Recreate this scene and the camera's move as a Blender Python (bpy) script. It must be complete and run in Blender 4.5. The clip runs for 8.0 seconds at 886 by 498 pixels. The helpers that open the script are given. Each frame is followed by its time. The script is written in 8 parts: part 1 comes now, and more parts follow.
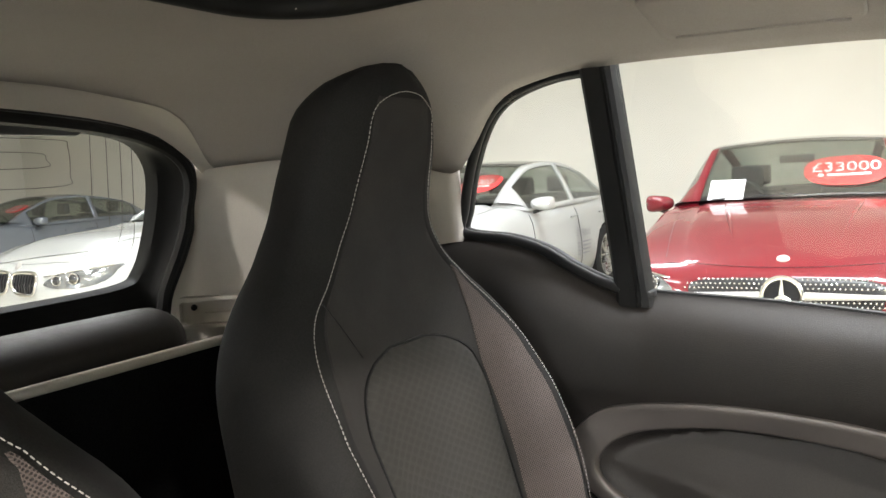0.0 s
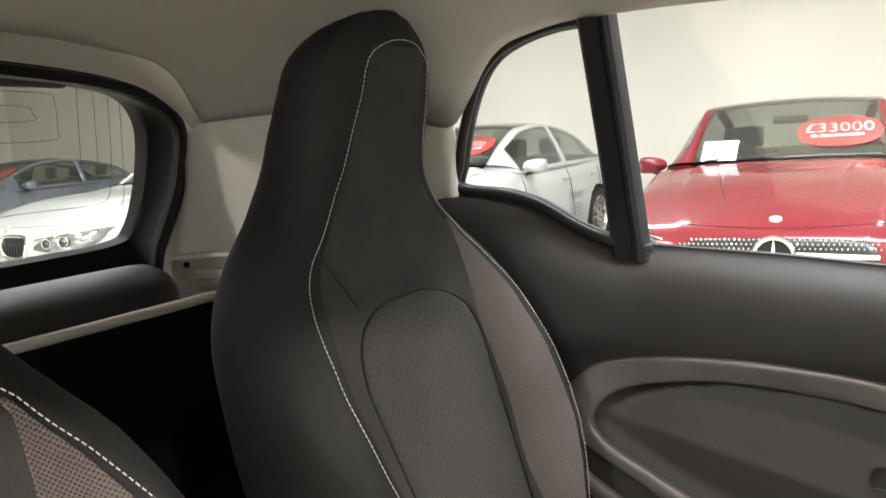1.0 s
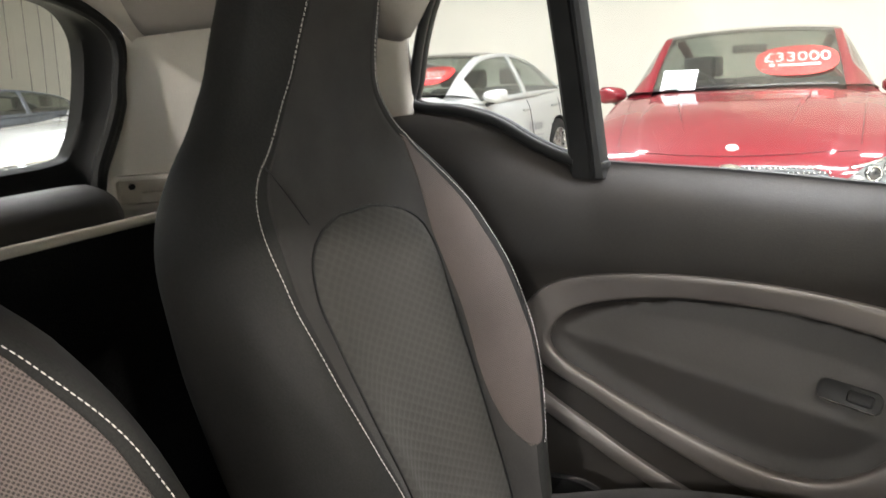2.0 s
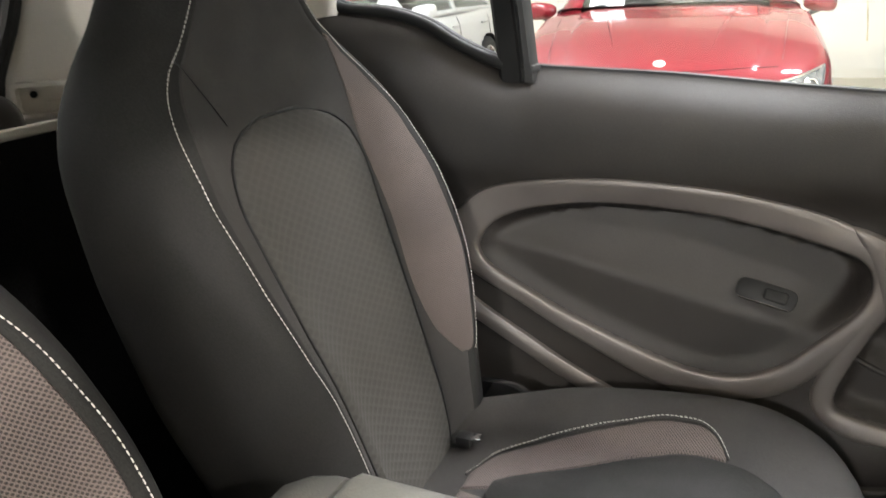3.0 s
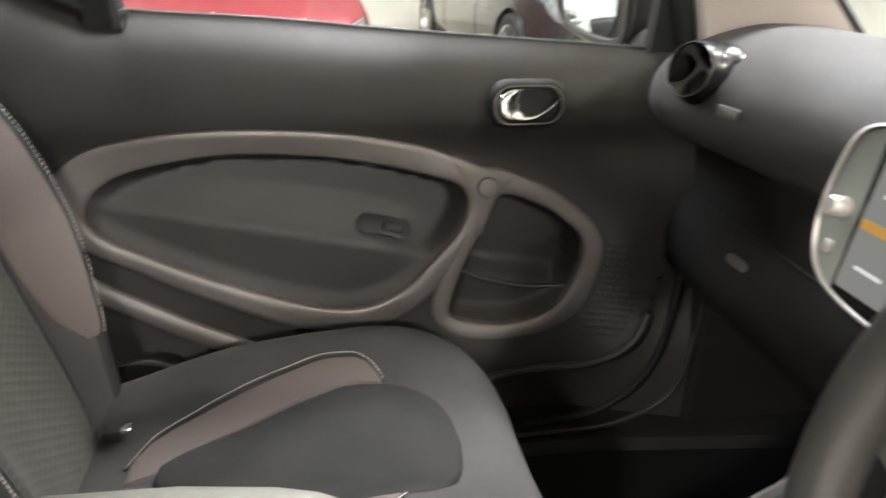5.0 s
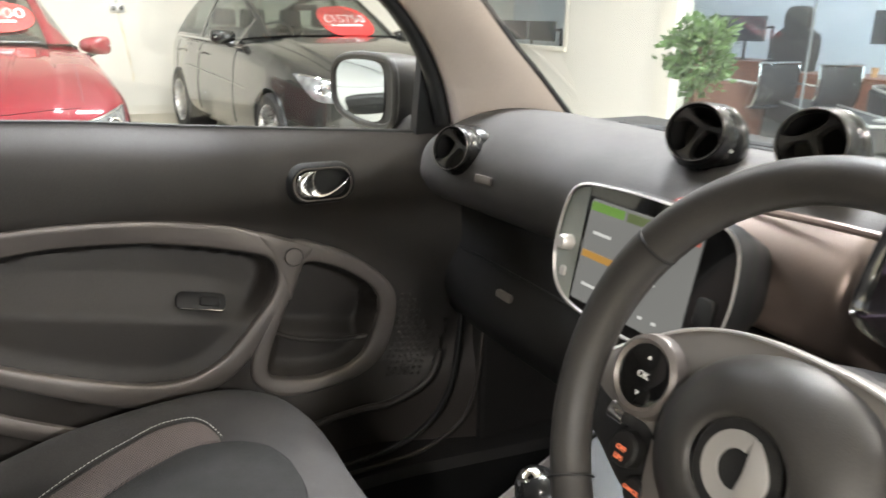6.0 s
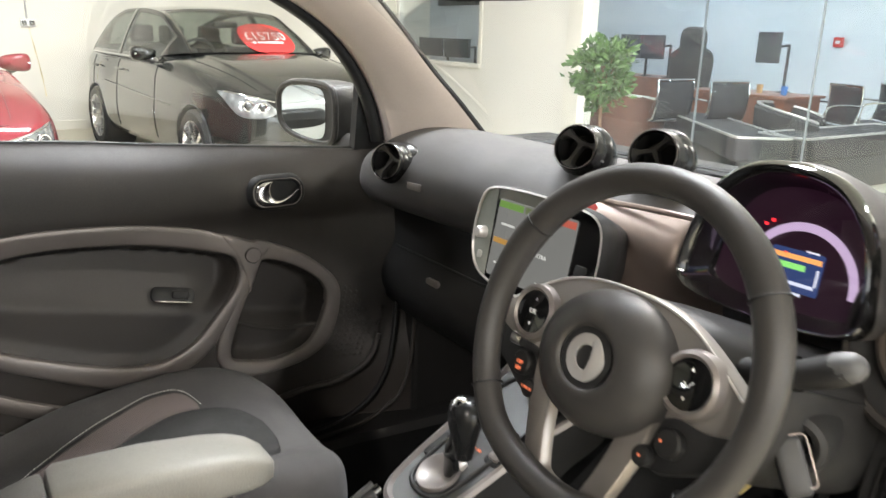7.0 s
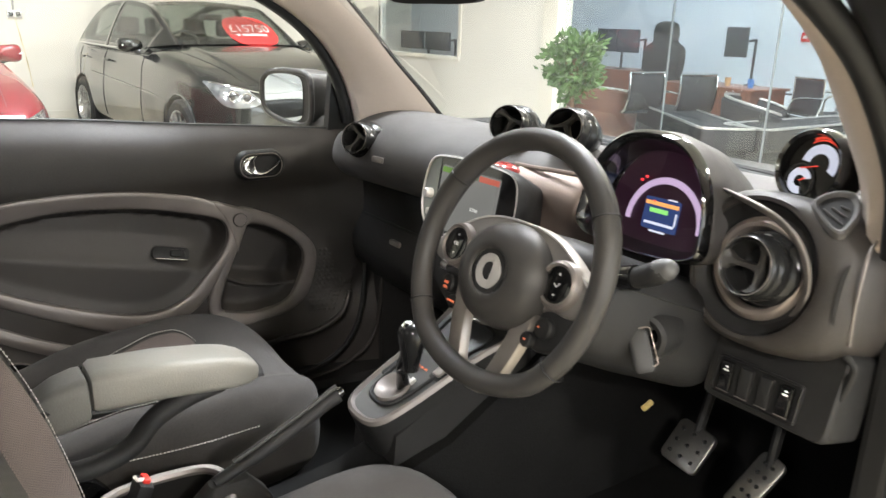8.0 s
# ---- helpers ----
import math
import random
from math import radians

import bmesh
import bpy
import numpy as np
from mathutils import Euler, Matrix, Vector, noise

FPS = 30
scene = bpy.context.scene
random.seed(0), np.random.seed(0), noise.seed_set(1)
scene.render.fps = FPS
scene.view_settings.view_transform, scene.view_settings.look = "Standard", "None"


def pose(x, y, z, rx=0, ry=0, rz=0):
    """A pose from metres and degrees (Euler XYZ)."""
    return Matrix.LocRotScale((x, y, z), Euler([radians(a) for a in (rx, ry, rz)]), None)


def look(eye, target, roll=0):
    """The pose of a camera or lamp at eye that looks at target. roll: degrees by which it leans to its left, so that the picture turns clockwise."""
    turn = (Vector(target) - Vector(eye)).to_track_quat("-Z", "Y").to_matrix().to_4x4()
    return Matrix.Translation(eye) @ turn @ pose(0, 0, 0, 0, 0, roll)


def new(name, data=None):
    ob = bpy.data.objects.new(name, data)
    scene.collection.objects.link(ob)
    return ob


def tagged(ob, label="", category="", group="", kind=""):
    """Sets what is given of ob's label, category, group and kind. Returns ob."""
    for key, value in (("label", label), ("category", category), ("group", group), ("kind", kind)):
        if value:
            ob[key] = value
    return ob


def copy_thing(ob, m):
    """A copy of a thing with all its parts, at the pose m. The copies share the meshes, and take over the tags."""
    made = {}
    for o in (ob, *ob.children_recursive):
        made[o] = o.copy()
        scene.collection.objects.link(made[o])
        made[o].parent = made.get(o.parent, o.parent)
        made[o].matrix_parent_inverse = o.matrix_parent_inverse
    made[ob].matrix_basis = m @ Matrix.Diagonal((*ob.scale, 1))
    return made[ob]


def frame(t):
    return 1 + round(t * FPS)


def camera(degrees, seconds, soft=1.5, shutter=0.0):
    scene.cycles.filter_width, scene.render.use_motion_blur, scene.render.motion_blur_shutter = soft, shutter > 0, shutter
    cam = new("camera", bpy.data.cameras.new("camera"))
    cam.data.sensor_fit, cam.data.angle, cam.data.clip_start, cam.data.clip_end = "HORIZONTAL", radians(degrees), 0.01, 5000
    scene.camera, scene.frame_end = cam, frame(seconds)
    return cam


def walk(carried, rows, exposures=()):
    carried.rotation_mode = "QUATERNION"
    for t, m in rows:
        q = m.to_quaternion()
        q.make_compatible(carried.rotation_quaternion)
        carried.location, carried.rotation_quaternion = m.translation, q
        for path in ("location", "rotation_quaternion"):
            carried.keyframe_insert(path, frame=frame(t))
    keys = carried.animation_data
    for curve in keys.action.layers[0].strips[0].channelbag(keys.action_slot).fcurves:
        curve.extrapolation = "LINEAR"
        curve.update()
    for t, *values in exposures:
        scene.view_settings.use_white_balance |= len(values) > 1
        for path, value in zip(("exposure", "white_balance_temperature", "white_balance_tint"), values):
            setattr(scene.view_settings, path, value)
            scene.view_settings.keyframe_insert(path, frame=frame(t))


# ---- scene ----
cam = camera(60.9, 8.0, shutter=0.45)
PATH = [
    (0, (0.164, -0.472, 1.24), (-0.902, 1.21, 1.051), -3.3),
    (0.5, (0.158, -0.474, 1.236), (-0.905, 1.206, 1.01), -3.4),
    (1, (0.154, -0.468, 1.224), (-0.892, 1.213, 0.94), -3.4),
    (2.5, (0.149, -0.442, 1.179), (-0.717, 1.271, 0.619), -3.0),
    (3, (0.147, -0.437, 1.165), (-0.623, 1.286, 0.504), -2.7),
    (3.5, (0.14, -0.425, 1.154), (-0.507, 1.307, 0.391), -2.5),
    (4, (0.094, -0.403, 1.149), (-0.262, 1.364, 0.282), 0.2),
    (4.5, (0.062, -0.39, 1.167), (0.038, 1.391, 0.258), 2.2),
    (5, (0.058, -0.437, 1.151), (0.382, 1.376, 0.372), 1.1),
    (6.5, (-0.13, -0.693, 1.232), (0.918, 0.917, 0.674), 1.5),
    (7, (-0.205, -0.808, 1.244), (0.885, 0.773, 0.686), 1.5),
    (7.5, (-0.273, -0.936, 1.241), (0.846, 0.622, 0.674), 1.8),
    (8, (-0.307, -1.063, 1.253), (0.813, 0.492, 0.679), 1.8),
]
walk(cam, [(t, look(eye, target, roll)) for t, eye, target, roll in PATH],
     exposures=[(0.0, 0.12), (1.2, 0.2), (2.5, 0.42), (4.0, 0.52), (5.2, 0.5), (6.5, 0.24), (8.0, 0.28)])

# ---- light ----
world = bpy.data.worlds.new("world")
scene.world = world
world.use_nodes = True
wn = world.node_tree
wn.nodes["Background"].inputs[0].default_value = (0.75, 0.8, 0.9, 1)
wn.nodes["Background"].inputs[1].default_value = 0.05

PANELS = [(-9.0, 1.0, 90), (-5.5, 1.0, 74), (-2.2, 1.0, 96), (1.6, 0.9, 270), (-9.0, 5.2, 106), (-5.5, 5.2, 106), (-2.2, 5.2, 92), (1.2, 5.2, 92), (-5.5, -3.0, 80), (0.2, 2.3, 120)]
# unseen lamps: some set from light-patch edges, the rest added to brighten the cabin
UNSEEN_LAMPS = [(-3.2, -4.2, 380), (-0.3, -5.9, 360), (4.2, -2.3, 210), (4.2, 1.2, 240)]
CEIL = 3.6
GZ = -0.06


def panel_lamp(x, y, z, sx, sy, watts, colour):
    data = bpy.data.lights.new("panel_light", "AREA")
    data.shape, data.size, data.size_y, data.energy, data.color = "RECTANGLE", sx, sy, watts, colour
    ob = new("panel_light", data)
    ob.location = (x, y, z)
    return ob


for px, py, watts in PANELS:
    panel_lamp(px, py, CEIL - 0.06, 1.2, 0.6, watts, (0.95, 0.985, 1.04))
for px, py, watts in UNSEEN_LAMPS:
    panel_lamp(px, py, CEIL - 0.06, 0.4, 0.4, watts, (1.0, 0.95, 0.90))
# added daylight lamp, in the opening of an assumed, unseen street window
day = panel_lamp(2.9, -7.9, 1.5, 4.5, 2.3, 165, (0.93, 0.97, 1.0))
day.rotation_euler = (radians(90), 0, 0)
for px, py in ((7.0, 2.6), (7.0, 6.2)):
    panel_lamp(px, py, CEIL - 0.06, 1.2, 0.6, 112, (0.78, 0.88, 1.0))


# ---- small builders ----
def smooth_table(keys):
    """A smooth function through (x, value) keys."""
    xs = [k[0] for k in keys]
    ys = [k[1] for k in keys]
    n = len(xs)
    d = [(ys[i + 1] - ys[i]) / (xs[i + 1] - xs[i]) for i in range(n - 1)]
    m = [d[0]] + [0.0 if d[i - 1] * d[i] <= 0 else 2 * d[i - 1] * d[i] / (d[i - 1] + d[i]) for i in range(1, n - 1)] + [d[-1]]

    def f(x):
        if x <= xs[0]:
            return ys[0]
        if x >= xs[-1]:
            return ys[-1]
        i = 0
        while x > xs[i + 1]:
            i += 1
        h = xs[i + 1] - xs[i]
        t = (x - xs[i]) / h
        return ((2 * t ** 3 - 3 * t ** 2 + 1) * ys[i] + (t ** 3 - 2 * t ** 2 + t) * h * m[i] + (3 * t ** 2 - 2 * t ** 3) * ys[i + 1] + (t ** 3 - t ** 2) * h * m[i + 1])
    return f


def spline(pts, per=8, closed=False):
    """Catmull-Rom through points of any dimension."""
    P = np.array([tuple(p) for p in pts], float)
    n = len(P)
    i = np.arange(n if closed else n - 1)
    if closed:
        a, b, c, d = P[(i - 1) % n], P[i], P[(i + 1) % n], P[(i + 2) % n]
    else:
        a, b, c, d = P[np.maximum(i - 1, 0)], P[i], P[i + 1], P[np.minimum(i + 2, n - 1)]
    t = (np.arange(per) / per)[None, :, None]
    a, b, c, d = a[:, None], b[:, None], c[:, None], d[:, None]
    out = 0.5 * (2 * b + (c - a) * t + (2 * a - 5 * b + 4 * c - d) * t * t + (3 * b - a - 3 * c + d) * t ** 3)
    out = [tuple(p) for p in out.reshape(-1, P.shape[1]).tolist()]
    if not closed:
        out.append(tuple(P[-1].tolist()))
    return out


def thing(name, label, category, base=(0, 0, 0), m=None, group="", kind=""):
    ob = new(name)
    ob.empty_display_size = 0.05
    ob.matrix_basis = m if m is not None else Matrix.Translation(base)
    return tagged(ob, label, category, group, kind)


def hang(ob, parent):
    """Parent ob so that mesh coordinates of a thing placed at its base stay world coordinates."""
    if parent is not None:
        ob.parent = parent
        if parent.type == "EMPTY" and not parent.get("local"):
            ob.matrix_parent_inverse = parent.matrix_basis.inverted()
    return ob


def mesh(name, verts, faces, mat, parent=None, label="", smooth=True, uvs=None, sharp=40):
    me = bpy.data.meshes.new(name)
    me.from_pydata([tuple(map(float, v)) for v in verts], [], [tuple(f) for f in faces])
    bm = bmesh.new()
    bm.from_mesh(me)
    bmesh.ops.recalc_face_normals(bm, faces=bm.faces)
    bm.to_mesh(me)
    bm.free()
    if uvs is not None:
        layer = me.uv_layers.new(name="UVMap")
        for loop in me.loops:
            layer.data[loop.index].uv = uvs[loop.vertex_index]
    me.materials.append(mat)
    if smooth:
        me.shade_smooth()
        me.set_sharp_from_angle(angle=radians(sharp))
    ob = new(name, me)
    if label:
        tagged(ob, label)
    return hang(ob, parent)


def part(name, bm, material, parent, label="", smooth=True):
    me = bpy.data.meshes.new(name)
    bm.to_mesh(me)
    bm.free()
    me.materials.append(material)
    if smooth:
        me.shade_smooth()
        me.set_sharp_from_angle(angle=radians(40))
    ob = new(name, me)
    if label:
        tagged(ob, label)
    return hang(ob, parent)


def merge(*pieces):
    V, Fc = [], []
    for v, f in pieces:
        o = len(V)
        V += [tuple(p) for p in v]
        Fc += [tuple(i + o for i in q) for q in f]
    return V, Fc


def moved(piece, m):
    return [tuple(m @ Vector(v)) for v in piece[0]], piece[1]


def rings(rows, closed=True, cap=False, loop=False):
    """Skin over rows of points of equal count."""
    n, k = len(rows[0]), len(rows)
    V = [tuple(p) for r in rows for p in r]
    Fc = []
    for i in range(k if loop else k - 1):
        a, b = i * n, ((i + 1) % k) * n
        for j in range(n if closed else n - 1):
            j2 = (j + 1) % n
            Fc.append((a + j, a + j2, b + j2, b + j))
    if cap:
        Fc.append(tuple(range(n - 1, -1, -1)))
        Fc.append(tuple(range((k - 1) * n, k * n)))
    return V, Fc


def tube(pts, r, n=8, closed=False, flat=1.0):
    P = [Vector(p) for p in pts]
    k = len(P)
    rows, up = [], None
    for i in range(k):
        a, b = P[(i - 1) % k if closed else max(i - 1, 0)], P[(i + 1) % k if closed else min(i + 1, k - 1)]
        t = (b - a).normalized()
        if up is None:
            up = t.orthogonal().normalized()
        up = (up - t * up.dot(t)).normalized()
        side = t.cross(up)
        ri = r[i] if isinstance(r, (list, tuple)) else r
        rows.append([P[i] + up * ri * math.cos(2 * math.pi * j / n) + side * ri * flat * math.sin(2 * math.pi * j / n) for j in range(n)])
    return rings(rows, True, not closed, closed)


def lathe(profile, n=32, m=None, sweep=360):
    """Profile of (radius, height) round z, then moved by m."""
    rows = []
    full = sweep == 360
    for i in range(n if full else n + 1):
        a = radians(sweep) * i / n
        rows.append([Vector((r * math.cos(a), r * math.sin(a), h)) for r, h in profile])
    V, Fc = rings(rows, False, False, full)
    return moved((V, Fc), m) if m is not None else (V, Fc)


def facing(at, toward, up=(0, 0, 1)):
    """A pose at a place whose z axis points along toward and whose y axis is near up."""
    z = Vector(toward).normalized()
    x = Vector(up).cross(z).normalized()
    y = z.cross(x)
    return Matrix.Translation(at) @ Matrix((x, y, z)).transposed().to_4x4()


def shrink(loop, d):
    """A flat closed loop moved inwards by d."""
    n = len(loop)
    area = sum(loop[i][0] * loop[(i + 1) % n][1] - loop[(i + 1) % n][0] * loop[i][1] for i in range(n))
    s = 1 if area > 0 else -1
    out = []
    for i in range(n):
        ax, ay = loop[i - 1][0], loop[i - 1][1]
        bx, by = loop[(i + 1) % n][0], loop[(i + 1) % n][1]
        tx, ty = bx - ax, by - ay
        k = math.hypot(tx, ty) or 1
        out.append((loop[i][0] - s * ty / k * d, loop[i][1] + s * tx / k * d))
    return out


def slab(loop, depth, bevel=0.003, m=None):
    """A flat outline given thickness, with a rounded front edge (front at z = depth)."""
    inner = shrink(loop, bevel)
    mid = shrink(loop, bevel * 0.3)
    rows = [[(x, y, 0) for x, y in loop], [(x, y, depth - bevel) for x, y in loop], [(x, y, depth - bevel * 0.3) for x, y in mid], [(x, y, depth) for x, y in inner]]
    piece = rings(rows, True, True)
    return moved(piece, m) if m is not None else piece


def round_rect(w, h, r, seg=5):
    out = []
    for cx, cy, a0 in ((w / 2 - r, h / 2 - r, 0), (-w / 2 + r, h / 2 - r, 90), (-w / 2 + r, -h / 2 + r, 180), (w / 2 - r, -h / 2 + r, 270)):
        for i in range(seg + 1):
            a = radians(a0 + 90 * i / seg)
            out.append((cx + r * math.cos(a), cy + r * math.sin(a)))
    return out


def circle2(r, n=32, e=1.0):
    return [(r * math.cos(2 * math.pi * i / n), r * e * math.sin(2 * math.pi * i / n)) for i in range(n)]


def box(x0, x1, y0, y1, z0, z1, bevel=0.0, seg=2):
    bm = bmesh.new()
    bmesh.ops.create_cube(bm, size=1, matrix=Matrix.Translation(((x0 + x1) / 2, (y0 + y1) / 2, (z0 + z1) / 2)) @ Matrix.Diagonal((x1 - x0, y1 - y0, z1 - z0, 1)))
    if bevel:
        bmesh.ops.bevel(bm, geom=list(bm.edges), offset=bevel, segments=seg, affect="EDGES", profile=0.6)
    return bm


def piece_of(bm):
    bm.verts.ensure_lookup_table()
    V = [tuple(v.co) for v in bm.verts]
    Fc = [tuple(v.index for v in f.verts) for f in bm.faces]
    bm.free()
    return V, Fc


def lettering(text, size, m, mat, parent, name="lettering", depth=0.0006, label="", space=1.0):
    cu = bpy.data.curves.new(name, "FONT")
    cu.body, cu.size, cu.extrude, cu.align_x, cu.align_y, cu.space_character = text, size, depth, "CENTER", "CENTER", space
    cu.resolution_u = 3
    tmp = bpy.data.objects.new("tmp", cu)
    me = bpy.data.meshes.new_from_object(tmp)
    bpy.data.objects.remove(tmp)
    me.transform(m)
    me.name = name
    me.materials.clear()
    me.materials.append(mat)
    ob = new(name, me)
    if label:
        tagged(ob, label)
    return hang(ob, parent)


# ---- materials ----
def material(name, colour, rough=0.5, metal=0.0, grain=0.0, grain_scale=200.0, stain=0.0, stain_scale=3.0, bump=0.0, bump_scale=None, coat=0.0, uv=False, emit=None, emit_strength=0.0, sheen=0.0, random_tone=0.0, specular=0.5):
    mat = bpy.data.materials.new(name)
    mat.use_nodes = True
    nt = mat.node_tree
    b = nt.nodes["Principled BSDF"]
    b.inputs["Roughness"].default_value, b.inputs["Metallic"].default_value = rough, metal
    b.inputs["Coat Weight"].default_value = coat
    b.inputs["Coat Roughness"].default_value = 0.04
    b.inputs["Specular IOR Level"].default_value = specular
    if sheen:
        b.inputs["Sheen Weight"].default_value = sheen
    co = nt.nodes.new("ShaderNodeTexCoord")
    src = co.outputs["UV" if uv else "Object"]

    def tex(scale, detail=4):
        n = nt.nodes.new("ShaderNodeTexNoise")
        n.inputs["Scale"].default_value, n.inputs["Detail"].default_value = scale, detail
        nt.links.new(src, n.inputs["Vector"])
        return n.outputs["Fac"]

    def mul(fac, amount):
        """Maps 0..1 noise to a factor around 1."""
        r = nt.nodes.new("ShaderNodeMapRange")
        r.inputs[1].default_value, r.inputs[2].default_value = 0.3, 0.7
        r.inputs[3].default_value, r.inputs[4].default_value = 1 - amount, 1 + amount
        nt.links.new(fac, r.inputs[0])
        return r.outputs[0]
    col = nt.nodes.new("ShaderNodeRGB")
    col.outputs[0].default_value = (*colour, 1)
    out = col.outputs[0]
    for amount, scale in ((grain, grain_scale), (stain, stain_scale)):
        if amount:
            v = nt.nodes.new("ShaderNodeVectorMath")
            v.operation = "SCALE"
            nt.links.new(out, v.inputs[0])
            nt.links.new(mul(tex(scale), amount), v.inputs["Scale"])
            out = v.outputs[0]
    if random_tone:
        info = nt.nodes.new("ShaderNodeObjectInfo")
        v = nt.nodes.new("ShaderNodeVectorMath")
        v.operation = "SCALE"
        r = nt.nodes.new("ShaderNodeMapRange")
        r.inputs[3].default_value, r.inputs[4].default_value = 1 - random_tone, 1 + random_tone
        nt.links.new(info.outputs["Random"], r.inputs[0])
        nt.links.new(out, v.inputs[0])
        nt.links.new(r.outputs[0], v.inputs["Scale"])
        out = v.outputs[0]
    nt.links.new(out, b.inputs["Base Color"])
    if stain and rough > 0.15:
        rr = nt.nodes.new("ShaderNodeMapRange")
        rr.inputs[3].default_value, rr.inputs[4].default_value = rough * 0.82, min(1, rough * 1.15)
        nt.links.new(tex(stain_scale * 2.3), rr.inputs[0])
        nt.links.new(rr.outputs[0], b.inputs["Roughness"])
    if bump:
        bp = nt.nodes.new("ShaderNodeBump")
        bp.inputs["Strength"].default_value, bp.inputs["Distance"].default_value = bump, 0.002
        nt.links.new(tex(bump_scale or grain_scale, 3), bp.inputs["Height"])
        nt.links.new(bp.outputs[0], b.inputs["Normal"])
    if emit:
        b.inputs["Emission Color"].default_value = (*emit, 1)
        b.inputs["Emission Strength"].default_value = emit_strength
    return mat


def cell_fabric(name, dark, light, scale, rough=0.85, bump=0.6, width=(0.25, 0.5), stretch=1.0, distance=0.0015):
    """Woven cloth with a regular cell pattern; coordinates are metres along the panel."""
    mat = material(name, dark, rough, sheen=0.0, specular=0.3)
    nt = mat.node_tree
    b = nt.nodes["Principled BSDF"]
    co = nt.nodes.new("ShaderNodeTexCoord")
    mp = nt.nodes.new("ShaderNodeMapping")
    mp.inputs["Scale"].default_value = (scale, scale * stretch, scale)
    mp.inputs["Rotation"].default_value = (0, 0, radians(45))
    nt.links.new(co.outputs["UV"], mp.inputs["Vector"])
    vo = nt.nodes.new("ShaderNodeTexVoronoi")
    vo.inputs["Scale"].default_value, vo.inputs["Randomness"].default_value = 1.0, 0.0
    nt.links.new(mp.outputs[0], vo.inputs["Vector"])
    mr = nt.nodes.new("ShaderNodeMapRange")
    mr.interpolation_type = "SMOOTHSTEP"
    mr.inputs[1].default_value, mr.inputs[2].default_value = width
    nt.links.new(vo.outputs["Distance"], mr.inputs[0])
    no = nt.nodes.new("ShaderNodeTexNoise")
    no.inputs["Scale"].default_value = 14.0
    nt.links.new(co.outputs["UV"], no.inputs["Vector"])
    ad = nt.nodes.new("ShaderNodeMath")
    ad.operation = "MULTIPLY_ADD"
    ad.inputs[1].default_value, ad.inputs[2].default_value = 0.35, -0.17
    nt.links.new(no.outputs["Fac"], ad.inputs[0])
    sm = nt.nodes.new("ShaderNodeMath")
    sm.use_clamp = True
    nt.links.new(mr.outputs[0], sm.inputs[0])
    nt.links.new(ad.outputs[0], sm.inputs[1])
    mx = nt.nodes.new("ShaderNodeMix")
    mx.data_type = "RGBA"
    mx.inputs["A"].default_value, mx.inputs["B"].default_value = (*dark, 1), (*light, 1)
    nt.links.new(sm.outputs[0], mx.inputs["Factor"])
    nt.links.new(mx.outputs["Result"], b.inputs["Base Color"])
    bp = nt.nodes.new("ShaderNodeBump")
    bp.inputs["Strength"].default_value, bp.inputs["Distance"].default_value = bump, distance
    nt.links.new(mr.outputs[0], bp.inputs["Height"])
    nt.links.new(bp.outputs[0], b.inputs["Normal"])
    return mat


def glass(name, tint, gloss=0.06, rough=0.0):
    """A thin pane: lets light straight through, with a weak mirror on top."""
    mat = bpy.data.materials.new(name)
    mat.use_nodes = True
    nt = mat.node_tree
    nt.nodes.remove(nt.nodes["Principled BSDF"])
    tr, gl, mx = nt.nodes.new("ShaderNodeBsdfTransparent"), nt.nodes.new("ShaderNodeBsdfGlossy"), nt.nodes.new("ShaderNodeMixShader")
    tr.inputs[0].default_value = (*tint, 1)
    gl.inputs["Roughness"].default_value = rough
    fr = nt.nodes.new("ShaderNodeLayerWeight")
    po = nt.nodes.new("ShaderNodeMath")
    po.operation = "POWER"
    po.inputs[1].default_value = 4.0
    nt.links.new(fr.outputs["Facing"], po.inputs[0])
    mt = nt.nodes.new("ShaderNodeMath")
    mt.operation = "MULTIPLY_ADD"
    mt.inputs[1].default_value, mt.inputs[2].default_value = 0.5, gloss
    mt.use_clamp = True
    nt.links.new(po.outputs[0], mt.inputs[0])
    nt.links.new(mt.outputs[0], mx.inputs[0])
    nt.links.new(tr.outputs[0], mx.inputs[1])
    nt.links.new(gl.outputs[0], mx.inputs[2])
    nt.links.new(mx.outputs[0], nt.nodes["Material Output"].inputs[0])
    return mat


CLOTH = material("black seat cloth", (0.042, 0.039, 0.037), 0.85, grain=0.25, grain_scale=900, stain=0.18, stain_scale=9, bump=0.25, bump_scale=900, sheen=0.06, specular=0.15)
CLOTH_SIDE = material("black seat side cloth", (0.024, 0.023, 0.022), 0.75, grain=0.2, grain_scale=600, stain=0.15, stain_scale=7, bump=0.15, bump_scale=700, specular=0.15)
MESH_CLOTH = cell_fabric("grey spacer mesh cloth", (0.038, 0.033, 0.032), (0.140, 0.112, 0.102), 350, width=(0.15, 0.5))
QUILT = cell_fabric("quilted grey cloth", (0.045, 0.043, 0.039), (0.053, 0.050, 0.046), 70, bump=0.22, width=(0.2, 0.6), stretch=1.6, distance=0.003)
THREAD = material("white thread", (0.62, 0.58, 0.54), 0.7)
DOOR_BLACK = material("black grained door plastic", (0.026, 0.0225, 0.020), 0.50, grain=0.15, grain_scale=500, stain=0.15, stain_scale=6, bump=0.35, bump_scale=700, specular=0.40)
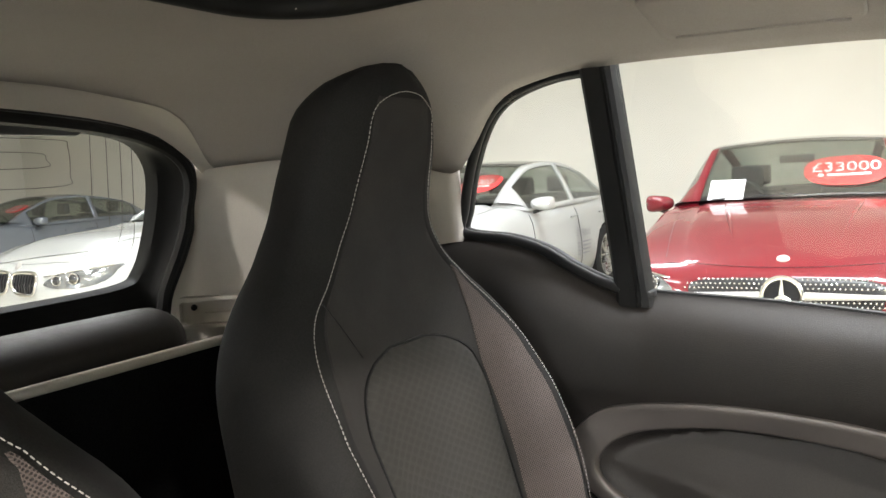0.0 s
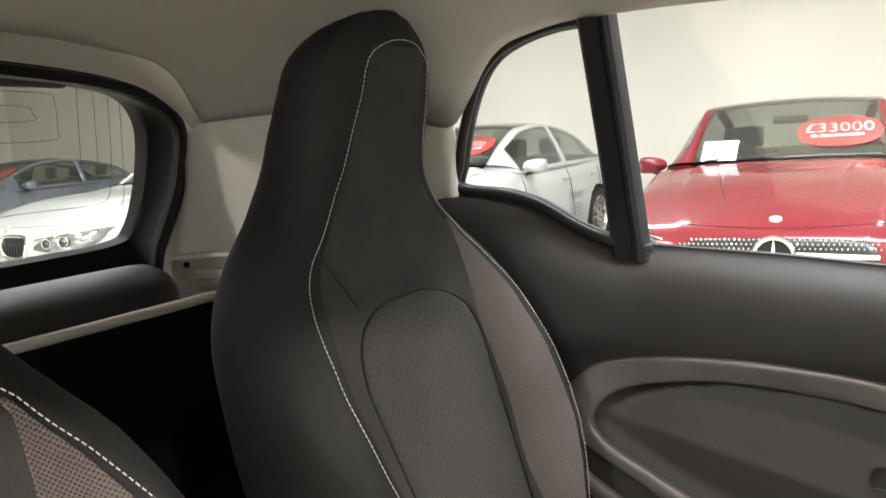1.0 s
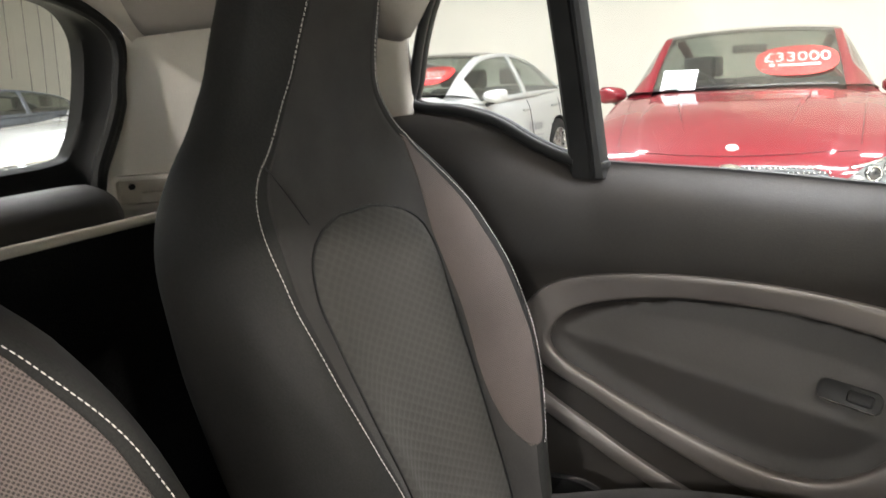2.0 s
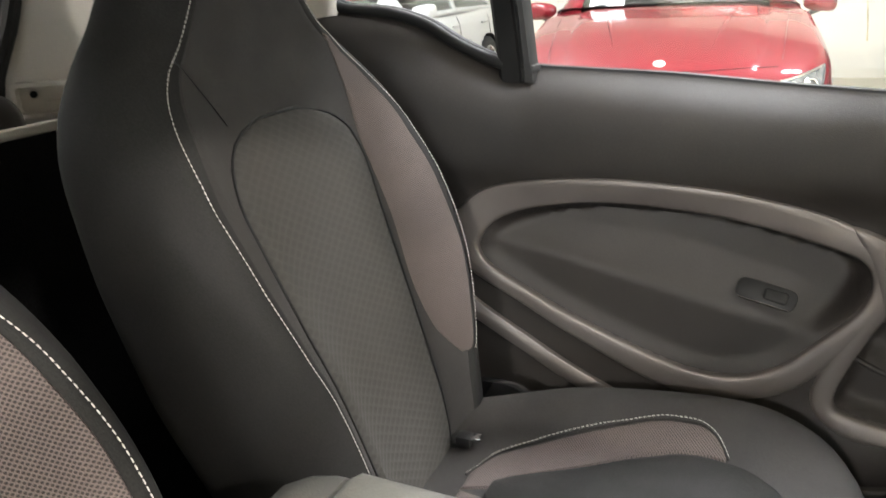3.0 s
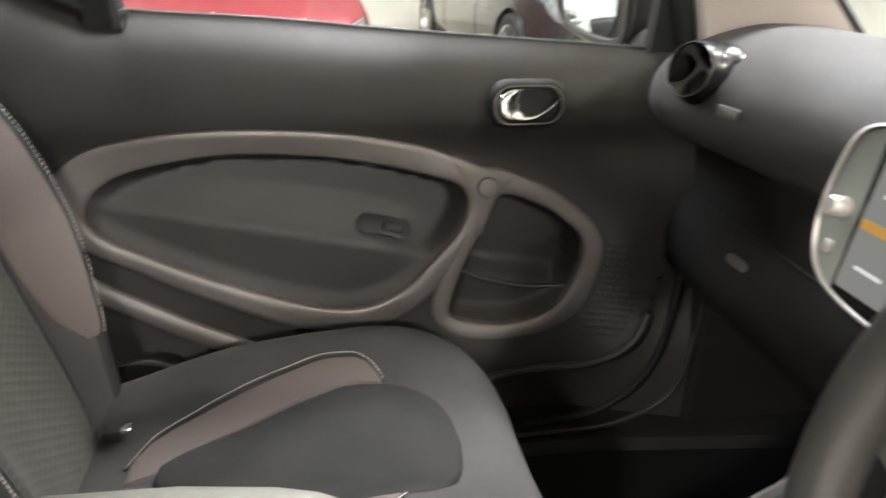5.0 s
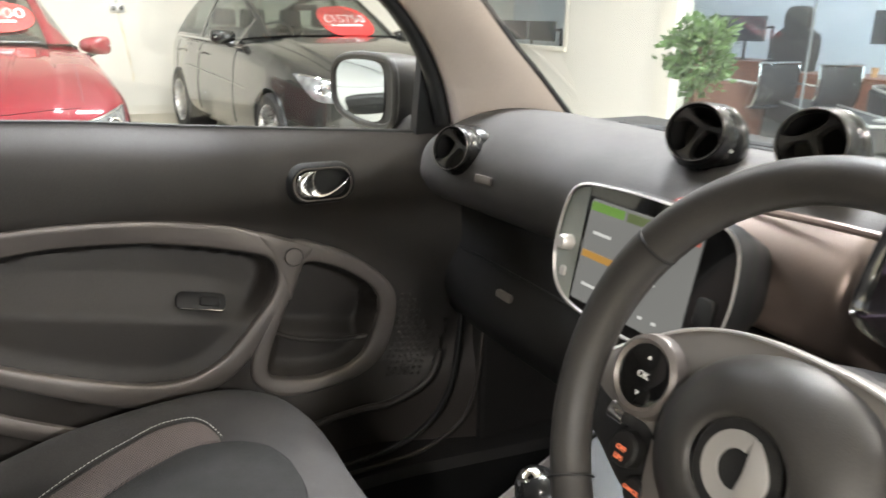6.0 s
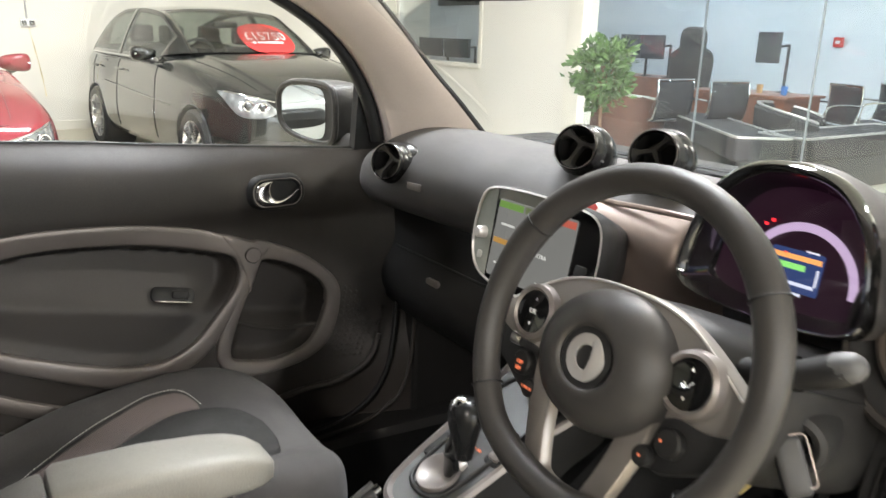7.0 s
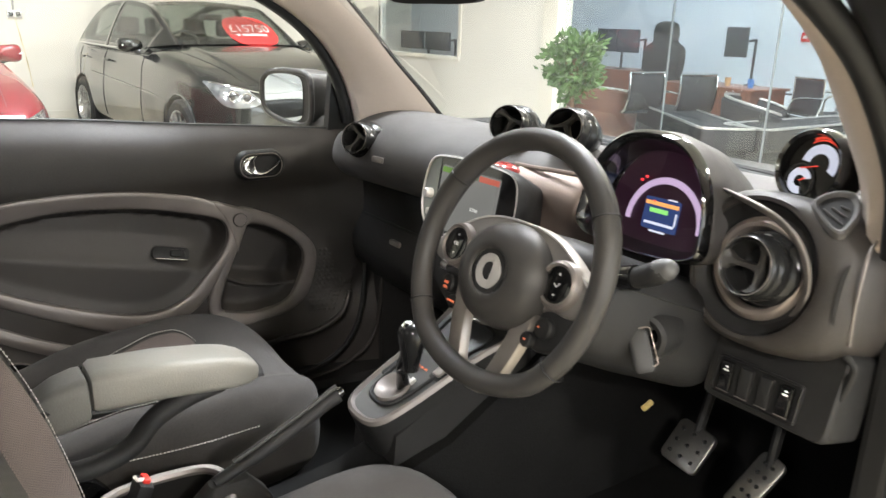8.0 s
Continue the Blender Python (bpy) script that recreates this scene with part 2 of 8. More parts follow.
DASH_CLOTH = material("black dashboard fabric", (0.060, 0.057, 0.056), 0.62, grain=0.3, grain_scale=800, stain=0.12, stain_scale=8, bump=0.3, bump_scale=900, specular=0.3)
DASH_LOW = material("black dashboard plastic", (0.0155, 0.0152, 0.015), 0.5, grain=0.12, grain_scale=500, stain=0.15, stain_scale=7, bump=0.25, bump_scale=700, specular=0.2)
TRIM_GREY = material("satin graphite trim", (0.165, 0.148, 0.138), 0.40, metal=0.4, grain=0.04, grain_scale=900, stain=0.08, stain_scale=12, specular=0.5)
VENT_BLACK = material("gloss black vent plastic", (0.012, 0.012, 0.012), 0.24, stain=0.2, stain_scale=30, specular=0.35)
PIANO = material("piano black plastic", (0.006, 0.006, 0.006), 0.06, coat=1.0, stain=0.2, stain_scale=20)
CHROME = material("bright chrome", (0.82, 0.82, 0.83), 0.08, metal=1.0)
SATIN = material("satin silver", (0.58, 0.56, 0.54), 0.36, metal=0.65, stain=0.06, stain_scale=20)
BEIGE = material("beige headlining", (0.36, 0.332, 0.31), 0.9, grain=0.10, grain_scale=700, stain=0.05, stain_scale=4, bump=0.25, bump_scale=900)
BEIGE_PLASTIC = material("pale beige plastic", (0.64, 0.60, 0.54), 0.6, grain=0.05, grain_scale=600, stain=0.05, stain_scale=4, bump=0.2, bump_scale=700)
PILLAR_BEIGE = material("warm beige pillar cloth", (0.44, 0.38, 0.335), 0.85, grain=0.07, grain_scale=700, stain=0.06, stain_scale=5, bump=0.25, bump_scale=900)
RUBBER = material("black rubber seal", (0.014, 0.014, 0.014), 0.5, stain=0.2, stain_scale=20, specular=0.22)
LEATHER = material("black steering leather", (0.034, 0.032, 0.030), 0.42, grain=0.12, grain_scale=900, stain=0.12, stain_scale=14, bump=0.14, bump_scale=1100, specular=0.26)
ARM_GREY = material("grey leatherette", (0.185, 0.178, 0.158), 0.5, grain=0.06, grain_scale=500, stain=0.08, stain_scale=10, bump=0.3, bump_scale=450)
CARPET = material("black carpet", (0.008, 0.008, 0.008), 0.95, grain=0.5, grain_scale=500, stain=0.2, stain_scale=6, bump=0.8, bump_scale=400, specular=0.05)
PANE = glass("clear pane", (0.93, 0.96, 0.95), 0.05)
WINDSCREEN = glass("windscreen", (0.78, 0.82, 0.83), 0.12)
ROOF_GLASS = material("dark roof glass", (0.004, 0.004, 0.005), 0.05, coat=1.0)
MIRROR = material("mirror", (0.72, 0.74, 0.73), 0.01, metal=1.0)
HANDLE = material("satin chrome", (0.75, 0.74, 0.73), 0.2, metal=1.0, stain=0.1, stain_scale=30)
WHITE_INK = material("white print", (0.8, 0.8, 0.8), 0.6)
ORANGE_INK = material("backlit orange print", (0.5, 0.12, 0.05), 0.6, emit=(1.0, 0.25, 0.12), emit_strength=0.35)

# ---- showroom ----
WALL_PAINT = material("cream wall paint", (0.76, 0.735, 0.67), 0.85, grain=0.02, grain_scale=60, stain=0.045, stain_scale=0.9, bump=0.15, bump_scale=80)
OFFICE_PAINT = material("cool white office paint", (0.74, 0.78, 0.84), 0.85, stain=0.03, stain_scale=0.8)
FLOOR_MAT = material("pale beige floor coating", (0.50, 0.46, 0.36), 0.32, grain=0.06, grain_scale=120, stain=0.12, stain_scale=1.1, bump=0.05, bump_scale=60)
CEIL_MAT = material("white ceiling", (0.75, 0.74, 0.71), 0.9, stain=0.04, stain_scale=1.5)
LIGHT_MAT = material("lit diffuser", (0.9, 0.9, 0.9), 0.5, emit=(1.0, 0.95, 0.86), emit_strength=6.0)
OFFICE_LIGHT = material("lit office diffuser", (0.9, 0.9, 0.9), 0.5, emit=(0.85, 0.92, 1.0), emit_strength=5.0)
FRAME_WHITE = material("cream painted frame", (0.72, 0.69, 0.61), 0.55, stain=0.05, stain_scale=3)
SOCK_GREY = material("grey window bars", (0.2, 0.2, 0.21), 0.4)
SKY_CARD = material("glowing card for added daylight", (0.5, 0.5, 0.5), 0.9, emit=(0.85, 0.92, 1.0), emit_strength=1.6)
WX0, WX1, WY0, WY1, OX = -18.0, 9.6, -8.0, 9.6, 5.4


def structure(name, bm, mat, label, category):
    return tagged(part(name, bm, mat, None, smooth=False), label, category, kind="structure")


structure("floor", box(WX0, WX1, WY0, WY1, GZ - 0.15, GZ), FLOOR_MAT, "pale beige coated showroom floor", "floor")
structure("ceiling", box(WX0, WX1, WY0, WY1, CEIL, CEIL + 0.15), CEIL_MAT, "plain white showroom ceiling", "ceiling")
structure("wall_north", box(WX0, WX1, WY1, WY1 + 0.15, GZ, CEIL), WALL_PAINT, "cream painted wall behind the parked cars", "wall")
bm = box(WX0, -4.0, WY0 - 0.15, WY0, GZ, CEIL)
for b in ((5.2, WX1, WY0 - 0.15, WY0, GZ, CEIL), (-4.0, 5.2, WY0 - 0.15, WY0, 2.8, CEIL), (-4.0, 5.2, WY0 - 0.15, WY0, GZ, 0.3)):
    extra = box(*b)
    tmp = bpy.data.meshes.new("tmp")
    extra.to_mesh(tmp)
    bm.from_mesh(tmp)
    extra.free()
    bpy.data.meshes.remove(tmp)
structure("wall_south", bm, WALL_PAINT, "cream painted showroom wall with an assumed street window", "wall")
# unseen window and glowing card, added to bring daylight to the cabin
sw_ = thing("window_3", "assumed glazed street front, out of view, added for daylight", "window", (-1, WY0, 0.3), kind="structure")
for k in range(5):
    xx = -4.0 + 9.2 * k / 4
    part("window_frame", box(xx - 0.03, xx + 0.03, WY0 - 0.1, WY0 - 0.02, 0.3, 2.8, 0.004), SOCK_GREY, sw_)
part("sky_backdrop", box(-7.4, 8.6, WY0 - 1.9, WY0 - 1.85, -1.0, 5.0), SKY_CARD, sw_)
structure("wall_west", box(WX0 - 0.15, WX0, WY0, WY1, GZ, CEIL), WALL_PAINT, "cream painted showroom end wall", "wall")
structure("wall_east", box(WX1, WX1 + 0.15, WY0, WY1, GZ, CEIL), OFFICE_PAINT, "cool white wall at the back of the office", "wall")
structure("baseboard", box(WX0, OX, WY1 - 0.015, WY1 + 0.002, GZ, 0.05), FRAME_WHITE, "cream skirting along the wall", "baseboard")
# wall between showroom and office, with a window and a glazed front
WIN0, WIN1, WINZ0, WINZ1, COL = 6.68, 8.6, 0.86, 2.3, 5.0
bm = box(OX, OX + 0.12, COL, WIN0, GZ, CEIL)
for b in ((OX, OX + 0.12, WIN0, WIN1, GZ, WINZ0), (OX, OX + 0.12, WIN0, WIN1, WINZ1, CEIL), (OX, OX + 0.12, WIN1, WY1, GZ, CEIL), (OX, OX + 0.12, WY0, COL, 2.7, CEIL), (OX, OX + 0.12, WY0, -2.5, GZ, 2.7)):
    extra = box(*b)
    tmp = bpy.data.meshes.new("tmp")
    extra.to_mesh(tmp)
    bm.from_mesh(tmp)
    extra.free()
    bpy.data.meshes.remove(tmp)
structure("wall_office", bm, WALL_PAINT, "cream wall with an office window beside the glass front", "wall")
w1 = thing("window_1", "cream framed office window in the cream wall", "window", (OX, WIN0, WINZ0), kind="structure")
for nm, b in (("window_sill", (OX - 0.03, OX + 0.13, WIN0 - 0.05, WIN1 + 0.05, WINZ0 - 0.05, WINZ0)), ("window_frame", (OX - 0.012, OX + 0.03, WIN0 - 0.06, WIN0, WINZ0, WINZ1)), ("window_frame", (OX - 0.012, OX + 0.03, WIN1, WIN1 + 0.06, WINZ0, WINZ1))):
    part(nm, box(*b, 0.004), FRAME_WHITE, w1)
part("pane", box(OX + 0.05, OX + 0.056, WIN0, WIN1, WINZ0, WINZ1), PANE, w1).visible_shadow = False
# column at the start of the glass front
structure("trim", box(OX - 0.05, OX + 0.16, COL - 0.1, COL + 0.12, GZ, CEIL, 0.004), FRAME_WHITE, "cream boxed column beside the glass office front", "column")
gf = thing("window_2", "frameless glass office front with thin joints", "glass partition", (OX, COL, 0), kind="structure")
JOINT = material("grey silicone joint", (0.17, 0.19, 0.20), 0.5)
ys = [COL - 0.1, 3.52, 2.47, 1.42, 0.37, -0.68, -1.6, -2.5]
for a, b in zip(ys, ys[1:]):
    part("pane", box(OX + 0.05, OX + 0.06, b + 0.006, a - 0.006, GZ + 0.02, 2.7), PANE, gf).visible_shadow = False
for a in ys[1:-1]:
    part("joint", box(OX + 0.046, OX + 0.064, a - 0.006, a + 0.006, GZ + 0.02, 2.7), JOINT, gf)
part("rail", box(OX + 0.03, OX + 0.08, ys[-1], ys[0], GZ, GZ + 0.03, 0.003), SATIN, gf)


def ceiling_light(x, y, z, mat, label):
    t = thing("ceiling_light", label, "ceiling light", (x, y, z), group="ceiling lights")
    part("diffuser", box(x - 0.57, x + 0.57, y - 0.27, y + 0.27, z - 0.035, z - 0.025), mat, t, "glowing white diffuser")
    rows = []
    for hx, hy, hz in ((0.57, 0.27, z - 0.03), (0.57, 0.27, z - 0.045), (0.61, 0.31, z - 0.045), (0.61, 0.31, z)):
        rows.append([(x + sx * hx, y + sy * hy, hz) for sx, sy in ((1, 1), (-1, 1), (-1, -1), (1, -1))])
    mesh("frame", *rings(rows), FRAME_WHITE, t, smooth=False)


# fittings out of view; those over the cabin lamps are added with them
for px, py, watts in PANELS + UNSEEN_LAMPS:
    ceiling_light(px, py, CEIL, LIGHT_MAT, "unseen rectangular white LED ceiling panel, switched on")
for px, py in ((7.0, 2.6), (7.0, 6.2)):
    ceiling_light(px, py, CEIL, OFFICE_LIGHT, "cool white LED panel in the office ceiling")


# wall socket with its cable
sock = thing("wall_socket", "grey metal double socket box on the wall", "socket", (0.93, WY1, 1.2))
SOCK = material("grey metal box", (0.45, 0.45, 0.44), 0.4, metal=0.6, stain=0.1, stain_scale=20)
part("box", box(0.87, 1.03, WY1 - 0.045, WY1, 1.16, 1.25, 0.006), SOCK, sock)
part("switch", box(0.885, 0.935, WY1 - 0.052, WY1 - 0.044, 1.18, 1.23, 0.003), PIANO, sock)
part("switch", box(0.965, 1.015, WY1 - 0.052, WY1 - 0.044, 1.18, 1.23, 0.003), PIANO, sock)
mesh("cable", *tube([(0.945, WY1 - 0.012, z) for z in (1.25, 1.8, 2.6, CEIL)], 0.012), SOCK, sock)
STAIN = material("yellow water stain on wall", (0.62, 0.52, 0.28), 0.8, grain=0.2, grain_scale=30, stain=0.2, stain_scale=6)
st = [(0.965 + 0.02 * math.sin(3 * z) + 0.10 * max(0, 1.1 - z), WY1 - 0.003, z) for z in np.linspace(1.15, 0.35, 14)]
mesh("trim", *tube(st, [0.008 + 0.004 * math.sin(5 * i) for i in range(14)], 6, flat=0.3), STAIN)
tagged(bpy.data.objects["trim.001"], "yellowish water stain running down the cream wall", "wall stain", kind="structure")

# ---- cabin shell ----
FLOOR_Z = 0.32
edge_y = smooth_table([(-1.02, 0.46), (-0.8, 0.585), (-0.6, 0.65), (-0.49, 0.66), (-0.39, 0.652), (-0.27, 0.645), (-0.1, 0.605), (0.13, 0.60), (0.33, 0.60)])
edge_z = smooth_table([(-1.02, 1.275), (-0.8, 1.29), (-0.62, 1.27), (-0.52, 1.245), (-0.47, 1.30), (-0.435, 1.35), (-0.39, 1.376), (-0.276, 1.393), (-0.1, 1.386), (0.13, 1.375), (0.33, 1.33)])
top_z = smooth_table([(-1.02, 1.385), (-0.8, 1.44), (-0.5, 1.455), (0.0, 1.455), (0.25, 1.44), (0.33, 1.425)])


def roof_row(x, n=26):
    """One half of the roof lining from the rail to the middle."""
    ye, ze, zt = edge_y(x), edge_z(x), top_z(x)
    row = []
    for i in range(n + 1):
        u = i / n
        y = ye * (1 - u)
        row.append((x, y, zt - (zt - ze) * (1 - min(1, u * 1.05) ) ** 3.2))
    return row


def lining(x, y):
    """Height of the roof lining."""
    u = 1 - abs(y) / edge_y(x)
    return top_z(x) - (top_z(x) - edge_z(x)) * (1 - min(1, u * 1.05)) ** 3.2


GX0, GX1, GY = -0.52, 0.20, 0.27
xs = list(np.linspace(-0.952, 0.33, 70))
V, Fc = [], []
for x in xs:
    half = roof_row(x)
    full = half + [(p[0], -p[1], p[2]) for p in reversed(half[:-1])]
    V += full
n = len(full)


def in_glass(x, y):
    """Rounded opening of the glass roof."""
    cx, cy, hx, hy, r = (GX0 + GX1) / 2, 0, (GX1 - GX0) / 2, GY, 0.12
    dx, dy = max(abs(x - cx) - hx + r, 0), max(abs(y - cy) - hy + r, 0)
    return math.hypot(dx, dy) < r


for i in range(len(xs) - 1):
    for j in range(n - 1):
        q = (i * n + j, i * n + j + 1, (i + 1) * n + j + 1, (i + 1) * n + j)
        c = np.mean([V[k] for k in q], axis=0)
        if not in_glass(c[0], c[1]):
            Fc.append(q)
# keep a single skin and give it thickness upwards
hl = mesh("ceiling", V, Fc, BEIGE)
so = hl.modifiers.new("thickness", "SOLIDIFY")
so.thickness, so.offset = 0.012, 1
tagged(hl, "beige cloth roof lining of the small car", "headliner", kind="structure")
bmq = bmesh.new()
bmq.from_mesh(hl.data)
used = [v for v in bmq.verts if not v.link_faces]
bmesh.ops.delete(bmq, geom=used, context="VERTS")
up = sum((f.normal.z for f in bmq.faces))
if up < 0:
    bmesh.ops.reverse_faces(bmq, faces=bmq.faces)
bmq.to_mesh(hl.data)
bmq.free()
# strip between lining and rear window; its paler colour stands in for light there
head_z = smooth_table([(0.0, 1.380), (0.149, 1.375), (0.284, 1.364), (0.378, 1.345), (0.445, 1.310), (0.49, 1.272)])
rows = []
for y in np.linspace(-0.505, 0.505, 64):
    xb = -0.925 + 0.10 * y * y + 1.1 * max(0, abs(y) - 0.25) ** 2
    za = head_z(abs(y))
    xa = -1.045 + 0.10 * (za - 1.08) + 0.058
    e = min(1, max(0, (abs(y) - 0.34) / 0.16))
    xb = xa + (xb - xa) * (1 - 0.85 * e * e * (3 - 2 * e))
    zb = lining(xb, y) - 0.002
    row = []
    for u in np.linspace(0, 1, 8):
        x = xa + (xb - xa) * u
        z = za + (zb - za) * (1 - (1 - u) ** 1.6)
        if abs(y) < edge_y(x):
            z = min(z, lining(x, y) - 0.003)
        row.append((x, y, z))
    rows.append(row)
header = mesh("trim_header", *rings(rows, False), BEIGE_PLASTIC)
tagged(header, "rear roof lining strip, coloured paler for the light on it", "header trim", kind="structure")
# dark discs stand in for the shade in two shallow dimples
HOLLOW_SHADE = material("grey brown hollow shade", (0.16, 0.15, 0.13), 0.7, grain=0.1, grain_scale=300)
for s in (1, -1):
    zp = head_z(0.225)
    mesh("plug", *lathe([(0.0, 0.004), (0.8, 0.0035), (1.0, 0.0)], 28, facing((-0.945, s * 0.225, zp + 0.026), (0.75, 0.0, -0.66)) @ Matrix.Diagonal((0.036, 0.009, 1, 1))), HOLLOW_SHADE, header)
# glass roof and its seal
gr = thing("roof_window", "dark tinted glass roof panel", "glass roof", (-0.1, 0, 1.46))
part("pane", box(GX0 - 0.04, GX1 + 0.04, -GY - 0.04, GY + 0.04, 1.474, 1.48), ROOF_GLASS, gr)
loop = [((GX0 + GX1) / 2 + x, y, 1.458) for x, y in round_rect(GX1 - GX0, 2 * GY, 0.12, 8)]
mesh("seal", *tube(loop, 0.016, 10, True), RUBBER, gr)
mesh("blind_rail", *tube([(GX0 + 0.08, -0.2, 1.468), (GX0 + 0.1, 0.2, 1.468)], 0.006, 8), SATIN, gr)
# outer roof skin closes the car above
SHELL = material("dark car body shell", (0.015, 0.015, 0.016), 0.3, stain=0.1, stain_scale=4)
part_roof = part("roof_shell", box(-1.06, 0.3, -0.62, 0.62, 1.5, 1.52, 0.01), SHELL, None)
tagged(part_roof, "black painted outer roof skin of the small car", "car roof", kind="structure")

# sun visor pad let into the lining
vis = thing("sun_visor", "beige padded panel let into the roof lining", "sun visor", (0.0, 0.48, 1.40))
rows = []
for k, (dx, dy, dz) in enumerate(((0, 0, 0.006), (0, 0, -0.004), (0.003, 0.003, -0.007), (0.012, 0.012, -0.007))):
    rows.append([(x, y, lining(x, y) + dz) for x, y in [(-0.002 + a, 0.480 + b) for a, b in round_rect(0.236 - 2 * dx, 0.13 - 2 * dy, 0.02, 4)]])
mesh("pad", *rings(rows, True, True), BEIGE, vis)
mesh("edge", *tube([(x, 0.535, lining(x, 0.535) - 0.007) for x in np.linspace(-0.10, 0.10, 12)], 0.003, 8), BEIGE, vis)

# rear side trim in pale plastic
corner_y = smooth_table([(0.80, 0.34), (1.0, 0.35), (1.077, 0.385), (1.158, 0.424), (1.24, 0.446), (1.30, 0.43), (1.42, 0.41)])


def side_trim(s):
    # the first row turns in behind the rear window frame
    rows = [[(-1.054 + 0.10 * (z - 1.08), s * corner_y(z), z) for z in [0.80 + (edge_z(-1.02) - 0.788) * i / 15 for i in range(16)]]]
    for x in np.linspace(-1.02, -0.515, 22):
        row = []
        for i in range(16):
            u = i / 15
            z = 0.80 + (edge_z(x) - 0.80 + 0.012) * u
            row.append((x, s * (edge_y(x) + 0.004 + 0.03 * (1 - u) * (1 if x > -0.95 else 0.3)), z))
        rows.append(row)
    return rings(rows, False)


for s, nm in ((1, "trim_rear_left"), (-1, "trim_rear_right")):
    o = mesh(nm, *side_trim(s), BEIGE_PLASTIC)
    m = o.modifiers.new("thickness", "SOLIDIFY")
    m.thickness, m.offset = 0.01, 0
    tagged(o, "pale beige plastic rear side trim of the cabin", "side trim", kind="structure")
# recess with a hook in the side trim
clip = thing("hook_recess", "beige plastic recess with a hook in the side trim", "hook", (-0.93, 0.49, 0.98))
mm = facing((-0.974, 0.488, 1.014), (0.607, -0.795, 0.0))
outer, inner = round_rect(0.118, 0.058, 0.009), round_rect(0.104, 0.044, 0.008)
rows = [[(x, y, 0.0) for x, y in outer], [(x, y, 0.024) for x, y in outer], [(x, y, 0.026) for x, y in inner], [(x, y, 0.002) for x, y in inner]]
mesh("surround", *moved(rings(rows, True), mm), BEIGE_PLASTIC, clip)
mesh("recess", *moved(([(x, y, 0.004) for x, y in inner], [tuple(range(len(inner)))]), mm), BEIGE_PLASTIC, clip)
mesh("hook", *moved(piece_of(box(-0.012, 0.05, -0.020, -0.002, 0.002, 0.020, 0.004)), mm), BEIGE_PLASTIC, clip)
mesh("hole", *moved(lathe([(0.0, 0.009), (0.005, 0.009), (0.006, 0.006), (0.006, 0.002)], 14), mm @ Matrix.Translation((-0.03, 0.008, 0))), RUBBER, clip)

# rear window frame
RO = [(0.0, 1.362), (0.149, 1.356), (0.284, 1.345), (0.378, 1.326), (0.442, 1.290), (0.460, 1.240), (0.440, 1.158), (0.402, 1.077), (0.368, 1.0), (0.2, 0.985), (0.0, 0.985)]
RI = [(0.0, 1.36), (0.172, 1.357), (0.293, 1.350), (0.378, 1.334), (0.415, 1.298), (0.423, 1.245), (0.410, 1.162), (0.387, 1.102), (0.350, 1.081), (0.2, 1.076), (0.0, 1.076)]


def mirrored(h):
    return list(h) + [(-y, z) for y, z in reversed(h[1:-1])]


def lean(z, x0=-1.045):
    """The tailgate leans forward with height."""
    return x0 + 0.10 * (z - 1.08)


ro, ri = spline(mirrored(RO), 6, True), spline(mirrored(RI), 6, True)
rows = []
for f, d in ((0.0, 0.05), (0.06, 0.056), (0.3, 0.03), (0.7, 0.018), (0.94, 0.012), (1.0, 0.0), (1.0, -0.02)):
    rows.append([(lean(a[1] * (1 - f) + b[1] * f) + d, a[0] * (1 - f) + b[0] * f, a[1] * (1 - f) + b[1] * f) for a, b in zip(ro, ri)])
rw = thing("window_rear", "rear window of the small car in a black frame", "rear window", (-1.04, 0, 1.0), kind="structure")
mesh("window_frame", *rings(rows), material("black tailgate plastic", (0.008, 0.008, 0.008), 0.55, grain=0.1, grain_scale=400, stain=0.15, stain_scale=9, specular=0.1), rw)
mesh("pane", [(lean(p[1]) - 0.012, p[0], p[1]) for p in ri], [tuple(range(len(ri)))], PANE, rw, smooth=False).visible_shadow = False
mesh("seal", *tube([(lean(p[1]) + 0.056, p[0] * 1.004, p[1] + (0.006 if p[1] > 1.2 else -0.006)) for p in ro], 0.011, 8, True), RUBBER, rw)
mesh("seal", *tube([(lean(p[1]) + 0.05, p[0] * 1.028, p[1] + (0.014 if p[1] > 1.2 else -0.016)) for p in ro], 0.009, 8, True), RUBBER, rw)
mesh("brake_light", *moved(slab(round_rect(0.5, 0.035, 0.015), 0.03, 0.008), facing((lean(1.37) + 0.008, 0.02, 1.362), (1, 0, -0.25))), material("grey lamp cover", (0.10, 0.10, 0.098), 0.4, stain=0.1, stain_scale=12), rw)
LINE = material("printed aerial line", (0.10, 0.095, 0.085), 0.6)
for pts in ([(0.308, 1.352), (0.308, 1.22)], [(0.338, 1.346), (0.340, 1.19)], [(0.365, 1.338), (0.366, 1.235), (0.36, 1.17), (0.33, 1.15), (0.2, 1.148), (0.1, 1.143)], [(0.388, 1.326), (0.389, 1.18), (0.38, 1.14)],
            [(0.1, 1.34), (0.25, 1.337), (0.268, 1.325), (0.27, 1.28), (0.258, 1.262), (0.1, 1.26)], [(0.1, 1.318), (0.215, 1.316), (0.23, 1.305), (0.226, 1.293), (0.1, 1.291)]):
    mesh("aerial_line", *tube([(lean(z) - 0.009, y, z) for y, z in spline(pts, 6)], 0.0006, 5), LINE, rw)
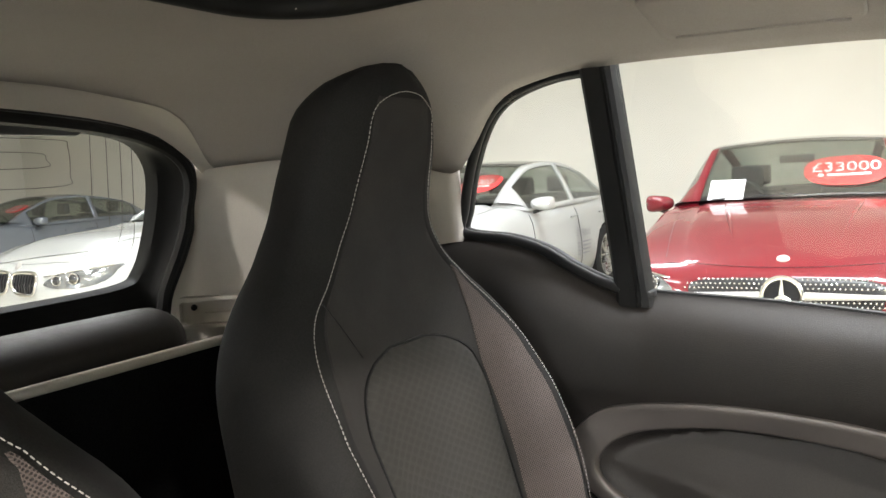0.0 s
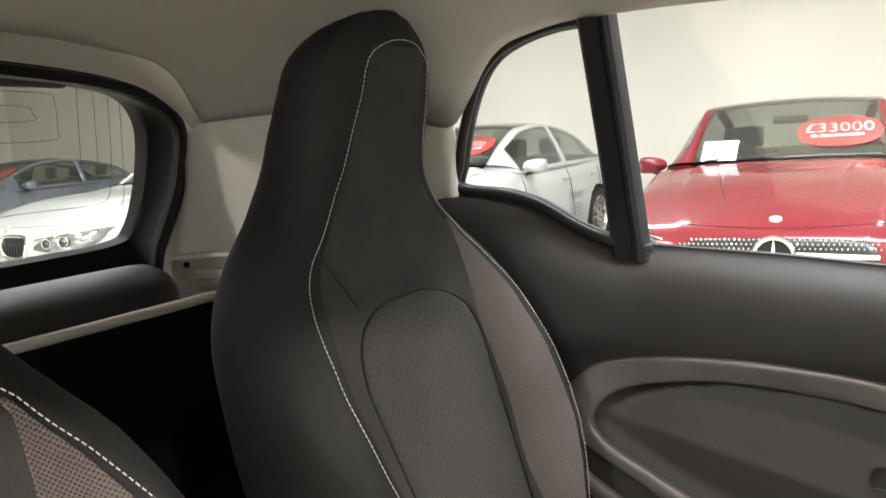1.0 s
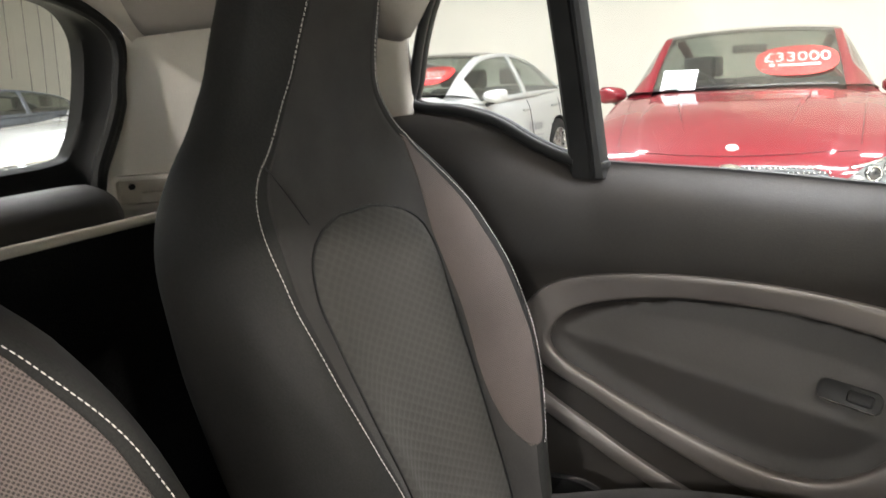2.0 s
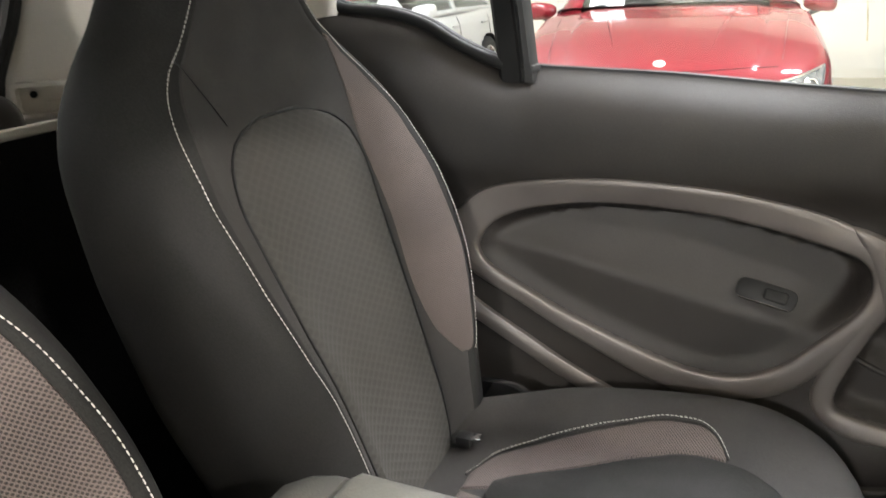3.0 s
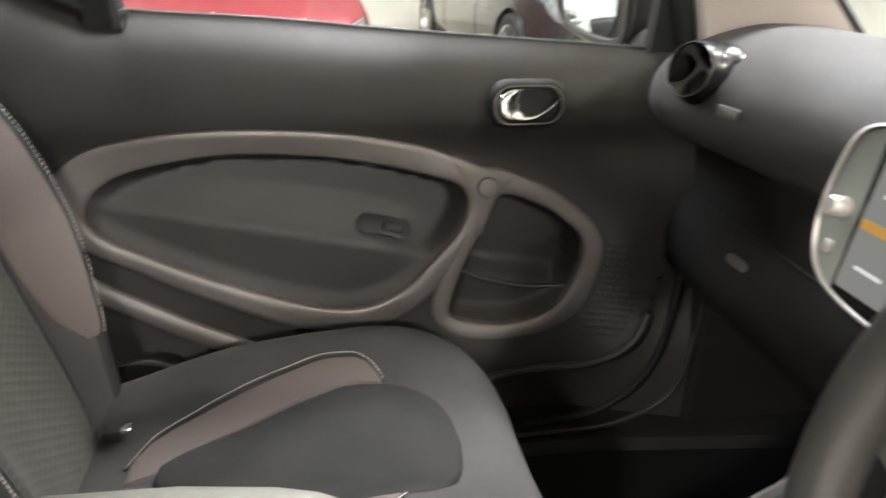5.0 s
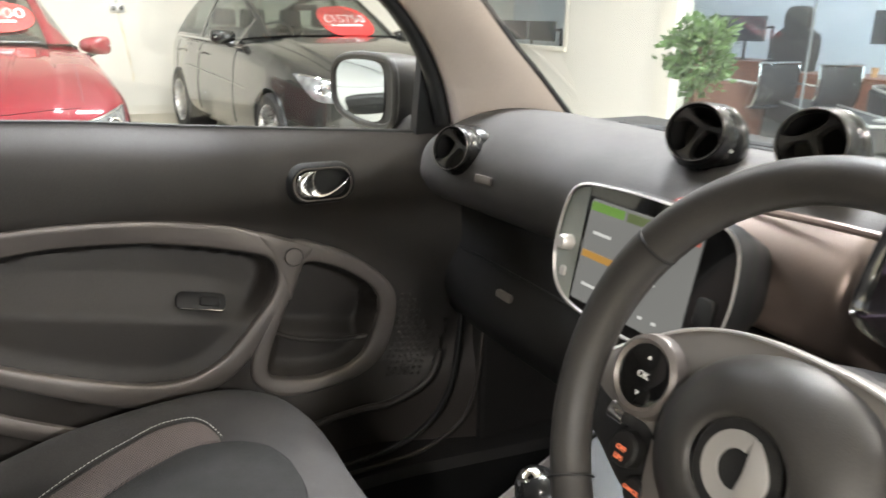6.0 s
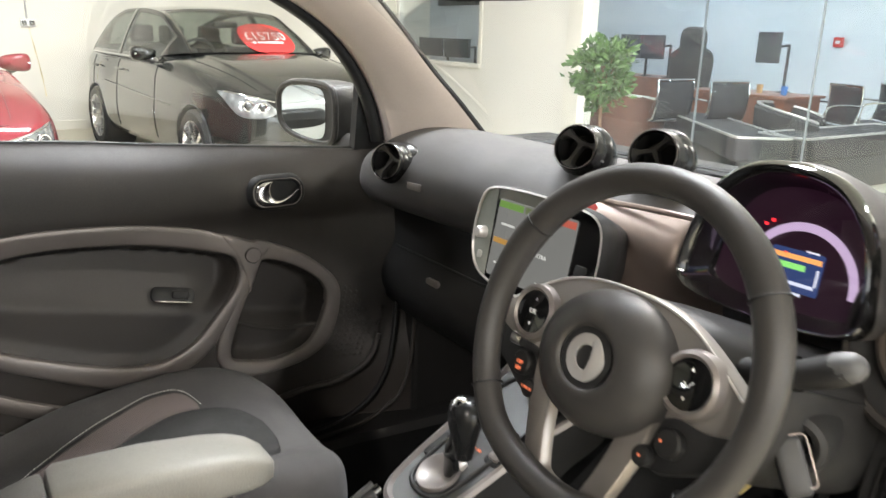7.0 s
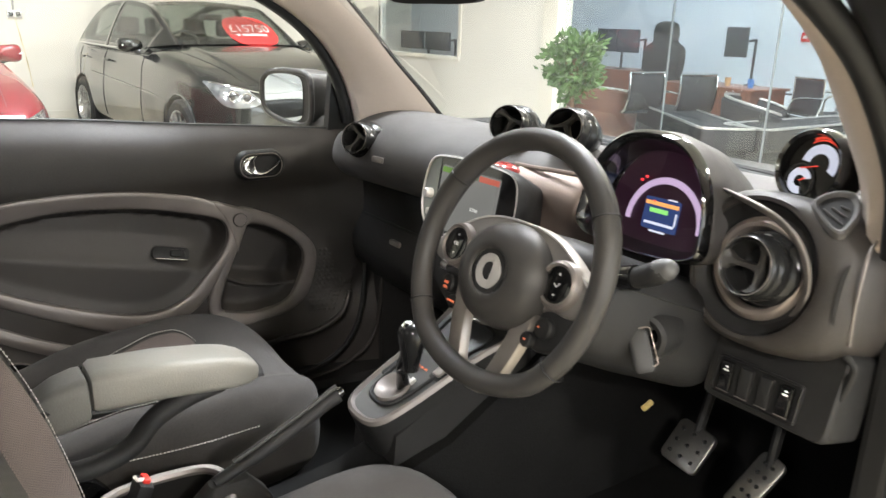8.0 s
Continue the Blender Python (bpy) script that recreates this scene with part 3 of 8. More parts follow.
# bodywork under and beside the rear window
structure("wall_tailgate", box(-1.10, -1.05, -0.66, 0.66, 0.3, 0.99, 0.01), SHELL, "black tailgate below the rear window", "tailgate")
structure("wall_rear_right", box(-1.1, -0.42, -0.70, -0.665, 0.3, 1.02), SHELL, "black body side behind the open door", "body side")
structure("wall_rear_left", box(-1.1, -0.30, 0.74, 0.78, 0.2, 0.98), SHELL, "black body side behind the door", "body side")
structure("floor_cabin", box(-1.05, 1.3, -0.70, 0.74, FLOOR_Z - 0.06, FLOOR_Z), CARPET, "black carpeted cabin floor", "carpet")
structure("wall_bulkhead", box(1.12, 1.16, -0.70, 0.74, FLOOR_Z, 0.93), CARPET, "black bulkhead behind the pedals", "bulkhead")

structure("wall_kick_left", box(0.692, 1.14, 0.603, 0.70, FLOOR_Z, 0.90, 0.01), DASH_LOW, "black side panel of the passenger footwell", "footwell panel")
structure("wall_kick_right", box(0.70, 1.14, -0.70, -0.655, FLOOR_Z, 0.95, 0.01), DASH_LOW, "black side panel of the driver's footwell", "footwell panel")
structure("wall_scuttle", box(1.0, 1.2, -0.70, 0.74, 0.86, 0.985, 0.01), DASH_LOW, "black scuttle below the windscreen", "scuttle")
# load cover and partition behind the seats
lc = thing("load_cover", "rolled black load cover behind the seats", "load cover", (-0.9, 0.0, 0.95))
rows = []
for y in np.linspace(-0.40, 0.36, 40):
    e = max(0, y - 0.31) / 0.05
    k = math.sqrt(max(0.02, 1 - e * e))
    rows.append([(-0.925 + 0.075 * k * math.cos(a), y, 1.0 + 0.052 * k * math.sin(a)) for a in np.linspace(0, 2 * math.pi, 24, endpoint=False)])
mesh("roll", *rings(rows, True, True), DOOR_BLACK, lc)
part("end_cap", box(-0.97, -0.86, 0.355, 0.385, 0.94, 0.985, 0.012), DOOR_BLACK, lc)
lp = thing("load_partition", "black cloth partition with a pale trim strip", "partition", (-0.76, 0, 0.4))
part("panel", box(-0.775, -0.755, -0.62, 0.60, FLOOR_Z, 1.0, 0.005), CARPET, lp)
mesh("trim_strip", *tube([(-0.762, y, 1.006) for y in np.linspace(-0.62, 0.6, 30)], 0.008, 10), BEIGE_PLASTIC, lp)

# ---- passenger door ----
belt = smooth_table([(-0.62, 1.135), (-0.517, 1.140), (-0.426, 1.127), (-0.364, 1.108), (-0.315, 1.080), (-0.277, 1.063), (-0.235, 1.046), (-0.19, 1.040), (0.0, 1.029), (0.17, 1.014), (0.4, 0.997), (0.575, 0.984), (0.74, 0.972)])


def bump_fn(x, c, w):
    return math.exp(-((x - c) / w) ** 2)


def door_y(x, z):
    """Inner face of the door."""
    b = belt(x)
    d = b - z
    y = 0.700 - 0.052 * (1 - math.exp(-(d / 0.035) ** 1.4)) if d > 0 else 0.70
    y += 0.022 * (1 / (1 + math.exp((z - 0.865) / 0.012)))
    y -= 0.030 * (1 / (1 + math.exp((z - 0.52) / 0.02))) * (1 if x > 0.1 else 0.4)
    if x < -0.2:
        y -= 0.02 * min(1, (-0.2 - x) / 0.2)
    if x > 0.45:
        k = ((x - 0.45) / 0.2) ** 2
        y -= 0.10 * k / (1 + 0.7 * k) * (0.25 + 0.75 / (1 + math.exp((z - 0.86) / 0.02)))
    return y


def inside(loop, x, z):
    c = False
    n = len(loop)
    for i in range(n):
        x1, z1 = loop[i][0], loop[i][1]
        x2, z2 = loop[(i + 1) % n][0], loop[(i + 1) % n][1]
        if (z1 > z) != (z2 > z) and x < (x2 - x1) * (z - z1) / (z2 - z1) + x1:
            c = not c
    return c


def gap(loop, x, z):
    return min(math.hypot(p[0] - x, p[1] - z) for p in loop)


POCKET = [((-0.275, 0.765), (-0.325, 0.790)), ((-0.245, 0.804), (-0.275, 0.850)), ((-0.178, 0.829), (-0.190, 0.874)), ((-0.067, 0.844), (-0.070, 0.884)), ((0.057, 0.838), (0.058, 0.879)), ((0.139, 0.825), (0.152, 0.865)), ((0.22, 0.805), (0.240, 0.842)),
          ((0.276, 0.786), (0.318, 0.800)), ((0.294, 0.752), (0.334, 0.752)), ((0.281, 0.709), (0.314, 0.700)), ((0.239, 0.659), (0.268, 0.636)), ((0.187, 0.608), (0.208, 0.573)), ((0.12, 0.583), (0.14, 0.549)), ((0.031, 0.593), (0.03, 0.548)),
          ((-0.107, 0.645), (-0.115, 0.611)), ((-0.199, 0.69), (-0.215, 0.666)), ((-0.262, 0.730), (-0.300, 0.722))]
SPEAK = [((0.334, 0.744), (0.312, 0.775)), ((0.345, 0.764), (0.325, 0.812)), ((0.372, 0.763), (0.380, 0.796)), ((0.422, 0.741), (0.445, 0.763)), ((0.475, 0.70), (0.508, 0.707)), ((0.489, 0.657), (0.522, 0.652)), ((0.470, 0.593), (0.500, 0.566)), ((0.435, 0.554), (0.448, 0.527)),
         ((0.365, 0.539), (0.355, 0.513)), ((0.297, 0.548), (0.280, 0.520)), ((0.267, 0.566), (0.236, 0.562)), ((0.284, 0.632), (0.258, 0.645))]
pk_in, pk_out = spline([p[0] for p in POCKET], 7, True), spline([p[1] for p in POCKET], 7, True)
sp_in, sp_out = spline([p[0] for p in SPEAK], 7, True), spline([p[1] for p in SPEAK], 7, True)

door = thing("passenger_door", "closed black passenger door with graphite trim rings", "car door", (0.1, 0.7, 0.4))
lip_z = smooth_table([(0.20, 0.36), (0.28, 0.425), (0.356, 0.444), (0.434, 0.452), (0.491, 0.454), (0.548, 0.479), (0.584, 0.512), (0.605, 0.56), (0.625, 0.64), (0.66, 0.80), (0.74, 0.90)])
NX, NZ = 150, 92
V, Fc = [], []
for i in range(NX + 1):
    x = -0.62 + 1.34 * i / NX
    for j in range(NZ + 1):
        u = j / NZ
        b = belt(x)
        z = 0.32 + (b - 0.32) * (1 - (1 - u) ** 1.25)
        y = door_y(x, z)
        if inside(pk_in, x, z):
            g = gap(pk_in, x, z)
            fall = min(1, g / 0.022)
            # the arm rest: an upright face below, a sloping shelf above it that carries the switch
            led = 0.737 - 0.22 * (x + 0.107)
            q = min(1, max(0, (z - led) / 0.13))
            y += 0.010 * fall + 0.060 * q ** 0.8 * fall
        elif inside(sp_in, x, z):
            g = gap(sp_in, x, z)
            y += 0.055 * min(1, g / 0.015) * (0.45 + 0.55 * min(1, max(0, (z - 0.600 + 0.2 * (x - 0.38)) / 0.03)))
        if x > 0.2 and z < lip_z(x):
            y += 0.05 * min(1, (lip_z(x) - z) / 0.014)
        V.append((x, y, z))
for i in range(NX):
    for j in range(NZ):
        a = i * (NZ + 1) + j
        Fc.append((a, a + 1, a + NZ + 2, a + NZ + 1))
# roll over the belt and close outwards
base = len(V)
for i in range(NX + 1):
    x = -0.62 + 1.34 * i / NX
    V += [(x, 0.712, belt(x) - 0.002), (x, 0.722, belt(x) - 0.012)]
for i in range(NX):
    t0, t1 = i * (NZ + 1) + NZ, (i + 1) * (NZ + 1) + NZ
    a, b = base + 2 * i, base + 2 * i + 2
    Fc += [(t0, a, b, t1), (a, a + 1, b + 1, b)]
mesh("panel", V, Fc, DOOR_BLACK, door, sharp=60)


def trim_band(loop_in, loop_out, rise=0.010):
    rows = []
    for f, h in ((0.0, -1.4), (0.01, 0.2), (0.05, 0.7), (0.14, 0.95), (0.40, 1.05), (0.72, 1.0), (0.88, 0.8), (0.97, 0.4), (1.0, -0.2), (1.0, -0.8)):
        row = []
        for a, b in zip(loop_in, loop_out):
            x, z = a[0] * (1 - f) + b[0] * f, a[1] * (1 - f) + b[1] * f
            row.append((x, door_y(x, z) - 0.004 - rise * h, z))
        rows.append(row)
    return rings(rows)


mesh("trim_ring", *trim_band(pk_in, pk_out, 0.007), TRIM_GREY, door, "satin graphite ring round the arm rest pocket")
mesh("speaker_ring", *trim_band(sp_in, sp_out, 0.007), TRIM_GREY, door, "satin graphite ring round the door bin")
lower = spline([(-0.40, 0.735), (-0.32, 0.672), (-0.258, 0.626), (-0.15, 0.560), (-0.04, 0.510), (0.06, 0.474), (0.16, 0.452)], 7)
rows = []
for f, h in ((-1, -0.3), (-0.9, 0.5), (-0.3, 1.0), (0.3, 1.0), (0.9, 0.5), (1, -0.3)):
    rows.append([(p[0] + 0.007 * f, door_y(p[0], p[1]) - 0.004 - 0.009 * h, p[1] + 0.0145 * f) for p in lower])
mesh("lower_trim", *rings(rows, False), TRIM_GREY, door, "satin graphite lower trim strip")
# flat bridge where the two rings meet
bridge = spline([(0.262, 0.831), (0.318, 0.813), (0.362, 0.795), (0.346, 0.770), (0.328, 0.742), (0.316, 0.700), (0.302, 0.745), (0.285, 0.790)], 6, True)
brow = []
for f, h in ((1.04, -0.3), (1.0, 0.4), (0.90, 0.85), (0.72, 1.0), (0.4, 1.05), (0.0, 1.05)):
    brow.append([(0.322 + (p[0] - 0.322) * f, door_y(0.322 + (p[0] - 0.322) * f, 0.783 + (p[1] - 0.783) * f) - 0.004 - 0.0085 * h, 0.783 + (p[1] - 0.783) * f) for p in bridge])
mesh("trim_bridge", *rings(brow), TRIM_GREY, door)
mesh("screw_cover", *moved(lathe([(0.0, 0.0035), (0.0150, 0.003), (0.0162, 0.001), (0.0162, -0.004)], 28), facing((0.322, door_y(0.322, 0.783) - 0.016, 0.783), (0, -1, 0))), TRIM_GREY, door)
mesh("screw_cover_gap", *moved(lathe([(0.0162, 0.0018), (0.0172, 0.0018)], 28), facing((0.322, door_y(0.322, 0.783) - 0.0165, 0.783), (0, -1, 0))), RUBBER, door)
# window switch on the arm rest
sm_ = facing((0.163, 0.690, 0.712), (-0.03, -0.86, 0.5), (0.22, 0.3, 1))
mesh("switch_plate", *moved(slab(round_rect(0.085, 0.032, 0.012), 0.006, 0.002), sm_), RUBBER, door)
mesh("switch", *moved(slab(round_rect(0.034, 0.018, 0.005), 0.012, 0.004), sm_ @ Matrix.Translation((0.014, 0, 0))), DASH_LOW, door)
mesh("switch_edge", *moved(tube([(x, -0.0155, 0.006) for x in np.linspace(-0.035, 0.036, 8)], 0.0012, 6), sm_), CHROME, door)
# release handle in its bowl
hm = facing((0.375, door_y(0.375, 0.915) - 0.004, 0.914), (0.0, -1, 0.08))
bowl_o, bowl_i = round_rect(0.126, 0.074, 0.034, 8), round_rect(0.100, 0.052, 0.024, 8)
mesh("handle_surround", *moved(rings([[(x, y, -0.006) for x, y in bowl_o], [(x, y, 0.009) for x, y in shrink(bowl_o, 0.004)], [(x, y, 0.012) for x, y in shrink(bowl_o, 0.008)], [(x, y, 0.009) for x, y in bowl_i], [(x, y, 0.001) for x, y in shrink(bowl_i, 0.003)]]), hm), DASH_LOW, door)
mesh("handle_bowl", *moved(([(x, y, 0.0015) for x, y in bowl_i], [tuple(range(len(bowl_i)))]), hm), RUBBER, door)
mesh("handle_bezel", *moved(tube([(x, y, 0.0105) for x, y in shrink(bowl_i, -0.002)], 0.0016, 6, True), hm), TRIM_GREY, door)
# the lever: a cupped plate that thins to a sweep along the lower edge
sweep_out = spline([(-0.012, 0.024), (-0.030, 0.023), (-0.044, 0.014), (-0.049, 0.0), (-0.046, -0.013), (-0.034, -0.022), (-0.016, -0.024), (0.006, -0.021), (0.028, -0.009), (0.049, 0.012)], 6)
sweep_in = spline([(-0.012, 0.021), (-0.0135, 0.014), (-0.0145, 0.007), (-0.014, 0.0), (-0.012, -0.007), (-0.007, -0.012), (0.0, -0.0145), (0.012, -0.0125), (0.030, -0.003), (0.049, 0.0135)], 6)
rows = []
for f, d in ((0.0, 0.003), (0.0, 0.010), (0.08, 0.0145), (0.30, 0.0175), (0.6, 0.0165), (0.88, 0.012), (1.0, 0.008), (1.0, 0.002)):
    rows.append([(a[0] * (1 - f) + b[0] * f, a[1] * (1 - f) + b[1] * f, d) for a, b in zip(sweep_out, sweep_in)])
mesh("handle", *moved(rings(rows, False), hm), HANDLE, door, "bright chrome release handle", sharp=70)
# seam line between upper and lower door and bottom lips
mesh("lower_lip", *tube([(x, door_y(x, z) - 0.004, z) for x, z in spline([(0.25, 0.418), (0.28, 0.430), (0.356, 0.449), (0.434, 0.457), (0.491, 0.459), (0.548, 0.484), (0.584, 0.517), (0.603, 0.56)], 6)], 0.0075, 8), DOOR_BLACK, door)
mesh("bin_edge", *tube([(x, door_y(x, z) + 0.012, z) for x, z in spline([(0.282, 0.635), (0.33, 0.612), (0.40, 0.595), (0.475, 0.592)], 6)], 0.005, 8), DOOR_BLACK, door)
# hexagonal studs by the door bin
studs = []
for r in range(15):
    for c in range(9):
        x, z = 0.500 + c * 0.0115 + (r % 2) * 0.0058 - 0.35 * max(0, r * 0.0115 - 0.10), 0.515 + r * 0.0115
        if inside(sp_out, x - 0.006, z) or x > 0.60 - 0.5 * abs(z - 0.58):
            continue
        studs.append(lathe([(0.0, 0.0012), (0.003, 0.0010), (0.0046, 0.0), (0.0046, -0.003)], 6, facing((x, door_y(x, z) - 0.0005, z), (-0.2, -1, 0))))
if studs:
    tagged(mesh("stud_pattern", *merge(*studs), DOOR_BLACK, door), kind="stuff")
# belt seal, sill plate
mesh("belt_seal", *tube([(x, 0.708, belt(x) - 0.001) for x in np.linspace(-0.23, 0.62, 50)], 0.006, 8), RUBBER, door)

sill = thing("door_sill", "black plastic door sill with a raised scuff edge", "door sill", (0.3, 0.68, 0.3))
mesh("cover", *rings([[(x, 0.62 + dy - 0.12 * max(0, x - 0.5), FLOOR_Z - 0.06 + dz) for dy, dz in ((-0.06, 0.0), (-0.05, 0.055), (-0.03, 0.076), (0.02, 0.081), (0.10, 0.081))] for x in np.linspace(-0.3, 1.05, 24)], False), DASH_LOW, sill)
mesh("scuff_edge", *tube(spline([(-0.25, 0.60, 0.343), (0.2, 0.60, 0.343), (0.41, 0.60, 0.346), (0.48, 0.60, 0.347), (0.56, 0.60, 0.356), (0.633, 0.60, 0.389), (0.663, 0.60, 0.425), (0.680, 0.60, 0.49), (0.690, 0.60, 0.60), (0.694, 0.60, 0.74)], 8), 0.0045, 8), DOOR_BLACK, sill)
mesh("seal", *tube(spline([(0.40, 0.630, 0.345), (0.50, 0.625, 0.36), (0.555, 0.62, 0.385), (0.60, 0.615, 0.43), (0.628, 0.61, 0.50), (0.643, 0.61, 0.62), (0.65, 0.61, 0.75)], 8), 0.006, 8), RUBBER, sill)

# door windows
pw = thing("window_side", "clear side windows of the small car", "side window", (0.1, 0.72, 1.0), kind="structure")
pts = [(x, 0.716 - 0.16 * max(0, z - 1.0), z) for x, z in [(-0.62, 1.12), (-0.22, 1.03), (0.62, 0.97), (0.60, 1.12), (0.42, 1.31), (0.2, 1.39), (-0.3, 1.42), (-0.5, 1.36), (-0.6, 1.25)]]
mesh("pane", pts, [tuple(range(len(pts)))], PANE, pw, smooth=False).visible_shadow = False
# post between the two side windows
rows = []
for z, x0, x1 in ((1.02, -0.243, -0.186), (1.035, -0.243, -0.187), (1.05, -0.244, -0.190), (1.2, -0.258, -0.205), (1.40, -0.280, -0.226)):
    y = 0.672 - 0.03 * (z - 1.03) / 0.37
    rows.append([(x0, y + 0.035, z), (x0, y + 0.006, z), (x0 + 0.006, y, z), (x0 + 0.034, y - 0.002, z), (x0 + 0.036, y + 0.004, z), (x0 + 0.041, y + 0.004, z), (x0 + 0.043, y - 0.001, z), (x1 - 0.003, y + 0.002, z), (x1, y + 0.01, z), (x1, y + 0.035, z)])
mesh("post", *rings(rows, True, True), RUBBER, pw, "black window post")
mesh("post_foot", *moved(slab(round_rect(0.062, 0.034, 0.012), 0.010, 0.004), Matrix.Translation((-0.214, 0.690, belt(-0.21) - 0.006))), RUBBER, pw)
# seal round the quarter window and along the roof rail
q = [(-0.235, 1.046), (-0.277, 1.062), (-0.315, 1.080), (-0.364, 1.108), (-0.426, 1.127), (-0.517, 1.140), (-0.512, 1.183), (-0.494, 1.251), (-0.468, 1.312), (-0.437, 1.352), (-0.393, 1.376), (-0.33, 1.391), (-0.27, 1.394)]
mesh("seal", *tube([(x, 0.678 - 0.05 * max(0, z - 1.1), z) for x, z in spline(q, 6)], 0.009, 10), RUBBER, pw)
mesh("seal", *tube([(x, 0.694 - 0.05 * max(0, z - 1.1), z) for x, z in spline(q, 6)], 0.010, 10), RUBBER, pw)

# front pillars
def pillar(s):
    """Pale pillar trim from the dashboard to the roof rail, with the black door frame beside it."""
    rear = spline([(0.13, 0.607, 1.376), (0.3, 0.606, 1.338), (0.41, 0.61, 1.295), (0.507, 0.62, 1.236), (0.575, 0.63, 1.165), (0.622, 0.64, 1.085), (0.645, 0.64, 1.0)], 6)
    front = spline([(0.30, 0.54, 1.43), (0.42, 0.55, 1.39), (0.52, 0.555, 1.335), (0.605, 0.56, 1.258), (0.699, 0.56, 1.158), (0.775, 0.56, 1.085), (0.87, 0.565, 0.99)], 6)
    rows = []
    for f, h in ((0.0, -0.03), (0.03, 0.0), (0.25, 0.010), (0.55, 0.012), (0.85, 0.006), (0.97, 0.0), (1.0, -0.025)):
        rows.append([(a[0] * (1 - f) + b[0] * f, s * (a[1] * (1 - f) + b[1] * f - h), a[2] * (1 - f) + b[2] * f) for a, b in zip(rear, front)])
    o = mesh("pillar_trim", *rings(rows, False), PILLAR_BEIGE)
    md = o.modifiers.new("thickness", "SOLIDIFY")
    md.thickness, md.offset = 0.006, 0
    tagged(o, "pale beige front pillar trim beside the windscreen", "pillar", kind="structure")
    d = mesh("pillar_frame", *tube([(p[0] - 0.012, s * (p[1] + 0.038), p[2] + 0.002) for p in rear[7:]], 0.016, 10), RUBBER)
    tagged(d, "black door frame seal along the front pillar", "door seal", kind="structure")
    e = mesh("windscreen_seal", *tube([(p[0] + 0.008, s * (p[1] + 0.012), p[2]) for p in front], 0.009, 8), RUBBER)
    tagged(e, "black windscreen edge beside the pillar", "windscreen seal", kind="structure")


pillar(1)
pillar(-1)
# black outer pillar and body by the open driver's door
for s in (1, -1):
    o = mesh("pillar_body", *tube(spline([(0.36, 0.705 * s, 1.375), (0.44, 0.705 * s, 1.335), (0.56, 0.705 * s, 1.24), (0.66, 0.71 * s, 1.12), (0.735, 0.715 * s, 1.0), (0.76, 0.72 * s, 0.8), (0.77, 0.72 * s, 0.5)], 6), 0.035 if s > 0 else 0.055, 12), SHELL)
    tagged(o, "black painted body pillar of the small car", "body pillar", kind="structure")
ins = mesh("mirror_sail", *rings([[(x, y, z) for x, z in ((0.578, 0.965), (0.590, 1.10), (0.598, 1.175), (0.655, 1.125), (0.72, 1.03), (0.72, 0.95))] for y in (0.69, 0.715)], True, True), RUBBER)
tagged(ins, "black triangular mirror base in the window corner", "mirror base", kind="structure")

# windscreen
ws = thing("windscreen", "sloping clear windscreen", "windscreen", (0.9, 0, 1.0), kind="structure")
rows = []
for u in np.linspace(0, 1, 10):
    row = []
    for y in np.linspace(-0.60, 0.60, 21):
        c = 0.12 * (1 - (y / 0.6) ** 2)
        row.append((0.90 - 0.56 * u + c * (1 - 0.3 * u), y, 0.985 + 0.455 * u ** 0.93))
    rows.append(row)
mesh("pane", *rings(rows, False), WINDSCREEN, ws).visible_shadow = False
mesh("lower_edge", *tube([(0.905 + 0.12 * (1 - (y / 0.6) ** 2), y, 0.992) for y in np.linspace(-0.6, 0.6, 30)], 0.008, 8), RUBBER, ws)
for cy in (-0.25, 0.2):
    mesh("wiper", *tube([(1.04, cy, 0.985), (1.0, cy + 0.12, 1.003), (0.985, cy + 0.30, 1.0)], 0.006, 6), RUBBER, ws)
rm = thing("rear_view_mirror", "black rear view mirror on the windscreen", "mirror", (0.42, 0.0, 1.35))
mesh("housing", *moved(slab([tuple(p) for p in spline([(-0.11, 0.0), (-0.10, 0.03), (0, 0.036), (0.10, 0.03), (0.11, 0), (0.1, -0.03), (0, -0.034), (-0.10, -0.03)], 5, True)], 0.03, 0.01), facing((0.46, 0.06, 1.318), (1, 0.2, 0.1))), DASH_LOW, rm)
mesh("stem", *tube([(0.48, 0.06, 1.33), (0.52, 0.05, 1.36)], 0.012, 8), DASH_LOW, rm)

# door mirror outside
om = thing("door_mirror", "black door mirror reflecting the showroom", "door mirror", (0.6, 0.84, 0.98))
shape = [(-0.105, 0.02), (-0.10, 0.045), (-0.07, 0.066), (0.0, 0.074), (0.075, 0.070), (0.10, 0.05), (0.105, 0.0), (0.10, -0.05), (0.07, -0.068), (0.0, -0.066), (-0.07, -0.05), (-0.10, -0.022)]
sl = [tuple(p) for p in spline(shape, 5, True)]
mmir = facing((0.553, 0.880, 1.046), (-0.97, -0.26, 0.02))
rows = [[(x, y, 0.0) for x, y in sl], [(x * 1.04, y * 1.05, -0.02) for x, y in sl], [(x * 1.04, y * 1.04, -0.07) for x, y in sl], [(x * 0.95, y * 0.95, -0.11) for x, y in sl], [(x * 0.6, y * 0.6, -0.13) for x, y in sl]]
mesh("housing", *moved(rings(rows, True, True), mmir), DOOR_BLACK, om)
mesh("rim", *moved(tube([(x * 0.99, y * 0.98, 0.002) for x, y in sl], 0.008, 8, True), mmir), DOOR_BLACK, om)
mesh("mirror_glass", *moved(([(x * 0.80 - 0.014, y * 0.86, 0.003) for x, y in sl], [tuple(range(len(sl)))]), mmir), MIRROR, om, smooth=False)
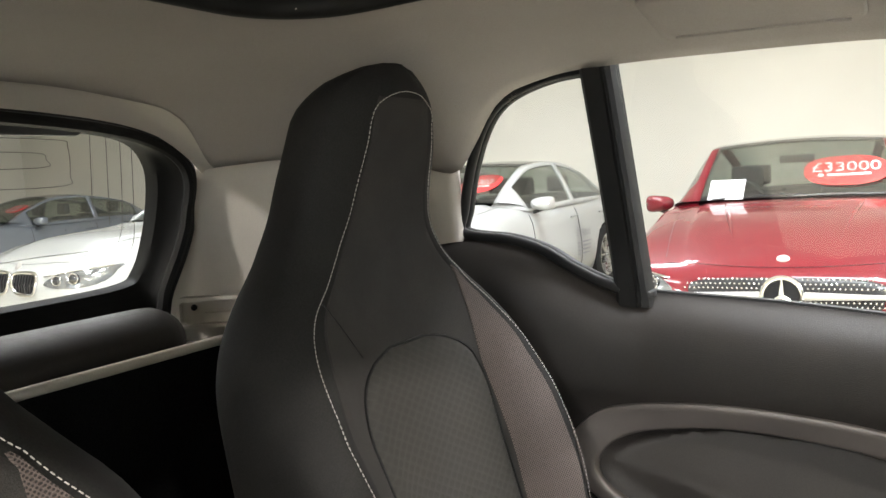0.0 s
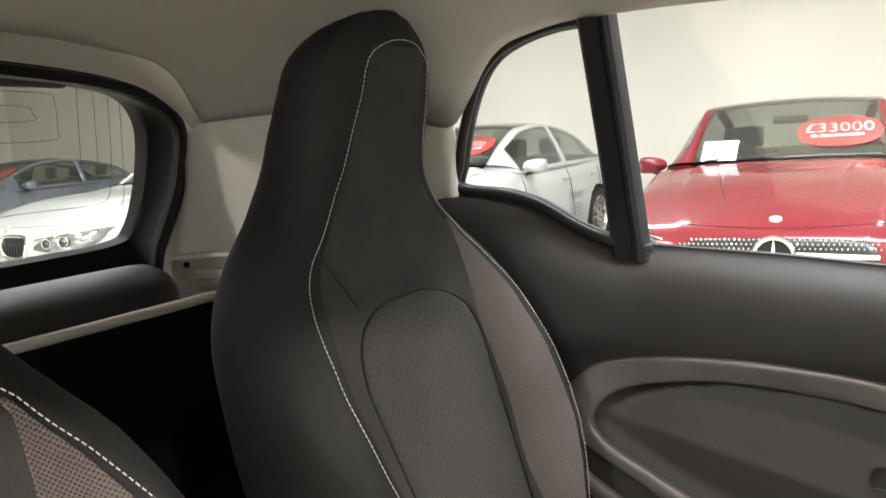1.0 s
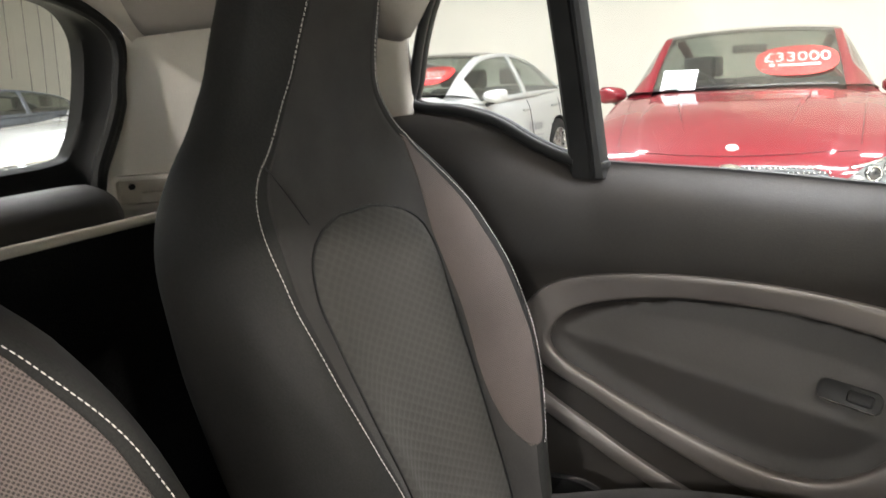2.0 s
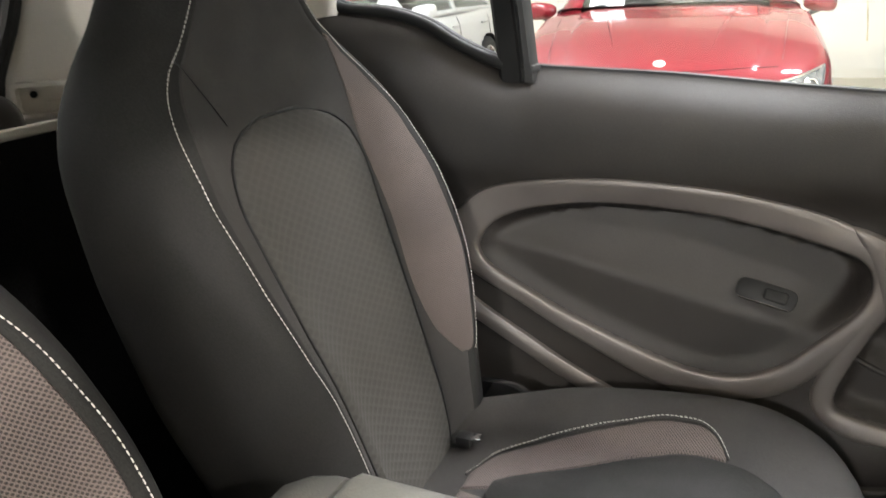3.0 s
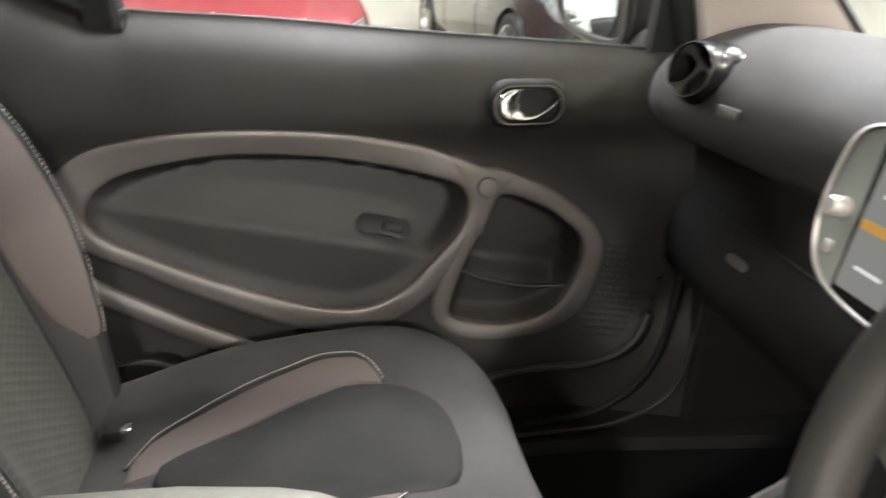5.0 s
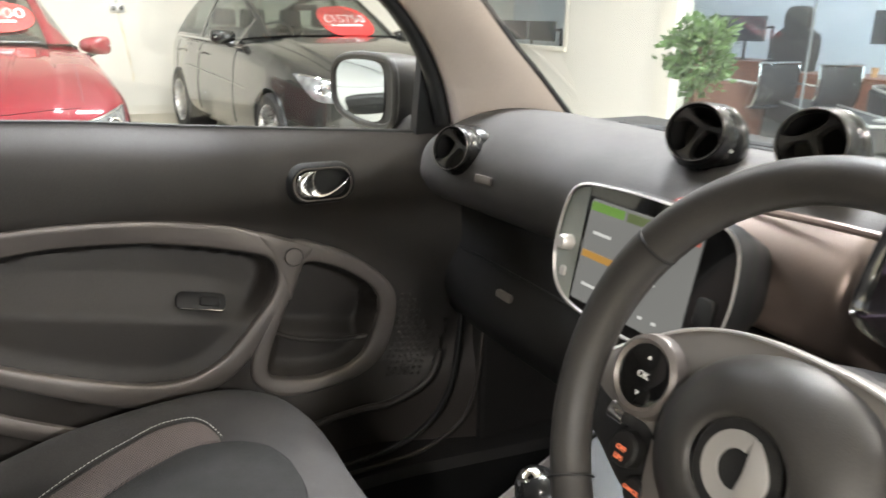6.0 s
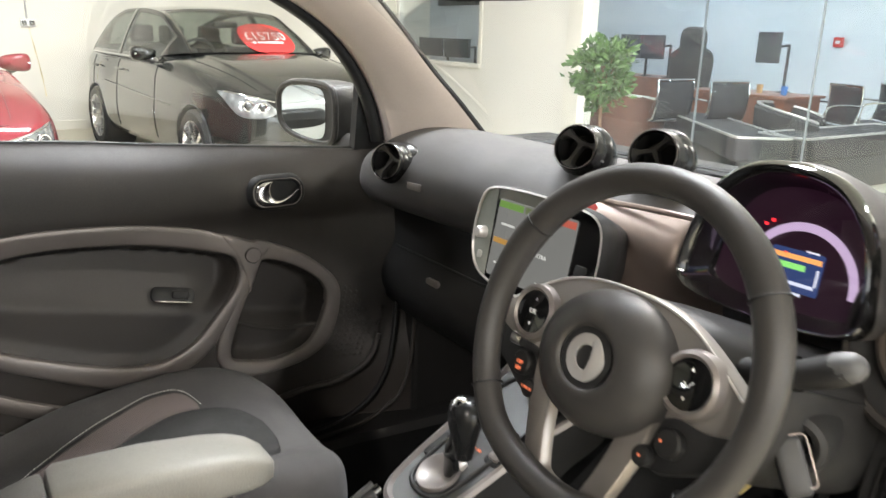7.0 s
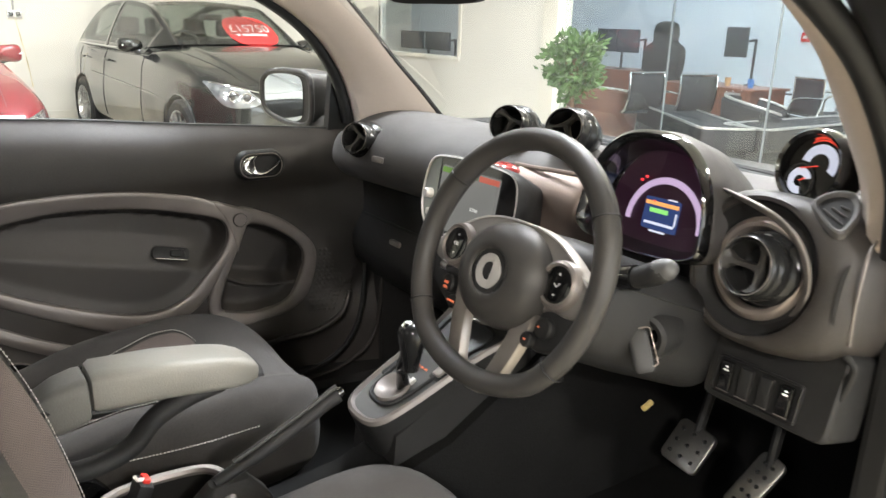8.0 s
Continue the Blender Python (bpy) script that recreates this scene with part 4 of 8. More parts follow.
mesh("foot", *tube([(0.60, 0.80, 0.985), (0.60, 0.72, 0.97)], 0.03, 10, flat=0.5), DOOR_BLACK, om)

# ---- seats ----
SY = 0.335
bk_x = smooth_table([(0.44, -0.235), (0.55, -0.255), (0.7, -0.298), (0.9, -0.362), (1.05, -0.416), (1.11, -0.434), (1.16, -0.436), (1.22, -0.424), (1.3, -0.398), (1.36, -0.388), (1.39, -0.40)])
bk_s = smooth_table([(0.44, 0.13), (0.66, 0.157), (0.75, 0.175), (0.81, 0.195), (0.9, 0.217), (0.96, 0.221), (1.0, 0.212), (1.05, 0.188), (1.09, 0.160), (1.12, 0.130), (1.155, 0.106), (1.2, 0.085), (1.28, 0.070), (1.335, 0.06), (1.39, 0.02)])
bk_r = smooth_table([(0.44, 0.14), (0.60, 0.158), (0.66, 0.180), (0.72, 0.203), (0.80, 0.221), (0.88, 0.227), (0.96, 0.222), (1.0, 0.211), (1.05, 0.188), (1.09, 0.160), (1.12, 0.130), (1.155, 0.106), (1.2, 0.085), (1.28, 0.070), (1.335, 0.06), (1.39, 0.02)])
bk_w = smooth_table([(0.44, 0.205), (0.65, 0.250), (0.78, 0.272), (0.87, 0.274), (0.97, 0.262), (1.05, 0.234), (1.10, 0.196), (1.15, 0.156), (1.2, 0.134), (1.28, 0.122), (1.33, 0.108), (1.362, 0.083), (1.382, 0.050), (1.39, 0.012)])
bk_f = smooth_table([(0.44, 0.02), (0.6, 0.045), (0.85, 0.062), (1.0, 0.045), (1.08, 0.022), (1.15, 0.006), (1.25, 0.0), (1.39, -0.01)])
bk_d = smooth_table([(0.44, 1.0), (1.0, 1.0), (1.12, 0.85), (1.2, 0.80), (1.32, 0.82), (1.36, 0.66), (1.39, 0.10)])


def back_half(z, outer):
    """Half outline of the backrest at a height: (sideways, forward)."""
    s, w, f, d = (bk_r if outer else bk_s)(z), bk_w(z), bk_f(z), bk_d(z)
    return [(0, 0), (0.5 * s, 0.16 * f), (0.86 * s, 0.72 * f), (s, f), (s + (w - s) * 0.45, f - 0.010 * d), (s + (w - s) * 0.85, f * 0.6 - 0.03 * d), (w, -0.055 * d), (w * 0.97, -0.105 * d), (w * 0.78, -0.142 * d), (0.4 * w, -0.15 * d), (0, -0.152 * d)]


def back_ring(z):
    full = back_half(z, True) + [(-u, d) for u, d in reversed(back_half(z, False)[1:-1])]
    return [(bk_x(z) + p[1], SY + p[0], z) for p in spline(full, 4, True)]


def back_table(z, outer, cache={}):
    key = round(z, 5), outer
    if key not in cache:
        h = spline(back_half(z, outer)[:7], 6)
        cache[key] = [p[0] for p in h], [p[1] for p in h]
    return cache[key]


def back_front(u, z, lift=0.0):
    """A place on the front of the backrest."""
    us, ds = back_table(z, u > 0)
    crest = (bk_r if u > 0 else bk_s)(z)
    return (bk_x(z) + float(np.interp(abs(u), us, ds)) + lift, SY + u + (lift * 0.5 * (1 if u > 0 else -1) if abs(u) > crest * 0.9 else 0), z)


def patch(fn, v0, v1, u0, u1, nv=40, nu=14, lift=0.002):
    """A panel laid on a surface fn(u, v, lift), with metres as its texture coordinates."""
    V, uv = [], []
    for i in range(nv + 1):
        v = v0 + (v1 - v0) * i / nv
        a, b = u0(v), u1(v)
        for j in range(nu + 1):
            u = a + (b - a) * j / nu
            edge = j in (0, nu) or i in (0, nv)
            V.append(fn(u, v, -0.003 if edge else lift))
            uv.append((u, v))
    Fc = [(i * (nu + 1) + j, i * (nu + 1) + j + 1, (i + 1) * (nu + 1) + j + 1, (i + 1) * (nu + 1) + j) for i in range(nv) for j in range(nu)]
    return V, Fc, uv


def stitches(pts, dash=0.0038, space=0.0022, r=0.00055):
    """A row of thread dashes along a line."""
    P = [Vector(p) for p in pts]
    out, need, on, start = [], dash, True, P[0]
    pos, i = P[0], 0
    while i < len(P) - 1:
        seg = P[i + 1] - pos
        if seg.length < need:
            need -= seg.length
            i += 1
            pos = P[i]
            continue
        pos = pos + seg.normalized() * need
        if on:
            out.append(tube([start, pos], r, 5))
        start, on = pos, not on
        need = dash if on else space
    return merge(*out)


seat = thing("car_seat", "black cloth car seat with grey mesh sides and white stitching", "car seat", (-0.1, SY, FLOOR_Z), group="front seats")
zs = list(np.linspace(0.44, 1.335, 62)) + [1.345, 1.356, 1.366, 1.375, 1.383, 1.388]
backrest = mesh("backrest", *rings([back_ring(z) for z in zs], True, True), CLOTH_SIDE, seat)
# panels on the front of the backrest
ins_w = smooth_table([(0.50, 0.085), (0.7, 0.108), (0.88, 0.118), (0.95, 0.124), (0.985, 0.118), (1.01, 0.092), (1.024, 0.05), (1.030, 0.01)])
seam_l = lambda z: bk_s(z) + 0.015 * math.exp(-((z - 1.06) / 0.07) ** 2)
ins_l = smooth_table([(0.50, 0.100), (0.7, 0.135), (0.85, 0.160), (0.94, 0.165), (0.985, 0.145), (1.01, 0.110), (1.026, 0.06), (1.034, 0.01)])
V, Fc, uv = patch(back_front, 0.46, 1.35, lambda z: -(seam_l(z) - 0.001), lambda z: bk_r(z) - 0.001, 90, 24, 0.0015)
mesh("centre_cloth", V, Fc, CLOTH, backrest, uvs=uv)


def pillow(u, z, lift):
    k = 1 - (u / max(ins_w(z) if u > 0 else ins_l(z), 0.01)) ** 2
    t = min(1, max(0, (1.030 - z) / 0.03))
    return back_front(u, z, (0.005 + 0.012 * max(0, k) ** 0.4 * t) if lift > 0 else 0.0005)


V, Fc, uv = patch(pillow, 0.50, 1.029, lambda z: -ins_l(z), ins_w, 60, 20)
mesh("quilted_insert", V, Fc, QUILT, backrest, "quilted dark grey insert", uvs=uv)
mesh("insert_seam", *tube([back_front(-ins_l(z) - 0.001, z, 0.002) for z in np.linspace(0.52, 1.028, 50)] + [back_front(ins_w(z) + 0.001, z, 0.002) for z in np.linspace(1.028, 0.52, 50)], 0.0022, 6), RUBBER, backrest)
mesh_in = smooth_table([(0.645, 0.158), (0.67, 0.140), (0.70, 0.126), (0.77, 0.117), (0.87, 0.125), (0.96, 0.124), (1.04, 0.134), (1.09, 0.138), (1.12, 0.128)])
mesh_out = smooth_table([(0.645, 0.162), (0.655, 0.172), (0.67, 0.182), (0.72, 0.204), (0.76, 0.217), (0.81, 0.226), (0.9, 0.225), (0.98, 0.212), (1.06, 0.172), (1.09, 0.150), (1.12, 0.130)])
V, Fc, uv = patch(back_front, 0.645, 1.115, mesh_in, mesh_out, 60, 14, 0.003)
mesh("mesh_panel", V, Fc, MESH_CLOTH, backrest, "grey spacer mesh side panel", uvs=uv)
# stitching: up one side, over the headrest and down the other
side_u = lambda z: mesh_out(z) + 0.004 if z < 1.115 and z > 0.59 else bk_s(z) + 0.002
up_side = [back_front(-(seam_l(z) + 0.001), z, 0.003) for z in np.linspace(0.56, 1.315, 160)]
over = [back_front(-math.cos(a) * bk_s(1.315), 1.315 + 0.036 * math.sin(a), 0.004) for a in np.linspace(0.05, math.pi - 0.05, 30)]
down = [back_front(bk_s(z) + 0.001, z, 0.003) for z in np.linspace(1.315, 1.12, 50)] + [back_front(side_u(z), z, 0.004) for z in np.linspace(1.11, 0.647, 90)]
mesh("stitching", *stitches(up_side + over + down), THREAD, backrest, "white contrast stitching")
mesh("seam", *tube([back_front(-u, z, 0.0022) for u, z in zip(np.linspace(0.158, 0.112, 24), np.linspace(1.105, 1.03, 24))], 0.0009, 5), RUBBER, backrest)
# cushion
cu_w = smooth_table([(-0.30, 0.20), (-0.1, 0.225), (0.06, 0.245), (0.17, 0.245), (0.24, 0.222), (0.28, 0.182), (0.305, 0.125), (0.318, 0.03)])
cu_t = smooth_table([(-0.30, 0.525), (-0.15, 0.548), (0.05, 0.562), (0.17, 0.568), (0.24, 0.562), (0.28, 0.547), (0.305, 0.524), (0.318, 0.49)])
cu_b = smooth_table([(-0.30, 0.02), (-0.2, 0.03), (-0.05, 0.052), (0.10, 0.052), (0.2, 0.040), (0.28, 0.018), (0.318, 0.0)])


def cush_half(x):
    w, t, b = cu_w(x), cu_t(x), cu_b(x)
    return [(0, t), (0.35 * w, t + 0.1 * b), (0.56 * w, t + 0.62 * b), (0.72 * w, t + 0.98 * b), (0.88 * w, t + 0.8 * b), (0.98 * w, t + 0.1 * b - 0.012), (w, t - 0.05), (0.97 * w, t - 0.10), (0.85 * w, 0.405), (0.4 * w, 0.39), (0, 0.39)]


def cush_ring(x):
    h = cush_half(x)
    return [(x, SY + p[0], p[1]) for p in spline(h + [(-u, d) for u, d in reversed(h[1:-1])], 4, True)]


def cush_top(u, x, lift=0.0):
    h = spline(cush_half(x)[:6], 6)
    return (x, SY + u, float(np.interp(abs(u), [p[0] for p in h], [p[1] for p in h])) + lift)


cushion = mesh("cushion", *rings([cush_ring(x) for x in list(np.linspace(-0.30, 0.24, 40)) + [0.258, 0.272, 0.286, 0.298, 0.307, 0.314, 0.318]], True, True), CLOTH, seat)
CI = -0.02
cins = smooth_table([(-0.146, 0.006), (-0.142, 0.018), (-0.13, 0.030), (-0.11, 0.042), (-0.05, 0.072), (0.018, 0.108), (0.093, 0.126), (0.15, 0.121), (0.19, 0.100), (0.21, 0.060), (0.217, 0.022), (0.219, 0.006)])


def cpillow(u, x, lift):
    k = 1 - ((u - CI) / max(cins(x), 0.006)) ** 2
    return cush_top(u, x, 0.003 + 0.010 * max(0, k) ** 0.4 if lift > 0 else 0.0005)


V, Fc, uv = patch(cpillow, -0.146, 0.219, lambda x: CI - cins(x), lambda x: CI + cins(x), 60, 24)
mesh("cushion_insert", V, Fc, material("smooth black insert cloth", (0.021, 0.020, 0.019), 0.85, grain=0.25, grain_scale=800, stain=0.2, stain_scale=9, bump=0.3, bump_scale=800, specular=0.12), cushion, uvs=uv)
c_in = smooth_table([(-0.185, 0.0), (-0.146, 0.006), (-0.142, 0.018), (-0.13, 0.030), (-0.11, 0.042), (-0.05, 0.072), (0.018, 0.108), (0.093, 0.126), (0.136, 0.123)])
c_out = smooth_table([(-0.185, 0.03), (-0.157, 0.084), (-0.11, 0.112), (-0.06, 0.132), (0.0, 0.152), (0.061, 0.167), (0.095, 0.165), (0.115, 0.155), (0.13, 0.137), (0.136, 0.125)])
for s in (1, -1):
    V, Fc, uv = patch(cush_top, -0.185, 0.136, (lambda x: CI + s * c_in(x)), (lambda x: CI + s * c_out(x)), 50, 12, 0.003)
    mesh("mesh_panel", V, Fc, MESH_CLOTH, cushion, "grey spacer mesh side panel", uvs=uv)
    mesh("stitching", *stitches([cush_top(CI + s * (c_out(x) + 0.003), x, 0.004) for x in np.linspace(-0.185, 0.136, 120)]), THREAD, cushion, "white contrast stitching")
    mesh("piping", *tube([cush_top(CI + s * (c_out(x) + 0.0005), x, 0.003) for x in np.linspace(-0.185, 0.136, 60)], 0.0018, 6), CLOTH, cushion)
mesh("side_stitching", *stitches([(x, SY - cu_w(x) * 0.992, 0.56 - 0.012 + 0.03 * (x + 0.1)) for x in np.linspace(-0.12, 0.14, 60)], r=0.0008), THREAD, cushion)
part("seat_base", box(-0.26, 0.20, SY - 0.19, SY + 0.19, FLOOR_Z, 0.41, 0.02), DASH_LOW, seat)
mesh("recliner_cover", *moved(slab([tuple(p) for p in spline([(-0.10, -0.05), (-0.08, 0.05), (0.0, 0.07), (0.10, 0.03), (0.12, -0.04), (0.0, -0.07)], 5, True)], 0.02, 0.006), facing((-0.235, SY + 0.215, 0.50), (0, 1, 0))), PIANO, seat)
mesh("recliner_cover", *moved(slab([tuple(p) for p in spline([(-0.10, -0.05), (-0.08, 0.05), (0.0, 0.07), (0.10, 0.03), (0.12, -0.04), (0.0, -0.07)], 5, True)], 0.02, 0.006), facing((-0.235, SY - 0.215, 0.50), (0, -1, 0))), PIANO, seat)
drv = copy_thing(seat, Matrix.Translation((-0.047, SY - 0.6786, FLOOR_Z - 0.042)))
tagged(drv, "black cloth driver's seat with grey mesh sides and white stitching")

# seat belt parts and the small black latch beside the passenger seat
belt_l = thing("seat_belt", "black seat belt webbing beside the seat", "seat belt", (-0.2, 0.6, 0.4))
wb = spline([(-0.30, 0.615, 0.56), (-0.24, 0.61, 0.48), (-0.17, 0.60, 0.435), (-0.10, 0.60, 0.42)], 8)
mesh("webbing", *rings([[(p[0], p[1], p[2] + 0.022 * f) for p in wb] for f in (-1, -0.9, 0.9, 1)], False), CLOTH_SIDE, belt_l)
mesh("webbing_edge", *tube([(p[0] + 0.002, p[1] - 0.003, p[2] + 0.022) for p in wb], 0.0045, 6), TRIM_GREY, belt_l)
lt = thing("seat_latch", "small black latch at the back of the seat cushion", "latch", (-0.20, 0.40, 0.56))
part("catch", box(-0.222, -0.200, 0.398, 0.420, 0.548, 0.565, 0.004), DASH_LOW, lt)
part("tongue", box(-0.206, -0.188, 0.404, 0.420, 0.556, 0.564, 0.003), CHROME, lt)
bu = thing("seat_belt_buckle", "black seat belt buckle with a red release button", "seat belt buckle", (-0.09, 0.03, 0.5))
mm = Matrix.Translation((-0.085, 0.015, 0.56)) @ pose(0, 0, 0, 0, 25, 0)
mesh("stalk", *moved(piece_of(box(-0.012, 0.012, -0.02, 0.02, -0.12, 0.005, 0.006)), mm), DASH_LOW, bu)
RED_PLASTIC = material("red release plastic", (0.6, 0.03, 0.02), 0.35, grain=0.05, grain_scale=200)
mesh("release_button", *moved(piece_of(box(-0.006, 0.006, -0.011, 0.011, 0.004, 0.012, 0.003)), mm), RED_PLASTIC, bu)
mesh("webbing_edge", *tube([(-0.10, 0.0, 0.585), (-0.095, 0.005, 0.575), (-0.085, 0.01, 0.57)], 0.003, 6), BEIGE_PLASTIC, bu)

# ---- armrest, handbrake, console ----
arm = thing("armrest", "grey leatherette armrest folded down between the seats", "armrest", (-0.05, -0.01, 0.45))


def arm_ring(x, w, zt, zb):
    out = []
    for a in np.linspace(0, 2 * math.pi, 28, endpoint=False):
        c, s = math.cos(a), math.sin(a)
        out.append((x - 0.002, -0.010 + w * math.copysign(abs(c) ** 0.45, c), (zt + zb) / 2 - 0.027 + (zt - zb) / 2 * math.copysign(abs(s) ** 0.5, s)))
    return out


def arm_loft(keys):
    return rings([arm_ring(*k) for k in keys], True, True)


mesh("pad", *arm_loft([(-0.150, 0.030, 0.798, 0.760), (-0.148, 0.036, 0.806, 0.754), (-0.14, 0.040, 0.811, 0.751), (-0.05, 0.043, 0.806, 0.747), (0.02, 0.043, 0.796, 0.740), (0.05, 0.041, 0.789, 0.737), (0.072, 0.036, 0.780, 0.737), (0.088, 0.027, 0.768, 0.740), (0.095, 0.012, 0.757, 0.746)]), ARM_GREY, arm)
# hinge shares the pad's grey; its darker copy carries the shade there
mesh("hinge_block", *arm_loft([(-0.222, 0.022, 0.772, 0.738), (-0.214, 0.032, 0.786, 0.730), (-0.19, 0.037, 0.798, 0.728), (-0.165, 0.038, 0.804, 0.735), (-0.154, 0.038, 0.804, 0.742), (-0.152, 0.034, 0.80, 0.745)]), material("shaded grey leatherette", (0.10, 0.097, 0.088), 0.5, grain=0.08, grain_scale=500, stain=0.1, stain_scale=10, bump=0.3, bump_scale=450), arm)
mesh("bracket", *tube(spline([(0.03, -0.03, 0.722), (-0.02, -0.03, 0.712), (-0.07, -0.03, 0.690), (-0.105, -0.03, 0.655), (-0.15, -0.03, 0.640), (-0.195, -0.03, 0.642), (-0.225, -0.03, 0.675), (-0.225, -0.03, 0.725), (-0.19, -0.03, 0.745)], 6), 0.016, 10, flat=0.7), DASH_LOW, arm)
part("foot", box(-0.24, -0.20, -0.03, 0.01, 0.40, 0.68, 0.01), DASH_LOW, arm)

tun = thing("centre_tunnel", "black carpeted tunnel between the seats", "tunnel", (0.1, -0.03, FLOOR_Z))
rows = []
for x, zt, w in ((-0.5, 0.47, 0.08), (-0.2, 0.47, 0.08), (0.1, 0.47, 0.08), (0.25, 0.48, 0.085), (0.42, 0.53, 0.09), (0.62, 0.66, 0.10), (0.8, 0.75, 0.11), (1.1, 0.8, 0.11)):
    rows.append([(x, -0.03 + y, z) for y, z in ((-w - 0.01, FLOOR_Z), (-w, zt - 0.03), (-w + 0.02, zt - 0.005), (0, zt), (w - 0.02, zt - 0.005), (w, zt - 0.03), (w + 0.01, FLOOR_Z))])
mesh("cover", *rings(rows, False), CARPET, tun)
tray = [(-0.14, -0.085), (-0.14, 0.035), (0.0, 0.03), (0.03, -0.03), (0.0, -0.085)]
tl = [tuple(p) for p in spline(tray, 5, True)]
mesh("tray_rim", *tube([(x - 0.0, y - 0.01, 0.545 + 0.05 * (x + 0.14)) for x, y in tl], 0.008, 8, True), TRIM_GREY, tun)
mesh("tray", *rings([[(x, y - 0.01, 0.545 + 0.05 * (x + 0.14)) for x, y in tl], [(x * 0.95, y * 0.95 - 0.01, 0.49) for x, y in tl]], True), DASH_LOW, tun)
hb = thing("handbrake", "black handbrake lever lowered between the seats", "handbrake", (0.05, -0.07, 0.5))
mesh("grip", *tube(spline([(0.0, -0.065, 0.575), (0.06, -0.065, 0.598), (0.13, -0.063, 0.628), (0.19, -0.062, 0.656), (0.21, -0.062, 0.665)], 6), [0.010] * 6 + [0.013] * 14 + [0.014] * 5, 12, flat=0.8), DASH_LOW, hb)
mesh("top_edge", *tube(spline([(0.03, -0.065, 0.601), (0.10, -0.064, 0.630), (0.17, -0.063, 0.662), (0.208, -0.062, 0.680)], 6), 0.004, 8), LEATHER, hb)
mesh("button", *tube([(0.21, -0.062, 0.666), (0.219, -0.062, 0.670)], 0.007, 10), PIANO, hb)
mesh("boot", *rings([[(x + 0.02, y - 0.065, z) for x, y in round_rect(a, b, 0.012)] for a, b, z in ((0.16, 0.06, 0.50), (0.12, 0.05, 0.54), (0.06, 0.03, 0.575))], True, True), CLOTH_SIDE, hb)

con = thing("gear_console", "black gear console with a satin graphite rim", "console", (0.36, 0.0, 0.5))
cl = [tuple(p) for p in spline([(-0.12, 0.0), (-0.105, 0.05), (-0.04, 0.068), (0.10, 0.078), (0.22, 0.085), (0.22, -0.085), (0.10, -0.078), (-0.04, -0.068), (-0.105, -0.05)], 6, True)]
cm = Matrix.Translation((0.389, -0.001, 0.620)) @ pose(0, 0, 0, 0, -24, 0)
rows = [[(x, y, -0.10) for x, y in cl], [(x * 1.02, y * 1.04, -0.02) for x, y in cl], [(x * 1.02, y * 1.04, 0.0) for x, y in cl], [(x, y, 0.008) for x, y in cl], [(x * 0.95, y * 0.93, 0.010) for x, y in cl], [(x * 0.90, y * 0.86, 0.004) for x, y in cl]]
mesh("body", *moved(rings(rows[:3], True), cm), DASH_LOW, con)
mesh("rim", *moved(rings(rows[2:], True), cm), TRIM_GREY, con, "satin graphite rim")
mesh("plate", *moved(([(x * 0.91, y * 0.87, 0.004) for x, y in cl], [tuple(range(len(cl)))]), cm), material("matt black console plate", (0.035, 0.036, 0.036), 0.35, stain=0.15, stain_scale=20), con, smooth=False)
mesh("inner_rim", *moved(tube([(x * 0.72 + 0.012, y * 0.66, 0.006) for x, y in cl], 0.0035, 8, True), cm), DASH_LOW, con)
mesh("lever_dish", *moved(lathe([(0.0, 0.002), (0.022, 0.004), (0.030, 0.010), (0.034, 0.010), (0.036, 0.004)], 30), cm @ Matrix.Translation((-0.035, 0.0, 0.003))), TRIM_GREY, con)
gb = cm @ Vector((-0.020, -0.012, 0.004))
gtop = (0.352, -0.064, 0.728)
mesh("gear_lever", *tube(spline([tuple(gb), (0.357, -0.03, 0.66), (0.353, -0.05, 0.70), gtop], 6), [0.013, 0.013, 0.013, 0.012, 0.012, 0.012] * 3 + [0.014], 14), PIANO, con)
rows = []
for h, rx, ry in ((-0.055, 0.013, 0.013), (-0.03, 0.017, 0.019), (-0.005, 0.022, 0.025), (0.013, 0.0235, 0.027), (0.026, 0.020, 0.024), (0.033, 0.013, 0.015), (0.035, 0.003, 0.003)):
    rows.append([(gtop[0] + rx * math.cos(a), gtop[1] + ry * math.sin(a), gtop[2] + h) for a in np.linspace(0, 2 * math.pi, 20, endpoint=False)])
mesh("gear_knob", *rings(rows, True, True), VENT_BLACK, con, "black gear knob")
mesh("knob_cap", *lathe([(0.0, 0.008), (0.008, 0.0065), (0.013, 0.003), (0.0165, -0.002), (0.017, -0.005)], 22, Matrix.Translation((gtop[0] - 0.006, gtop[1] + 0.006, gtop[2] + 0.0285)) @ pose(0, 0, 0, -14, -20, 0)), CHROME, con)
mesh("lever_foot", *moved(piece_of(box(-0.012, 0.004, -0.026, -0.016, 0.004, 0.012, 0.003)), cm @ Matrix.Translation((0.0, 0.0, 0.0))), SATIN, con)
for i, (bx, by) in enumerate(((0.08, 0.03), (0.08, -0.03))):
    mesh("button", *moved(slab(round_rect(0.022, 0.03, 0.004), 0.006, 0.002), cm @ Matrix.Translation((bx, by, 0.004))), DASH_LOW, con)
for i in range(3):
    mesh("selector_mark", *moved(piece_of(box(0.03, 0.034, -0.02 + i * 0.012, -0.012 + i * 0.012, 0.0055, 0.0062)), cm), ORANGE_INK, con)
mesh("side_button", *moved(slab(round_rect(0.05, 0.012, 0.005), 0.006, 0.002), cm @ Matrix.Translation((0.0, 0.052, 0.003))), DASH_LOW, con)
